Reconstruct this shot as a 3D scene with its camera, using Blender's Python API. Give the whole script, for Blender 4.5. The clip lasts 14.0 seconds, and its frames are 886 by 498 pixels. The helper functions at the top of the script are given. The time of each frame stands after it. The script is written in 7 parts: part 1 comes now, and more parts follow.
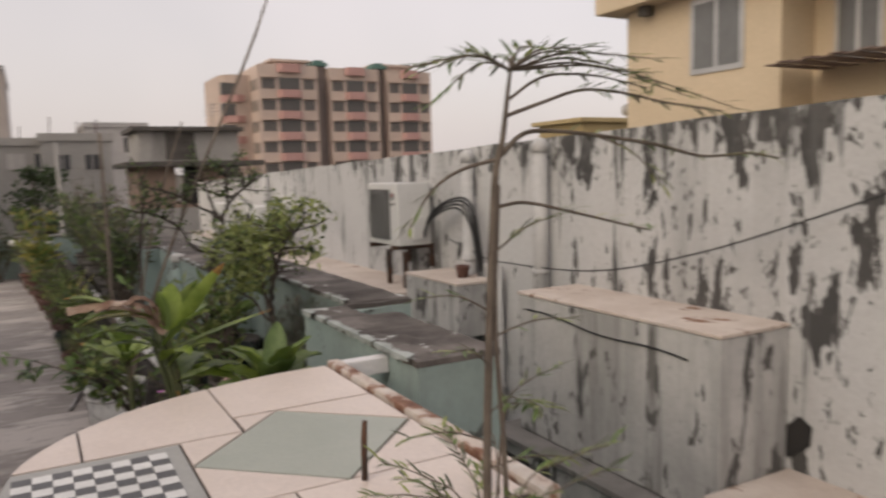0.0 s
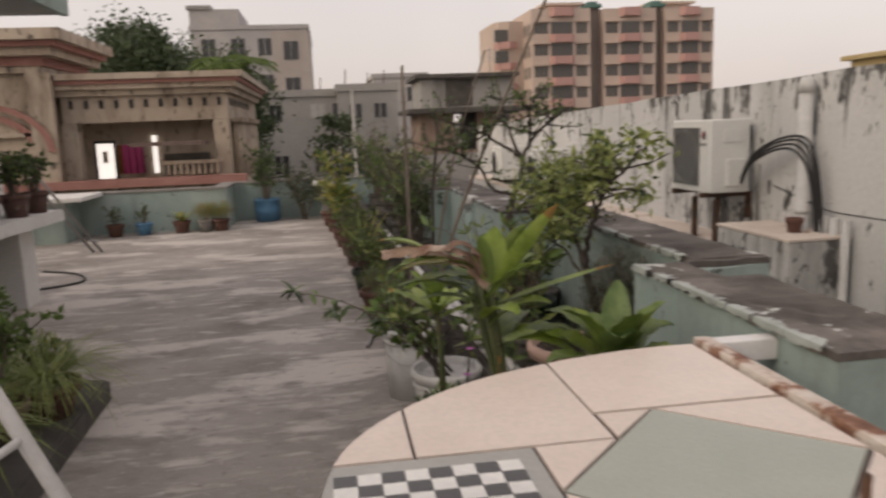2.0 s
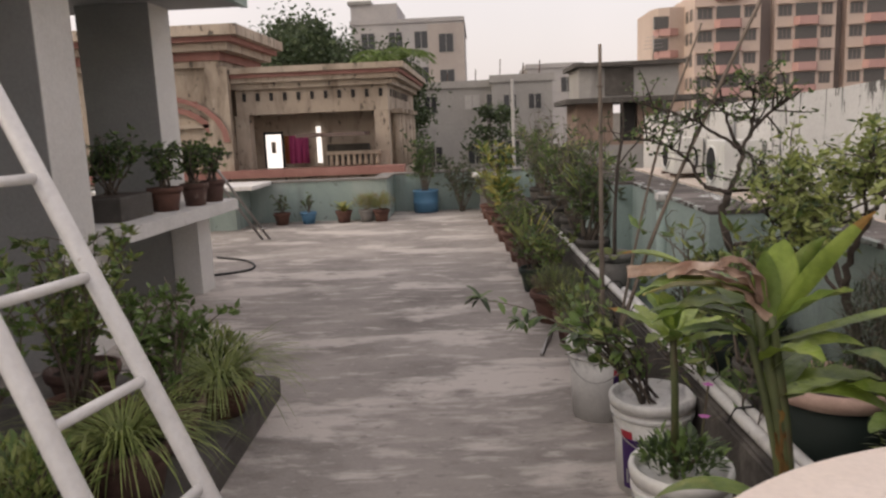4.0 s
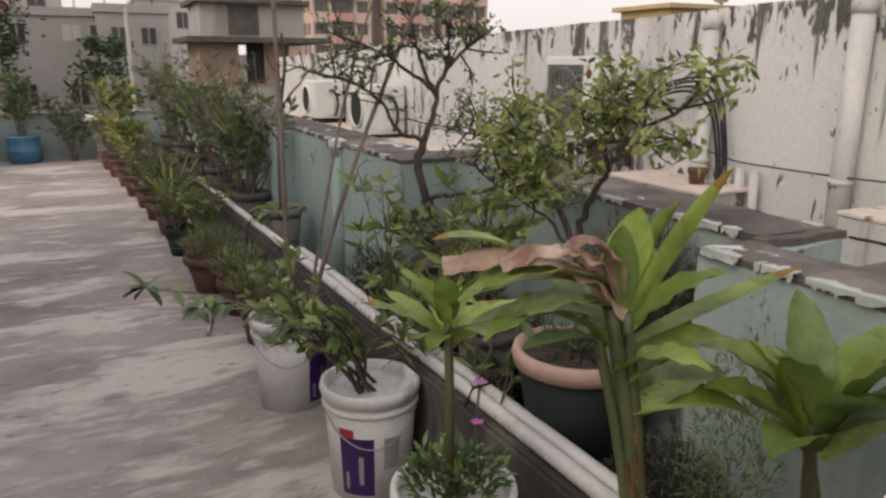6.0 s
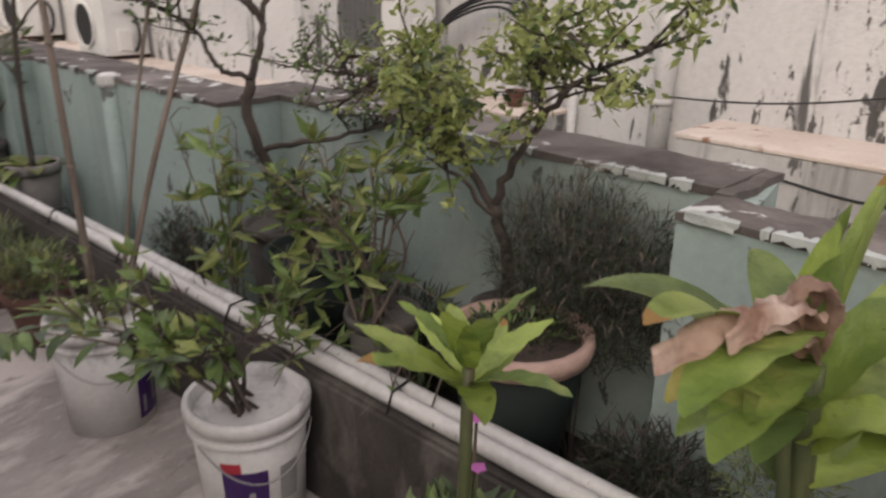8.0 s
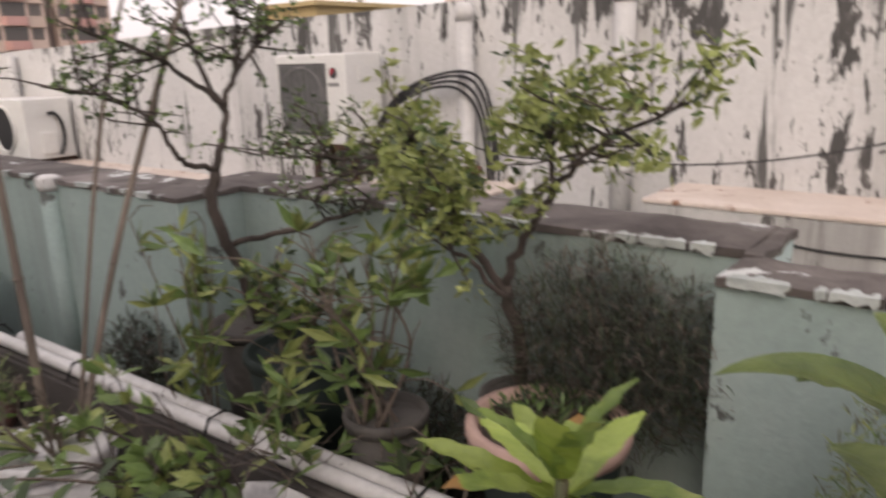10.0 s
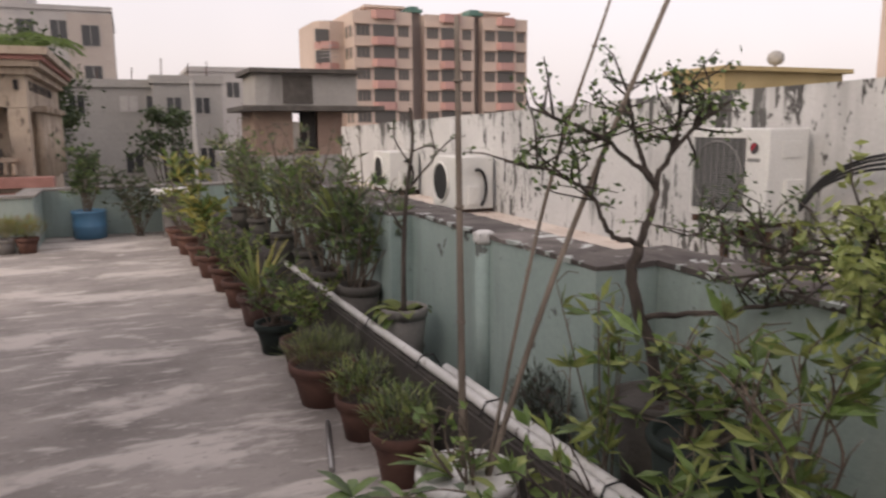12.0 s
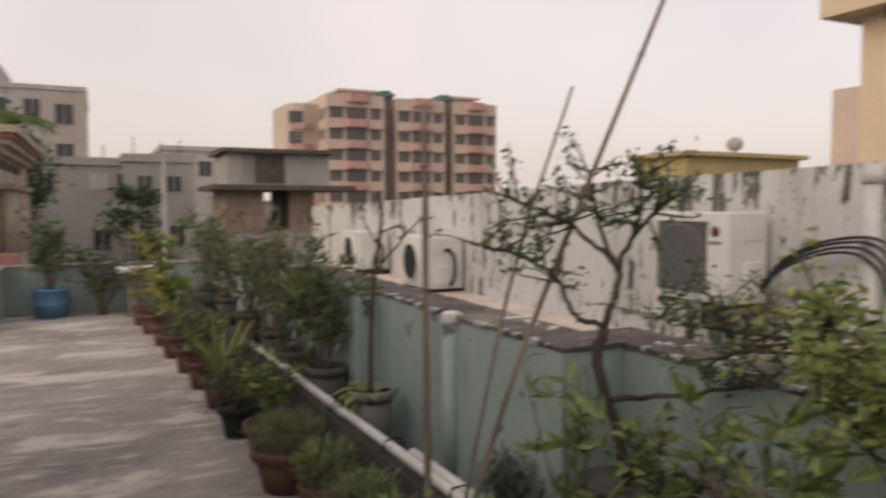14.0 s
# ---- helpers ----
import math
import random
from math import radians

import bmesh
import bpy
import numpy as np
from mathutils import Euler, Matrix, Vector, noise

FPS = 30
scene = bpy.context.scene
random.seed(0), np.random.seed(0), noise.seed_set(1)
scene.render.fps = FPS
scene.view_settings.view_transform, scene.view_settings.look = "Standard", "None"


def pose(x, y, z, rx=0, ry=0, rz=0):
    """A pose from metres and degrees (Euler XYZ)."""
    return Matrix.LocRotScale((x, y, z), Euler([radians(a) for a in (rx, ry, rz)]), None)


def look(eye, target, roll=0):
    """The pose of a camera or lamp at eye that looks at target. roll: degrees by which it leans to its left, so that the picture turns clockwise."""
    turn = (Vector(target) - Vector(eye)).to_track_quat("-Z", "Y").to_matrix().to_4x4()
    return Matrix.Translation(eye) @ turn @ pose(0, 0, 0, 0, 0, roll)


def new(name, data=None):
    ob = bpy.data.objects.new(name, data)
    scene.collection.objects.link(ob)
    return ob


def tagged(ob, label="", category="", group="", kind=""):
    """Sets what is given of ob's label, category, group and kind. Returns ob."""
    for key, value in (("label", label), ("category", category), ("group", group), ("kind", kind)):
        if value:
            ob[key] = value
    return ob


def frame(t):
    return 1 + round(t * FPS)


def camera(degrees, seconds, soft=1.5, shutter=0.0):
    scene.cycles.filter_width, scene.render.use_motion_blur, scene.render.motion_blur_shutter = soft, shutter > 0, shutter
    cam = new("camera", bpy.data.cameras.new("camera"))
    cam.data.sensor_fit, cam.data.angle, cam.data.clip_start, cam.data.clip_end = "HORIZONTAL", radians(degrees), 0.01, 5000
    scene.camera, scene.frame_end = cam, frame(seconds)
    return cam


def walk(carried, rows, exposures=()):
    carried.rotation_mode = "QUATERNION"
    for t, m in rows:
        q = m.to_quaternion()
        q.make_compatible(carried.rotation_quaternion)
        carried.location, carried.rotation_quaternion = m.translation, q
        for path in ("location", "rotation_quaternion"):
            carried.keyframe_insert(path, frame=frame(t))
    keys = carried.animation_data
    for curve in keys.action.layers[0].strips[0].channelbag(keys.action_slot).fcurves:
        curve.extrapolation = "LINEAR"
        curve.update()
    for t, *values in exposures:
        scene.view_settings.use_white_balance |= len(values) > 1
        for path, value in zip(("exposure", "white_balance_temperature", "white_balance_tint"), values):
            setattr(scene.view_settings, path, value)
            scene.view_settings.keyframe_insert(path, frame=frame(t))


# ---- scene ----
cam = camera(61.9, 14.0, soft=2.4, shutter=0.5)

PATH = [
    (0, (0.537, -0.413, 1.481), (1.498, 1.329, 1.275), -1.6),
    (0.5, (0.622, -0.285, 1.473), (1.306, 1.582, 1.26), -0.8),
    (1, (0.626, -0.192, 1.458), (1.153, 1.72, 1.195), -0.8),
    (1.5, (0.552, -0.019, 1.45), (1.001, 1.908, 1.157), -1.6),
    (2, (0.486, 0.136, 1.419), (0.772, 2.089, 1.096), -2.2),
    (2.5, (0.488, 0.255, 1.425), (0.456, 2.228, 1.101), -3.0),
    (2.7, (0.474, 0.274, 1.442), (0.338, 2.244, 1.128), -2.7),
    (4.8, (0.267, 0.799, 1.391), (0.253, 2.763, 1.014), -1.1),
    (5, (0.291, 0.872, 1.394), (0.405, 2.818, 0.948), -2.6),
    (5.5, (0.227, 1.05, 1.403), (0.794, 2.902, 0.906), -0.8),
    (6, (0.197, 1.156, 1.365), (1.034, 2.905, 0.874), 0.3),
    (6.5, (0.268, 1.299, 1.35), (1.12, 3.021, 0.794), -0.9),
    (7, (0.32, 1.447, 1.316), (1.154, 3.142, 0.659), -0.1),
    (7.5, (0.213, 1.543, 1.374), (1.276, 3.069, 0.638), 1.7),
    (7.7, (0.099, 1.655, 1.403), (1.337, 3.034, 0.652), 2.3),
    (9.8, (0.125, 1.950, 1.366), (1.662, 3.110, 0.827), -2.9),
    (10, (0.088, 1.980, 1.370), (1.607, 3.178, 0.865), -1.8),
    (10.5, (0.042, 1.992, 1.420), (1.336, 3.444, 0.962), -0.4),
    (11, (-0.001, 2.002, 1.424), (1.089, 3.629, 1.021), -0.3),
    (11.5, (-0.015, 2.019, 1.422), (0.905, 3.757, 1.058), -0.3),
    (12, (-0.031, 2.024, 1.428), (0.729, 3.844, 1.1), -0.4),
    (12.5, (-0.033, 2.016, 1.422), (0.591, 3.894, 1.134), -0.3),
    (13, (-0.028, 2.04, 1.429), (0.491, 3.957, 1.189), -0.3),
    (13.5, (-0.02, 2.043, 1.43), (0.537, 3.956, 1.256), -0.4),
    (14, (-0.022, 2.012, 1.437), (0.821, 3.822, 1.321), 0.1),
]
walk(cam, [(t, look(eye, target, roll)) for t, eye, target, roll in PATH],
     exposures=[(0, 0.04, 6600, 10), (0.6, -0.02, 6700, 10), (1.6, 0.03, 6750, 10), (2.7, 0.17, 6850, 11), (4.8, 0.4, 6500, 10), (7.5, 0.54, 6500, 12), (9.8, 0.66, 6500, 15), (11, 0.55, 6500, 15), (12.5, 0.32, 6550, 13), (14, 0.13, 6850, 12)])

# ---- world and sun: hazy overcast dusk ----
world = bpy.data.worlds.new("world")
scene.world = world
world.use_nodes = True
wn, wl = world.node_tree.nodes, world.node_tree.links
wn.clear()
sky = wn.new("ShaderNodeTexSky")
sky.sky_type, sky.sun_disc = "NISHITA", False
sky.sun_elevation, sky.sun_rotation = radians(24), radians(250)
sky.air_density, sky.dust_density, sky.ozone_density = 1.0, 6.0, 1.0
sky_bg = wn.new("ShaderNodeBackground")
sky_bg.inputs["Strength"].default_value = 0.05
wl.new(sky.outputs["Color"], sky_bg.inputs["Color"])
cloud_tex = wn.new("ShaderNodeTexNoise")
cloud_tex.inputs["Scale"].default_value = 2.2
cloud_tex.inputs["Detail"].default_value = 3
cloud_ramp = wn.new("ShaderNodeValToRGB")
cloud_ramp.color_ramp.elements[0].position, cloud_ramp.color_ramp.elements[0].color = 0.35, (0.755, 0.68, 0.665, 1)
cloud_ramp.color_ramp.elements[1].position, cloud_ramp.color_ramp.elements[1].color = 0.7, (0.88, 0.775, 0.755, 1)
coords = wn.new("ShaderNodeTexCoord")
wl.new(coords.outputs["Generated"], cloud_tex.inputs["Vector"])
wl.new(cloud_tex.outputs["Fac"], cloud_ramp.inputs["Fac"])
haze_bg = wn.new("ShaderNodeBackground")
haze_bg.inputs["Strength"].default_value = 0.82
wl.new(cloud_ramp.outputs["Color"], haze_bg.inputs["Color"])
add_bg = wn.new("ShaderNodeAddShader")
wl.new(sky_bg.outputs[0], add_bg.inputs[0])
wl.new(haze_bg.outputs[0], add_bg.inputs[1])
w_out = wn.new("ShaderNodeOutputWorld")
wl.new(add_bg.outputs[0], w_out.inputs["Surface"])

sun = new("sun", bpy.data.lights.new("sun", "SUN"))
sun.data.energy, sun.data.angle, sun.data.color = 0.5, radians(25), (1.0, 0.93, 0.85)
sun.matrix_world = look((-20, -8, 20), (0, 0, 0))


# ---- materials ----
def clustered(n, l, tc, fac, sc, top):
    """Gathers a blotch noise into clusters, and more of it close under the sloping top of a wall."""
    far = n.new("ShaderNodeTexNoise")
    far.inputs["Scale"].default_value, far.inputs["Detail"].default_value = 0.55, 2
    l.new(tc.outputs["Object"], far.inputs["Vector"])
    m1 = n.new("ShaderNodeMath")
    m1.operation = "MULTIPLY_ADD"
    l.new(far.outputs["Fac"], m1.inputs[0])
    m1.inputs[1].default_value = 0.5
    l.new(fac, m1.inputs[2])
    sep = n.new("ShaderNodeSeparateXYZ")
    l.new(tc.outputs["Object"], sep.inputs[0])
    m2 = n.new("ShaderNodeMath")
    m2.operation = "MULTIPLY_ADD"
    l.new(sep.outputs["Y"], m2.inputs[0])
    m2.inputs[1].default_value = 0.0222
    l.new(sep.outputs["Z"], m2.inputs[2])
    r = n.new("ShaderNodeMapRange")
    r.inputs["From Min"].default_value, r.inputs["From Max"].default_value = top - 0.35, top
    r.inputs["To Min"].default_value, r.inputs["To Max"].default_value = -0.265, -0.185
    l.new(m2.outputs[0], r.inputs["Value"])
    m3 = n.new("ShaderNodeMath")
    m3.operation = "ADD"
    l.new(m1.outputs[0], m3.inputs[0])
    l.new(r.outputs[0], m3.inputs[1])
    near = n.new("ShaderNodeMapRange")
    near.inputs["From Min"].default_value, near.inputs["From Max"].default_value = 2.0, 6.0
    near.inputs["To Min"].default_value, near.inputs["To Max"].default_value = 0.045, -0.03
    l.new(sep.outputs["Y"], near.inputs["Value"])
    m4 = n.new("ShaderNodeMath")
    m4.operation = "ADD"
    l.new(m3.outputs[0], m4.inputs[0])
    l.new(near.outputs[0], m4.inputs[1])
    return m4.outputs[0]


def material(name, stops, scale=4.0, rough=0.85, bump=0.15, fine=60.0, detail=6.0, metal=0.0, spots=None, stretch=(1, 1, 1), vary=0.0, wall_top=None):
    """Two scales of noise: stops are (position, colour) along the coarse one; the fine one gives grain and relief. spots: a list of
    (scale, low, high, colour, stretch), blotches laid over in turn."""
    mat = bpy.data.materials.new(name)
    mat.use_nodes = True
    n, l = mat.node_tree.nodes, mat.node_tree.links
    bsdf = n["Principled BSDF"]
    tc = n.new("ShaderNodeTexCoord")

    def noise_at(sc, det, st, warp=0.0):
        mp = n.new("ShaderNodeMapping")
        mp.inputs["Scale"].default_value = st
        l.new(tc.outputs["Object"], mp.inputs["Vector"])
        t = n.new("ShaderNodeTexNoise")
        t.inputs["Scale"].default_value, t.inputs["Detail"].default_value = sc, det
        t.inputs["Roughness"].default_value = 0.62
        t.inputs["Distortion"].default_value = warp
        l.new(mp.outputs[0], t.inputs["Vector"])
        return t

    def mix(a, b, fac, mode="MIX"):
        m = n.new("ShaderNodeMix")
        m.data_type, m.blend_type = "RGBA", mode
        for sock, val in (("Factor", fac), ("A", a), ("B", b)):
            idx = {"Factor": 0, "A": 6, "B": 7}[sock]
            if isinstance(val, (int, float)):
                m.inputs[idx].default_value = val
            elif isinstance(val, tuple):
                m.inputs[idx].default_value = (*val, 1)
            else:
                l.new(val, m.inputs[idx])
        return m.outputs[2]

    base = noise_at(scale, detail, stretch, 0.4)
    ramp = n.new("ShaderNodeValToRGB")
    els = ramp.color_ramp.elements
    while len(els) < len(stops):
        els.new(0.5)
    for e, (p, c) in zip(els, stops):
        e.position, e.color = p, (*c, 1)
    l.new(base.outputs["Fac"], ramp.inputs["Fac"])
    colour = ramp.outputs["Color"]
    grain = noise_at(fine, 4, (1, 1, 1))
    g = n.new("ShaderNodeMapRange")
    g.inputs["To Min"].default_value, g.inputs["To Max"].default_value = 0.82, 1.14
    l.new(grain.outputs["Fac"], g.inputs["Value"])
    colour = mix(colour, g.outputs[0], 1.0, "MULTIPLY")
    for sc, low, high, c, st in spots or ():
        t = noise_at(sc, 7, st, 0.3)
        r = n.new("ShaderNodeMapRange")
        r.inputs["From Min"].default_value, r.inputs["From Max"].default_value = low, high
        l.new(clustered(n, l, tc, t.outputs["Fac"], sc, wall_top) if wall_top else t.outputs["Fac"], r.inputs["Value"])
        colour = mix(colour, c, r.outputs[0])
    if vary:
        info = n.new("ShaderNodeObjectInfo")
        geo = n.new("ShaderNodeNewGeometry")
        both = n.new("ShaderNodeMath")
        both.operation = "ADD"
        l.new(info.outputs["Random"], both.inputs[0])
        l.new(geo.outputs["Random Per Island"], both.inputs[1])
        frac = n.new("ShaderNodeMath")
        frac.operation = "FRACT"
        l.new(both.outputs[0], frac.inputs[0])
        mr = n.new("ShaderNodeMapRange")
        mr.inputs["To Min"].default_value, mr.inputs["To Max"].default_value = 1 - vary, 1 + vary
        l.new(frac.outputs[0], mr.inputs["Value"])
        colour = mix(colour, mr.outputs[0], 1.0, "MULTIPLY")
    l.new(colour, bsdf.inputs["Base Color"])
    bsdf.inputs["Roughness"].default_value, bsdf.inputs["Metallic"].default_value = rough, metal
    if bump:
        b = n.new("ShaderNodeBump")
        b.inputs["Strength"].default_value, b.inputs["Distance"].default_value = bump, 0.02
        l.new(grain.outputs["Fac"], b.inputs["Height"])
        l.new(b.outputs[0], bsdf.inputs["Normal"])
    return mat


def plain(name, c, rough=0.6, metal=0.0, bump=0.05, k=0.8):
    return material(name, [(0.3, tuple(v * k for v in c)), (0.7, c)], 6.0, rough, bump, 80, metal=metal)


M = {}
M["floor"] = material("weathered_concrete", [(0.30, (0.17, 0.151, 0.138)), (0.5, (0.27, 0.244, 0.224)), (0.72, (0.38, 0.347, 0.32))], 0.9, 0.8, 0.3, 45, detail=9.0,
                      spots=[(0.55, 0.49, 0.66, (0.37, 0.335, 0.307), (0.7, 1.4, 1)), (1.1, 0.525, 0.59, (0.51, 0.467, 0.43), (0.7, 1.6, 1)), (2.8, 0.57, 0.72, (0.18, 0.16, 0.147), (0.7, 1.3, 1)), (5.5, 0.55, 0.68, (0.50, 0.46, 0.424), (0.5, 1.7, 1)), (13.0, 0.58, 0.72, (0.19, 0.17, 0.156), (0.8, 1.3, 1)), (24.0, 0.60, 0.72, (0.46, 0.425, 0.392), (0.7, 1.4, 1))])
M["white_wall"] = material("peeling_white_paint", [(0.3, (0.44, 0.43, 0.42)), (0.6, (0.58, 0.57, 0.56))], 0.9, 0.9, 0.2, 30,
                           spots=[(2.2, 0.52, 0.74, (0.46, 0.45, 0.43), (1, 1, 0.25)), (3.6, 0.655, 0.69, (0.10, 0.098, 0.092), (1, 1.3, 0.5)), (9.0, 0.63, 0.67, (0.13, 0.125, 0.115), (1, 1, 0.45))])
M["stained_wall"] = material("mould_streaked_white_paint", [(0.3, (0.445, 0.45, 0.45)), (0.6, (0.56, 0.56, 0.555))], 0.9, 0.9, 0.25, 30,
                             spots=[(1.6, 0.54, 0.82, (0.33, 0.33, 0.322), (1, 1.8, 0.12)), (3.2, 0.605, 0.622, (0.065, 0.064, 0.062), (1, 1.5, 0.5)), (7.5, 0.602, 0.622, (0.075, 0.073, 0.07), (1, 1.3, 0.42)), (3.6, 0.585, 0.64, (0.10, 0.10, 0.097), (1, 2.4, 0.14)), (19.0, 0.62, 0.65, (0.10, 0.097, 0.093), (1, 1.2, 0.6))], wall_top=1.765)
M["stained_box"] = material("blotched_mouldy_white_paint", [(0.3, (0.37, 0.365, 0.352)), (0.6, (0.50, 0.495, 0.48))], 1.3, 0.9, 0.25, 30,
                            spots=[(2.6, 0.46, 0.70, (0.25, 0.247, 0.238), (1.6, 1.6, 0.18)), (5.0, 0.585, 0.62, (0.08, 0.078, 0.075), (1.2, 1.3, 0.35)), (11.0, 0.59, 0.63, (0.10, 0.096, 0.09), (1, 1.2, 0.5)), (4.0, 0.57, 0.70, (0.16, 0.155, 0.145), (2, 2.2, 0.12))])
M["mint"] = material("mint_green_paint", [(0.3, (0.245, 0.32, 0.298)), (0.7, (0.335, 0.412, 0.386))], 1.4, 0.8, 0.15, 40,
                     spots=[(2.6, 0.50, 0.78, (0.18, 0.215, 0.198), (1, 1.4, 0.2)), (1.1, 0.54, 0.75, (0.40, 0.45, 0.43), (1, 1, 0.6)), (9, 0.635, 0.665, (0.09, 0.098, 0.09), (1, 1, 0.7))])
M["coping"] = material("mossy_dark_cement", [(0.3, (0.045, 0.038, 0.035)), (0.65, (0.13, 0.115, 0.105))], 5, 0.95, 0.15, 70,
                       spots=[(2.2, 0.52, 0.70, (0.24, 0.215, 0.20), (1, 1, 1)), (7, 0.61, 0.65, (0.52, 0.54, 0.52), (1, 1, 1))])
M["chipped"] = material("chipped_white_edge", [(0.4, (0.46, 0.50, 0.48)), (0.7, (0.30, 0.33, 0.31))], 9, 0.9, 0.4, 60)
M["kerb"] = material("wet_dark_cement", [(0.3, (0.028, 0.024, 0.021)), (0.7, (0.075, 0.066, 0.058))], 4, 0.9, 0.35, 60, spots=[(5, 0.58, 0.70, (0.13, 0.118, 0.105), (1, 1, 0.5))])
M["cement"] = material("grey_cement", [(0.3, (0.16, 0.15, 0.14)), (0.7, (0.28, 0.265, 0.25))], 3, 0.9, 0.35, 60, spots=[(5, 0.6, 0.7, (0.07, 0.065, 0.06), (1, 1, 0.6))])
M["dark_cement"] = material("damp_dark_cement", [(0.3, (0.055, 0.05, 0.045)), (0.7, (0.12, 0.11, 0.10))], 3, 0.9, 0.35, 60)
M["ledge"] = material("dusty_beige_ledge", [(0.3, (0.50, 0.42, 0.36)), (0.7, (0.64, 0.57, 0.51))], 3, 0.9, 0.3, 50, spots=[(6, 0.6, 0.66, (0.24, 0.13, 0.08), (1, 1, 1))])
M["grey_paint"] = material("grey_painted_plaster", [(0.3, (0.30, 0.30, 0.295)), (0.7, (0.38, 0.38, 0.375))], 1.2, 0.85, 0.15, 40)
M["pale_paint"] = material("pale_painted_plaster", [(0.3, (0.58, 0.57, 0.55)), (0.7, (0.70, 0.69, 0.67))], 1.5, 0.85, 0.15, 40, spots=[(4, 0.62, 0.75, (0.35, 0.33, 0.31), (1, 1, 0.4))])
M["yellow_paint"] = material("warm_yellow_plaster", [(0.3, (0.53, 0.44, 0.31)), (0.7, (0.60, 0.50, 0.36))], 0.8, 0.85, 0.1, 30)
M["ochre_paint"] = material("ochre_plaster", [(0.3, (0.33, 0.26, 0.13)), (0.7, (0.42, 0.335, 0.18))], 0.8, 0.85, 0.1, 30)
M["cream_paint"] = material("aged_cream_plaster", [(0.3, (0.37, 0.30, 0.235)), (0.7, (0.50, 0.425, 0.345))], 1.1, 0.85, 0.2, 30, spots=[(2.5, 0.50, 0.70, (0.19, 0.15, 0.115), (1, 1, 0.25)), (7.0, 0.58, 0.66, (0.10, 0.085, 0.07), (1, 1, 0.5))])
M["red_trim"] = material("faded_red_moulding", [(0.3, (0.26, 0.12, 0.10)), (0.7, (0.40, 0.21, 0.18))], 2, 0.85, 0.1, 30)
M["peach"] = material("peach_facade", [(0.3, (0.46, 0.37, 0.315)), (0.7, (0.54, 0.44, 0.38))], 0.15, 0.9, 0.0, 5)
M["salmon"] = material("salmon_balcony_band", [(0.3, (0.42, 0.25, 0.225)), (0.7, (0.47, 0.29, 0.265))], 0.2, 0.9, 0.0, 5)
# recess shade put into the colour; the block's window frames use it too
M["apt_shade"] = material("recess_shade_and_frame_brown", [(0.3, (0.20, 0.165, 0.15)), (0.7, (0.26, 0.22, 0.20))], 0.2, 0.9, 0.0, 5)
M["teal"] = material("teal_roof_paint", [(0.3, (0.07, 0.15, 0.13)), (0.7, (0.11, 0.20, 0.17))], 0.4, 0.8, 0.0, 5)
M["far_grey"] = material("raw_cement_render", [(0.3, (0.27, 0.262, 0.25)), (0.7, (0.37, 0.358, 0.34))], 0.35, 0.9, 0.1, 8, spots=[(0.8, 0.55, 0.75, (0.15, 0.145, 0.14), (1, 1, 0.3))])
M["tall_warm"] = material("warm_pale_facade", [(0.3, (0.35, 0.31, 0.285)), (0.7, (0.43, 0.385, 0.355))], 0.3, 0.9, 0.0, 8)
M["far_pale"] = material("pale_far_plaster", [(0.3, (0.34, 0.33, 0.33)), (0.7, (0.44, 0.42, 0.41))], 0.3, 0.9, 0.0, 8)
M["brown_wall"] = material("bare_brown_render", [(0.3, (0.22, 0.15, 0.12)), (0.7, (0.34, 0.26, 0.21))], 0.9, 0.9, 0.1, 12)
M["dark_glass"] = plain("dark_window_glass", (0.045, 0.047, 0.05), 0.15)
M["void"] = plain("unlit_interior", (0.03, 0.028, 0.027), 0.9)
# distance haze put into the colour: paler panes and openings for the apartment block
M["dusty_glass"] = plain("far_window_glass_with_haze", (0.10, 0.095, 0.09), 0.35)
M["grey_glass"] = plain("grey_tinted_glass", (0.16, 0.165, 0.165), 0.12)
M["alu"] = plain("aluminium_frame", (0.55, 0.55, 0.54), 0.4, 0.6)
M["tile"] = material("pinkish_glazed_tile", [(0.3, (0.62, 0.53, 0.47)), (0.7, (0.70, 0.61, 0.55))], 3, 0.3, 0.04, 90, vary=0.04)
M["tile_green"] = material("sage_glazed_tile", [(0.3, (0.33, 0.36, 0.31)), (0.7, (0.38, 0.40, 0.35))], 5, 0.35, 0.05, 120)
M["tile_grey"] = plain("grey_tile_border", (0.36, 0.36, 0.34), 0.4)
M["chess_black"] = plain("charcoal_tile", (0.06, 0.06, 0.062), 0.35)
M["chess_white"] = plain("white_tile", (0.72, 0.72, 0.70), 0.35)
M["grout"] = plain("dark_grout", (0.11, 0.095, 0.085), 0.9)
M["rusty_white"] = material("rust_chipped_white_paint", [(0.33, (0.66, 0.62, 0.57)), (0.50, (0.55, 0.47, 0.41)), (0.56, (0.24, 0.12, 0.075)), (0.64, (0.15, 0.07, 0.045))], 11, 0.7, 0.4, 60)
M["pvc"] = material("white_pvc", [(0.3, (0.44, 0.43, 0.41)), (0.7, (0.64, 0.63, 0.61))], 5, 0.5, 0.1, 60, spots=[(4, 0.55, 0.75, (0.30, 0.285, 0.265), (1, 1, 0.3)), (22, 0.64, 0.68, (0.14, 0.13, 0.12), (1, 1, 0.6)), (12, 0.62, 0.72, (0.28, 0.26, 0.23), (1, 1, 1))])
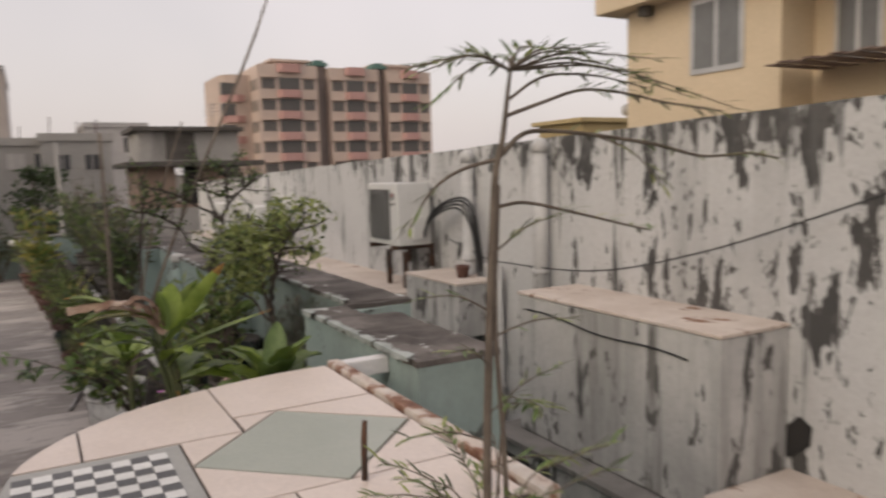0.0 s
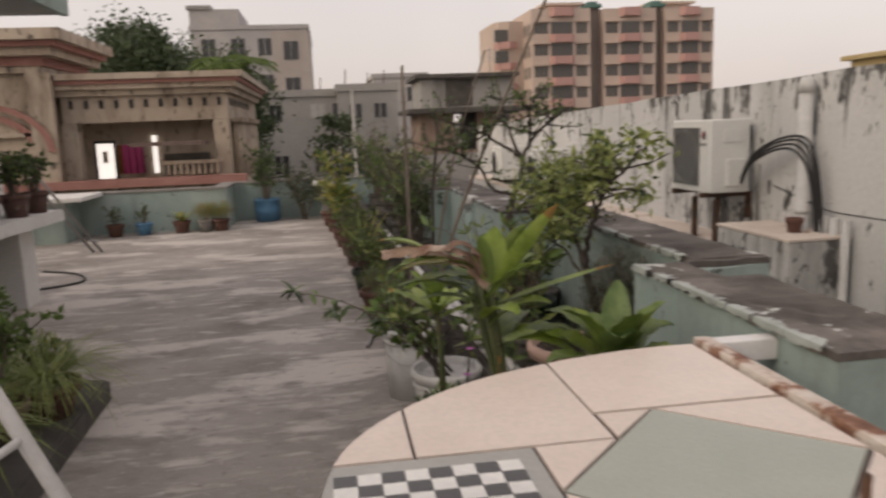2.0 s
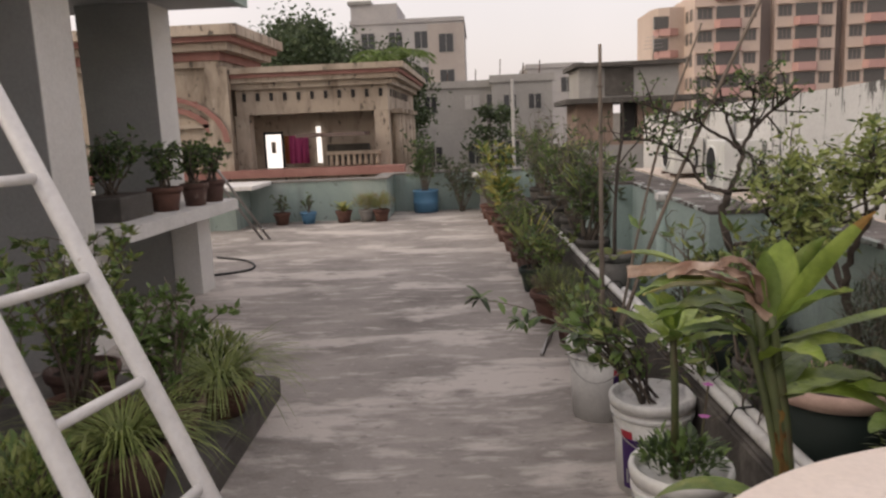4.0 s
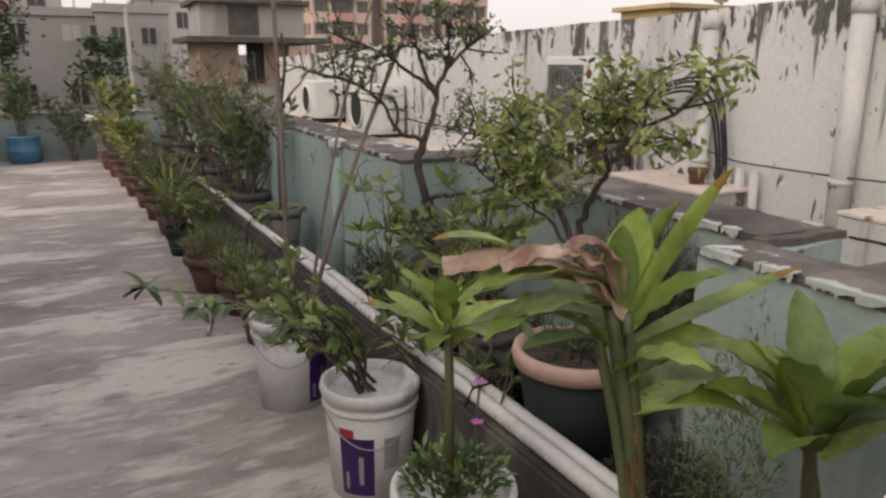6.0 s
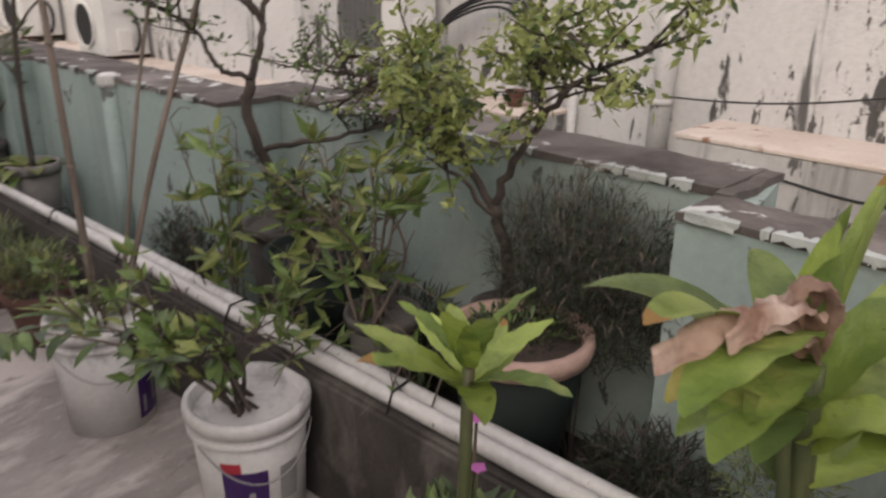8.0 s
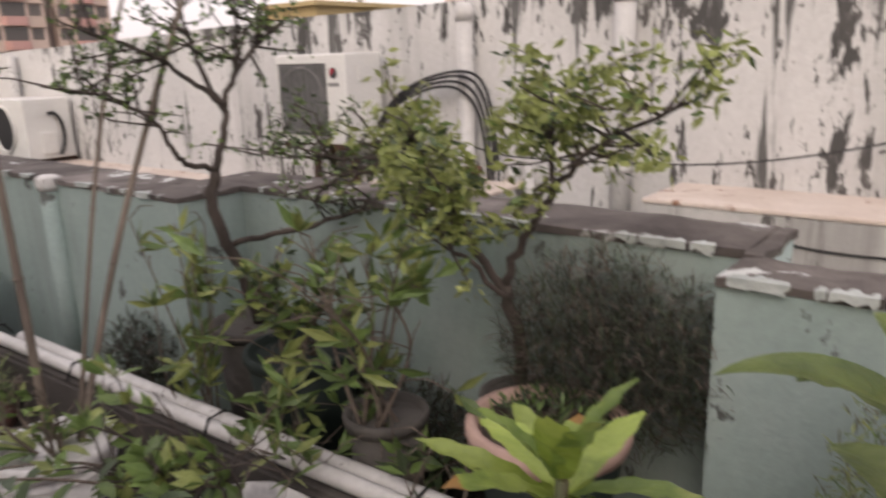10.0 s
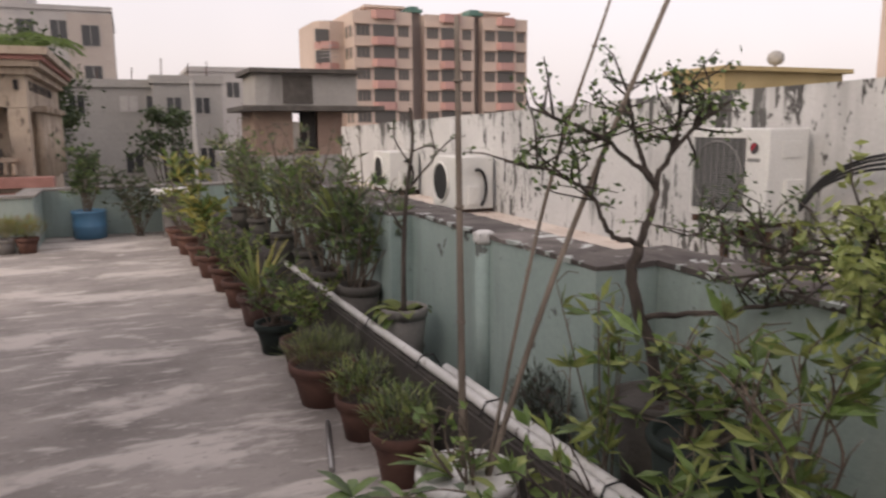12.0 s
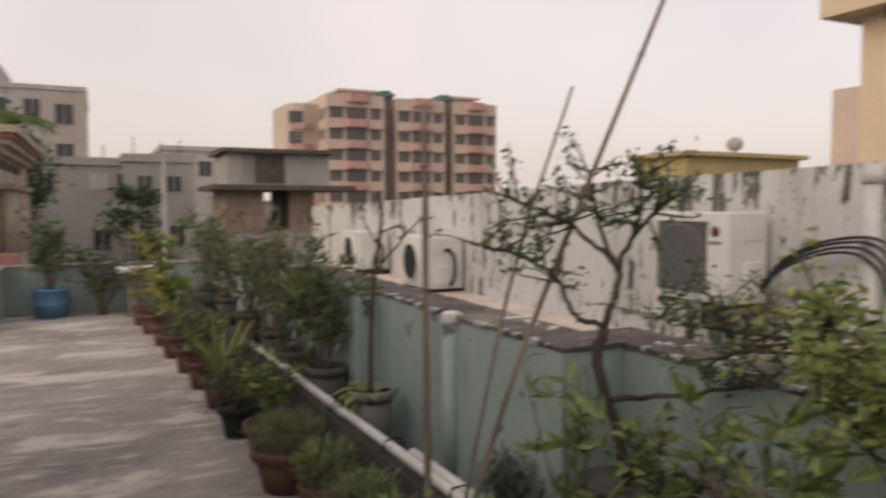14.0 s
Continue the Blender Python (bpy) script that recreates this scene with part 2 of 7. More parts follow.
M["pipe_paint"] = material("white_painted_pipe", [(0.3, (0.42, 0.42, 0.415)), (0.7, (0.54, 0.535, 0.525))], 4, 0.7, 0.1, 60, spots=[(4, 0.52, 0.75, (0.30, 0.295, 0.285), (1, 1, 0.2)), (14, 0.63, 0.67, (0.12, 0.115, 0.11), (1, 1, 0.5))])
M["grey_pvc"] = plain("grey_dirty_pvc", (0.34, 0.34, 0.33), 0.55)
M["ac_body"] = material("off_white_enamel", [(0.3, (0.60, 0.60, 0.58)), (0.7, (0.70, 0.70, 0.68))], 2, 0.4, 0.03, 60, spots=[(6, 0.6, 0.8, (0.44, 0.42, 0.39), (1, 1, 0.4))])
M["grille"] = plain("grey_grille", (0.26, 0.26, 0.255), 0.5)
M["black"] = plain("black_rubber", (0.018, 0.018, 0.019), 0.6)
M["iron"] = material("rusted_iron", [(0.35, (0.035, 0.03, 0.028)), (0.65, (0.12, 0.06, 0.035))], 12, 0.75, 0.3, 80, metal=0.3)
M["steel"] = plain("dull_steel", (0.38, 0.37, 0.36), 0.4, 0.8)
M["ladder_paint"] = material("white_gloss_paint", [(0.3, (0.66, 0.65, 0.64)), (0.7, (0.76, 0.75, 0.74))], 6, 0.35, 0.08, 70, spots=[(20, 0.68, 0.72, (0.30, 0.20, 0.15), (1, 1, 1))])
M["terracotta"] = material("terracotta", [(0.3, (0.073, 0.041, 0.034)), (0.7, (0.132, 0.074, 0.061))], 7, 0.85, 0.25, 70, spots=[(9, 0.6, 0.72, (0.27, 0.21, 0.18), (1, 1, 0.5))])
M["terracotta_dark"] = material("damp_terracotta", [(0.3, (0.075, 0.035, 0.027)), (0.7, (0.15, 0.075, 0.055))], 7, 0.85, 0.25, 70)
M["pink_clay"] = material("pale_pink_clay_rim", [(0.3, (0.40, 0.27, 0.225)), (0.7, (0.52, 0.37, 0.31))], 9, 0.85, 0.2, 70)
M["green_plastic"] = plain("dark_green_plastic", (0.005, 0.014, 0.011), 0.75)
M["blue_plastic"] = plain("blue_plastic", (0.09, 0.22, 0.36), 0.45)
M["bucket"] = material("scuffed_white_plastic", [(0.3, (0.55, 0.54, 0.52)), (0.7, (0.68, 0.67, 0.65))], 5, 0.45, 0.06, 60, spots=[(7, 0.58, 0.7, (0.33, 0.32, 0.32), (1, 1, 0.6))])
M["purple"] = plain("purple_printed_label", (0.045, 0.012, 0.11), 0.4)
M["red_print"] = plain("red_printed_label", (0.42, 0.03, 0.05), 0.4)
M["soil"] = material("dark_soil", [(0.3, (0.025, 0.018, 0.014)), (0.7, (0.085, 0.062, 0.05))], 14, 1.0, 0.8, 90)
M["bed"] = material("near_black_planting_bed", [(0.3, (0.014, 0.011, 0.0095)), (0.7, (0.04, 0.031, 0.027))], 3, 1.0, 0.6, 60)
M["bark"] = material("dark_bark", [(0.3, (0.035, 0.027, 0.023)), (0.7, (0.10, 0.082, 0.07))], 20, 0.95, 0.5, 90, stretch=(1, 1, 0.3))
M["twig"] = material("grey_brown_twig", [(0.3, (0.09, 0.07, 0.055)), (0.7, (0.19, 0.155, 0.125))], 20, 0.9, 0.3, 90)
M["bamboo"] = material("dry_bamboo", [(0.3, (0.13, 0.105, 0.085)), (0.7, (0.25, 0.205, 0.165))], 14, 0.8, 0.25, 70, stretch=(1, 1, 0.2))
M["green_stem"] = material("green_brown_stalk", [(0.35, (0.045, 0.058, 0.022)), (0.65, (0.095, 0.11, 0.042))], 12, 0.6, 0.1, 60, stretch=(1, 1, 0.3), spots=[(9, 0.52, 0.62, (0.075, 0.042, 0.027), (1, 1, 0.25))])
M["pink_flower"] = plain("magenta_petals", (0.45, 0.12, 0.38), 0.6)
M["cloth"] = plain("magenta_cloth", (0.45, 0.07, 0.2), 0.9)
M["cloth2"] = plain("orange_cloth", (0.40, 0.16, 0.05), 0.9)
M["ground"] = material("dusty_city_ground", [(0.3, (0.13, 0.125, 0.11)), (0.7, (0.21, 0.20, 0.18))], 0.02, 0.95, 0.0, 1)
M["tin"] = material("rusted_corrugated_tin", [(0.3, (0.09, 0.055, 0.045)), (0.7, (0.20, 0.15, 0.13))], 2, 0.8, 0.2, 30)


def leaf_material(name, c1, c2, rough=0.45, edge=None, vary=0.3):
    mat = material(name, [(0.32, c1), (0.62, c2)], 14, rough, 0.25, 55, vary=vary, spots=[(11, 0.54, 0.70, edge, (1, 1, 0.4)), (30, 0.66, 0.72, tuple(v * 0.5 for v in c1), (1, 1, 1))] if edge else [(24, 0.62, 0.72, tuple(v * 0.55 for v in c1), (1, 1, 1))])
    n, l = mat.node_tree.nodes, mat.node_tree.links
    bsdf = n["Principled BSDF"]
    t = n.new("ShaderNodeBsdfTranslucent")
    l.new(bsdf.inputs["Base Color"].links[0].from_socket, t.inputs["Color"])
    m = n.new("ShaderNodeMixShader")
    m.inputs[0].default_value = 0.25
    l.new(bsdf.outputs[0], m.inputs[1])
    l.new(t.outputs[0], m.inputs[2])
    l.new(m.outputs[0], n["Material Output"].inputs["Surface"])
    return mat


M["leaf"] = leaf_material("mid_green_leaf", (0.075, 0.125, 0.035), (0.155, 0.23, 0.065))
M["leaf_bright"] = leaf_material("yellow_green_leaf", (0.15, 0.19, 0.05), (0.29, 0.33, 0.11))
M["leaf_dark"] = leaf_material("dark_green_leaf", (0.035, 0.058, 0.026), (0.075, 0.11, 0.048))
# deep shade put into the leaf colour, for the undergrowth and broom bush
M["leaf_shade"] = leaf_material("green_leaf_with_painted_shade", (0.016, 0.022, 0.012), (0.036, 0.046, 0.024), 0.8)
M["leaf_grey"] = leaf_material("dull_grey_green_leaf", (0.075, 0.085, 0.055), (0.15, 0.16, 0.10))
M["leaf_yellow"] = leaf_material("yellowed_leaf", (0.26, 0.24, 0.05), (0.42, 0.38, 0.11))
M["ginger"] = leaf_material("broad_glossy_leaf", (0.085, 0.14, 0.028), (0.185, 0.26, 0.06), 0.36, (0.27, 0.30, 0.085), vary=0.3)
M["ginger_lime"] = leaf_material("lime_broad_leaf", (0.15, 0.22, 0.033), (0.29, 0.37, 0.08), 0.36, (0.10, 0.155, 0.03), vary=0.3)
M["dry"] = leaf_material("withered_brown_leaf", (0.21, 0.11, 0.075), (0.50, 0.36, 0.28), 0.85, (0.66, 0.55, 0.47))
M["rust_leaf"] = leaf_material("browned_leaf_tip", (0.20, 0.09, 0.035), (0.34, 0.22, 0.06), 0.8)
M["grass"] = leaf_material("thin_grass", (0.14, 0.19, 0.05), (0.24, 0.29, 0.09), 0.6)
M["tree_far"] = leaf_material("far_tree_leaf", (0.035, 0.055, 0.025), (0.08, 0.11, 0.045), 0.7)
M["palm"] = leaf_material("palm_frond", (0.08, 0.13, 0.03), (0.14, 0.20, 0.05), 0.6)


# ---- mesh helpers ----
def part(name, bm, mat, parent=None, label="", smooth=False):
    me = bpy.data.meshes.new(name)
    bm.normal_update()
    if smooth:
        for f in bm.faces:
            f.smooth = True
    bm.to_mesh(me)
    bm.free()
    for mt in mat if isinstance(mat, (list, tuple)) else [mat]:
        me.materials.append(M[mt])
    ob = new(name, me)
    if parent:
        ob.parent = parent
        ob.matrix_parent_inverse = parent.matrix_basis.inverted()
    if label:
        ob["label"] = label
    return ob


def empty(name, at, label, category, group="", kind=""):
    ob = new(name)
    ob.empty_display_size = 0.05
    ob.location = at
    return tagged(ob, label, category, group, kind)


def box(bm, x0, x1, y0, y1, z0, z1, bevel=0.0, mat=0):
    vs = [bm.verts.new(p) for p in ((x0, y0, z0), (x1, y0, z0), (x1, y1, z0), (x0, y1, z0), (x0, y0, z1), (x1, y0, z1), (x1, y1, z1), (x0, y1, z1))]
    fs = [bm.faces.new([vs[i] for i in q]) for q in ((3, 2, 1, 0), (4, 5, 6, 7), (0, 1, 5, 4), (1, 2, 6, 5), (2, 3, 7, 6), (3, 0, 4, 7))]
    for f in fs:
        f.material_index = mat
    if bevel:
        es = list({e for f in fs for e in f.edges})
        bmesh.ops.bevel(bm, geom=es, offset=bevel, segments=2, affect="EDGES", profile=0.6)
    return vs


def boxed(name, dims, mat, parent=None, label="", bevel=0.0):
    bm = bmesh.new()
    box(bm, *dims, bevel)
    return part(name, bm, mat, parent, label)


def prism(bm, outline, z0, z1, bevel=0.0, mat=0):
    """An upright prism on an outline of (x, y), anticlockwise."""
    lo = [bm.verts.new((x, y, z0)) for x, y in outline]
    hi = [bm.verts.new((x, y, z1)) for x, y in outline]
    n = len(outline)
    fs = [bm.faces.new(hi), bm.faces.new(lo[::-1])]
    for i in range(n):
        fs.append(bm.faces.new((lo[i], lo[(i + 1) % n], hi[(i + 1) % n], hi[i])))
    for f in fs:
        f.material_index = mat
    if bevel:
        bmesh.ops.bevel(bm, geom=list(fs[0].edges), offset=bevel, segments=2, affect="EDGES")


def tube(bm, pts, radii, sides=6, mat=0, cap=True):
    pts = [Vector(p) for p in pts]
    if not isinstance(radii, (list, tuple)):
        radii = [radii] * len(pts)
    rings, side = [], None
    for i, p in enumerate(pts):
        d = (pts[min(i + 1, len(pts) - 1)] - pts[max(i - 1, 0)]).normalized()
        if side is None:
            side = d.orthogonal().normalized()
        side = (side - d * side.dot(d)).normalized()
        other = d.cross(side)
        rings.append([bm.verts.new(p + (side * math.cos(a) + other * math.sin(a)) * radii[i]) for a in [2 * math.pi * k / sides for k in range(sides)]])
    for a, b in zip(rings, rings[1:]):
        for k in range(sides):
            f = bm.faces.new((a[k], a[(k + 1) % sides], b[(k + 1) % sides], b[k]))
            f.material_index, f.smooth = mat, True
    if cap:
        bm.faces.new(rings[0][::-1]).material_index = mat
        bm.faces.new(rings[-1]).material_index = mat


def revolve(bm, profile, sides=24, centre=(0, 0, 0), mat=0):
    rings = []
    for r, z in profile:
        rings.append([bm.verts.new((centre[0] + r * math.cos(2 * math.pi * k / sides), centre[1] + r * math.sin(2 * math.pi * k / sides), centre[2] + z)) for k in range(sides)])
    for a, b in zip(rings, rings[1:]):
        for k in range(sides):
            f = bm.faces.new((a[k], a[(k + 1) % sides], b[(k + 1) % sides], b[k]))
            f.material_index, f.smooth = mat, True
    bm.faces.new(rings[0][::-1]).material_index = mat
    bm.faces.new(rings[-1]).material_index = mat


def curve_points(pts, n=8):
    """A smooth line through pts (Catmull-Rom)."""
    p = [Vector(q) for q in pts]
    p = [2 * p[0] - p[1]] + p + [2 * p[-1] - p[-2]]
    out = []
    for i in range(1, len(p) - 2):
        for k in range(n):
            t = k / n
            out.append(0.5 * (2 * p[i] + (p[i + 1] - p[i - 1]) * t + (2 * p[i - 1] - 5 * p[i] + 4 * p[i + 1] - p[i + 2]) * t * t + (3 * p[i] - p[i - 1] - 3 * p[i + 1] + p[i + 2]) * t ** 3))
    out.append(p[-2])
    return out


def leaf(bm, base, way, length, width, droop=0.3, fold=0.25, steps=4, mat=0, up=(0, 0, 1), tip_mat=None, wave=0.0):
    """A blade with a folded midrib that bends down along its length."""
    d = Vector(way).normalized()
    side = d.cross(Vector(up))
    if side.length < 1e-3:
        side = d.orthogonal()
    side.normalize()
    p, rows = Vector(base), []
    for i in range(steps + 1):
        t = i / steps
        w = width * 0.5 * (math.sin(math.pi * min(1, t * 0.93 + 0.05)) ** 0.75 if 0 < i < steps else 0.06)
        nrm = side.cross(d)
        ripple = nrm * wave * width * math.sin(i * 1.9 + length * 40)
        rows.append((bm.verts.new(p - side * w + nrm * w * fold + ripple), bm.verts.new(p + nrm * wave * width * 0.5 * math.cos(i * 1.3)), bm.verts.new(p + side * w + nrm * w * fold - ripple)))
        p = p + d * (length / steps)
        d = (d + Vector((0, 0, -1)) * droop / steps * 1.5).normalized()
        side = (side - d * side.dot(d)).normalized()
    for i, (a, b) in enumerate(zip(rows, rows[1:])):
        for q in ((a[0], a[1], b[1], b[0]), (a[1], a[2], b[2], b[1])):
            f = bm.faces.new(q)
            f.smooth = True
            f.material_index = tip_mat if tip_mat is not None and i >= steps - 1 - (steps > 5) else mat


def small_leaf(bm, base, way, length, width, mat=0, rng=random):
    d = Vector(way).normalized()
    side = d.cross(Vector((rng.uniform(-1, 1), rng.uniform(-1, 1), rng.uniform(-0.2, 1)))).normalized() * width * 0.5
    b = Vector(base)
    nrm = side.cross(d).normalized() * width * 0.15
    v = [bm.verts.new(q) for q in (b, b + d * length * 0.45 + side + nrm, b + d * length, b + d * length * 0.45 - side + nrm, b + d * length * 0.5)]
    for q in ((0, 1, 4), (1, 2, 4), (2, 3, 4), (3, 0, 4)):
        bm.faces.new([v[i] for i in q]).material_index = mat


def crumpled(bm, path, width, rng, amp=0.25, n=18, m=6):
    """A dried, crumpled blade along a path."""
    line = curve_points(path, max(2, n // (len(path) - 1)))
    rows = []
    for i, p in enumerate(line):
        t = i / (len(line) - 1)
        d = (line[min(i + 1, len(line) - 1)] - line[max(i - 1, 0)]).normalized()
        side = d.cross(Vector((0, 0, 1))).normalized()
        up = side.cross(d)
        wd = width * (0.06 + 0.94 * math.sin(math.pi * min(1, 0.14 + t * 0.85)) ** 0.9)
        row = []
        for k in range(m + 1):
            u = k / m - 0.5
            q = p + side * u * wd
            k1 = noise.noise(Vector((t * 4.5, u * 2.5, 1.7)))
            k2 = noise.noise(Vector((t * 12, u * 6, 5.1)))
            row.append(bm.verts.new(q + up * width * (amp * k1 + amp * 0.5 * k2 - 0.9 * u * u) + side * width * 0.10 * k2))
        rows.append(row)
    for a, b in zip(rows, rows[1:]):
        for k in range(m):
            f = bm.faces.new((a[k], a[k + 1], b[k + 1], b[k]))
            f.smooth = True


# ---- the ground and the terrace ----
bm = bmesh.new()
v = [bm.verts.new(p) for p in ((-2000, -2000, -12), (2000, -2000, -12), (2000, 2000, -12), (-2000, 2000, -12))]
bm.faces.new(v)
tagged(part("ground", bm, "ground"), "dusty grey city ground far below the roof", "ground", kind="structure")

bm = bmesh.new()
box(bm, -9, 1.64, -5, 13.2, -0.3, 0)
floor = tagged(part("floor", bm, "floor"), "weathered grey concrete roof floor with pale worn patches", "floor", kind="structure")

bm = bmesh.new()
box(bm, -9, 1.62, -5, 13.18, -12, -0.3)
tagged(part("wall_building", bm, "mint"), "mint green painted walls of the house below the roof", "wall", kind="structure")

BED = 0.16  # level of the soil behind the kerb

# low parapet with a recess, mint green, topped with blackened cement
parapet = empty("wall_east", (1.5, 4, 0), "mint green roof parapet with mossy dark coping and chipped edges", "parapet", kind="structure")
outline = [(1.45, 1.40), (1.72, 1.40), (1.72, 2.12), (1.61, 2.14), (1.61, 2.31), (1.91, 2.37), (1.91, 4.36), (1.66, 4.36), (1.66, 13.2), (1.38, 13.2), (1.38, 7.4), (1.27, 7.4), (1.27, 5.9), (1.40, 5.9), (1.40, 4.10), (1.66, 4.10), (1.66, 2.40), (1.45, 2.40)]
bm = bmesh.new()
prism(bm, outline, -0.3, 0.935)
part("masonry", bm, "mint", parapet)
rng = random.Random(3)


def rough_line(outline, grow, step, jitter, rng):
    """The outline grown outwards a little and broken up, like a chipped edge."""
    pts = []
    n = len(outline)
    for i in range(n):
        a, b = Vector(outline[i]), Vector(outline[(i + 1) % n])
        d = (b - a)
        out = Vector((d.y, -d.x)).normalized()
        k = max(1, int(d.length / step))
        for j in range(k):
            q = a + d * (j / k)
            w = grow + (rng.uniform(-jitter, jitter) if 0 < j else 0)
            pts.append((q.x + out.x * w, q.y + out.y * w))
    return pts


bm = bmesh.new()


def strip(bm, x0, x1, y0, y1, z0, z1, rng, jit=0.010, along="y"):
    """A slab whose two long edges are broken and uneven."""
    n = max(2, int(abs((y1 - y0) if along == "y" else (x1 - x0)) / 0.04))
    rows = []
    for i in range(n + 1):
        t = i / n
        j0, j1 = rng.uniform(-jit, jit * 0.3), rng.uniform(-jit * 0.3, jit)
        if along == "y":
            ends = ((x0 + j0, y0 + (y1 - y0) * t), (x1 + j1, y0 + (y1 - y0) * t))
        else:
            ends = ((x0 + (x1 - x0) * t, y0 + j0), (x0 + (x1 - x0) * t, y1 + j1))
        h = rng.uniform(-0.003, 0.003)
        rows.append([bm.verts.new((x, y, z)) for x, y in ends for z in (z0, z1 + h)])
    for a, b in zip(rows, rows[1:]):
        for q in ((a[1], a[3], b[3], b[1]), (a[0], a[1], b[1], b[0]), (a[2], b[2], b[3], a[3])):
            bm.faces.new(q)
    for r in (rows[0], rows[-1]):
        bm.faces.new((r[0], r[2], r[3], r[1]))


for x0, x1, y0, y1 in ((1.45, 1.72, 1.40, 2.12), (1.45, 1.61, 2.125, 2.40), (1.62, 1.91, 2.365, 2.401), (1.66, 1.91, 2.405, 4.095), (1.40, 1.91, 4.10, 4.36), (1.40, 1.66, 4.365, 5.895), (1.27, 1.66, 5.90, 7.40), (1.38, 1.66, 7.405, 13.2)):
    strip(bm, x0, x1, y0, y1, 0.936, 0.955, rng, along="y" if (y1 - y0) > (x1 - x0) else "x")
part("coping", bm, "coping", parapet, "blackened mossy cement coping")
bm = bmesh.new()
for i in range(110):
    y = rng.choice((rng.uniform(1.42, 2.32), rng.uniform(4.15, 9), rng.uniform(2.45, 4.0)))
    x = 1.45 if y < 2.4 else 1.66 if y < 4.05 else (1.27 if 5.9 < y < 7.4 else (1.38 if y > 7.4 else 1.40))
    size = rng.choice((0.012, 0.02, 0.03, 0.05, 0.09)) * rng.uniform(0.7, 1.3)
    n = 3 + int(size / 0.015)
    xo, z = x - 0.0115 - 0.00006 * i, 0.9590 + 0.00002 * i
    inner = [(x + rng.uniform(-0.004, 0.026) * math.sin(math.pi * (k + 0.5) / n), y + size * (k + 0.5) / n) for k in range(n)]
    top = [bm.verts.new((xo, y, z))] + [bm.verts.new((px, py, z)) for px, py in inner] + [bm.verts.new((xo, y + size, z))]
    low = [bm.verts.new((xo, y + size * k / 3, rng.uniform(0.936, 0.954))) for k in (3, 2, 1, 0)]
    bm.faces.new(top)
    bm.faces.new([top[0], top[-1]] + low)
part("chipped_edge", bm, "chipped", parapet, "flaked white paint along the coping")
# white plastic drain spout standing proud of the parapet
spout = empty("drain_spout", (1.388, 4.95, 0), "mint painted drain pipe with a white slotted cap on the parapet", "drain pipe")
bm = bmesh.new()
tube(bm, [(1.388, 4.95, 0.0), (1.388, 4.95, 0.91)], 0.038, 14)
part("pipe", bm, "mint", spout)
bm = bmesh.new()
revolve(bm, [(0.040, 0.91), (0.043, 0.93), (0.043, 0.958), (0.03, 0.97)], 16, (1.388, 4.95, 0))
for k in range(8):
    a = k * math.pi / 4
    box(bm, 1.388 + 0.043 * math.cos(a) - 0.006, 1.388 + 0.043 * math.cos(a) + 0.006, 4.95 + 0.043 * math.sin(a) - 0.006, 4.95 + 0.043 * math.sin(a) + 0.006, 0.925, 0.962)
part("cap", bm, "pvc", spout, "white slotted plastic cap")

# far parapet of the roof
bm = bmesh.new()
prism(bm, [(-9, 12.0), (-1.15, 12.0), (-1.15, 13.0), (1.38, 13.0), (1.38, 13.2), (-1.35, 13.2), (-1.35, 12.2), (-9, 12.2)], 0.001, 0.62)
tagged(part("wall_north", bm, "mint"), "mint green low parapet at the end of the roof", "parapet", kind="structure")
bm = bmesh.new()
prism(bm, rough_line([(-9, 11.98), (-1.13, 11.98), (-1.13, 12.98), (1.38, 12.98), (1.38, 13.22), (-1.37, 13.22), (-1.37, 12.22), (-9, 12.22)], 0, 0.2, 0.008, rng), 0.62, 0.65)
tagged(part("trim_north", bm, "cement"), "grey cement coping on the far parapet", "coping", kind="structure")
# concrete slab shelf against the far parapet
slab_table = empty("slab_shelf", (-4.0, 11.3, 0), "pale concrete slab shelf on a mint green block", "shelf")
boxed("slab", (-5.4, -2.95, 10.95, 11.96, 0.60, 0.66), "pale_paint", slab_table, bevel=0.01)
boxed("support", (-5.2, -3.3, 11.2, 11.95, 0.0, 0.60), "mint", slab_table)

# planting trough along the parapet: a kerb with a sunken dark bed behind it; two pipes lie along the kerb
bm = bmesh.new()
prism(bm, [(1.15, 1.42), (1.26, 1.42), (0.87, 12.99), (0.76, 12.99)], 0.001, 0.395, 0.012)
tagged(part("trim_kerb", bm, "kerb"), "raised dark damp cement kerb of the planting bed", "kerb", kind="structure")
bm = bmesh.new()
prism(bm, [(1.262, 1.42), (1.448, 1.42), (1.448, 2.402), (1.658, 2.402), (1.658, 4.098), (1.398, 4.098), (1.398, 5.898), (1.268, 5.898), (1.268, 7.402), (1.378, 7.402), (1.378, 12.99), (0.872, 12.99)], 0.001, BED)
tagged(part("planting_bed", bm, "bed"), "sunken near-black soil bed along the parapet", "planting bed", kind="structure")
for off, y0, y1 in ((0.03, 2.12, 7.5), (0.078, 2.16, 4.78)):
    bm = bmesh.new()
    tube(bm, [(1.165 - 0.0337 * (y - 1.42) + off, y, 0.418 + 0.003 * math.sin(3 * y)) for y in np.linspace(y0, y1, 12)], 0.022, 10)
    tagged(part("pvc_pipe", bm, "pvc"), "long white plastic pipe lying along the bed's edge", "pipe", "pipes along the bed")
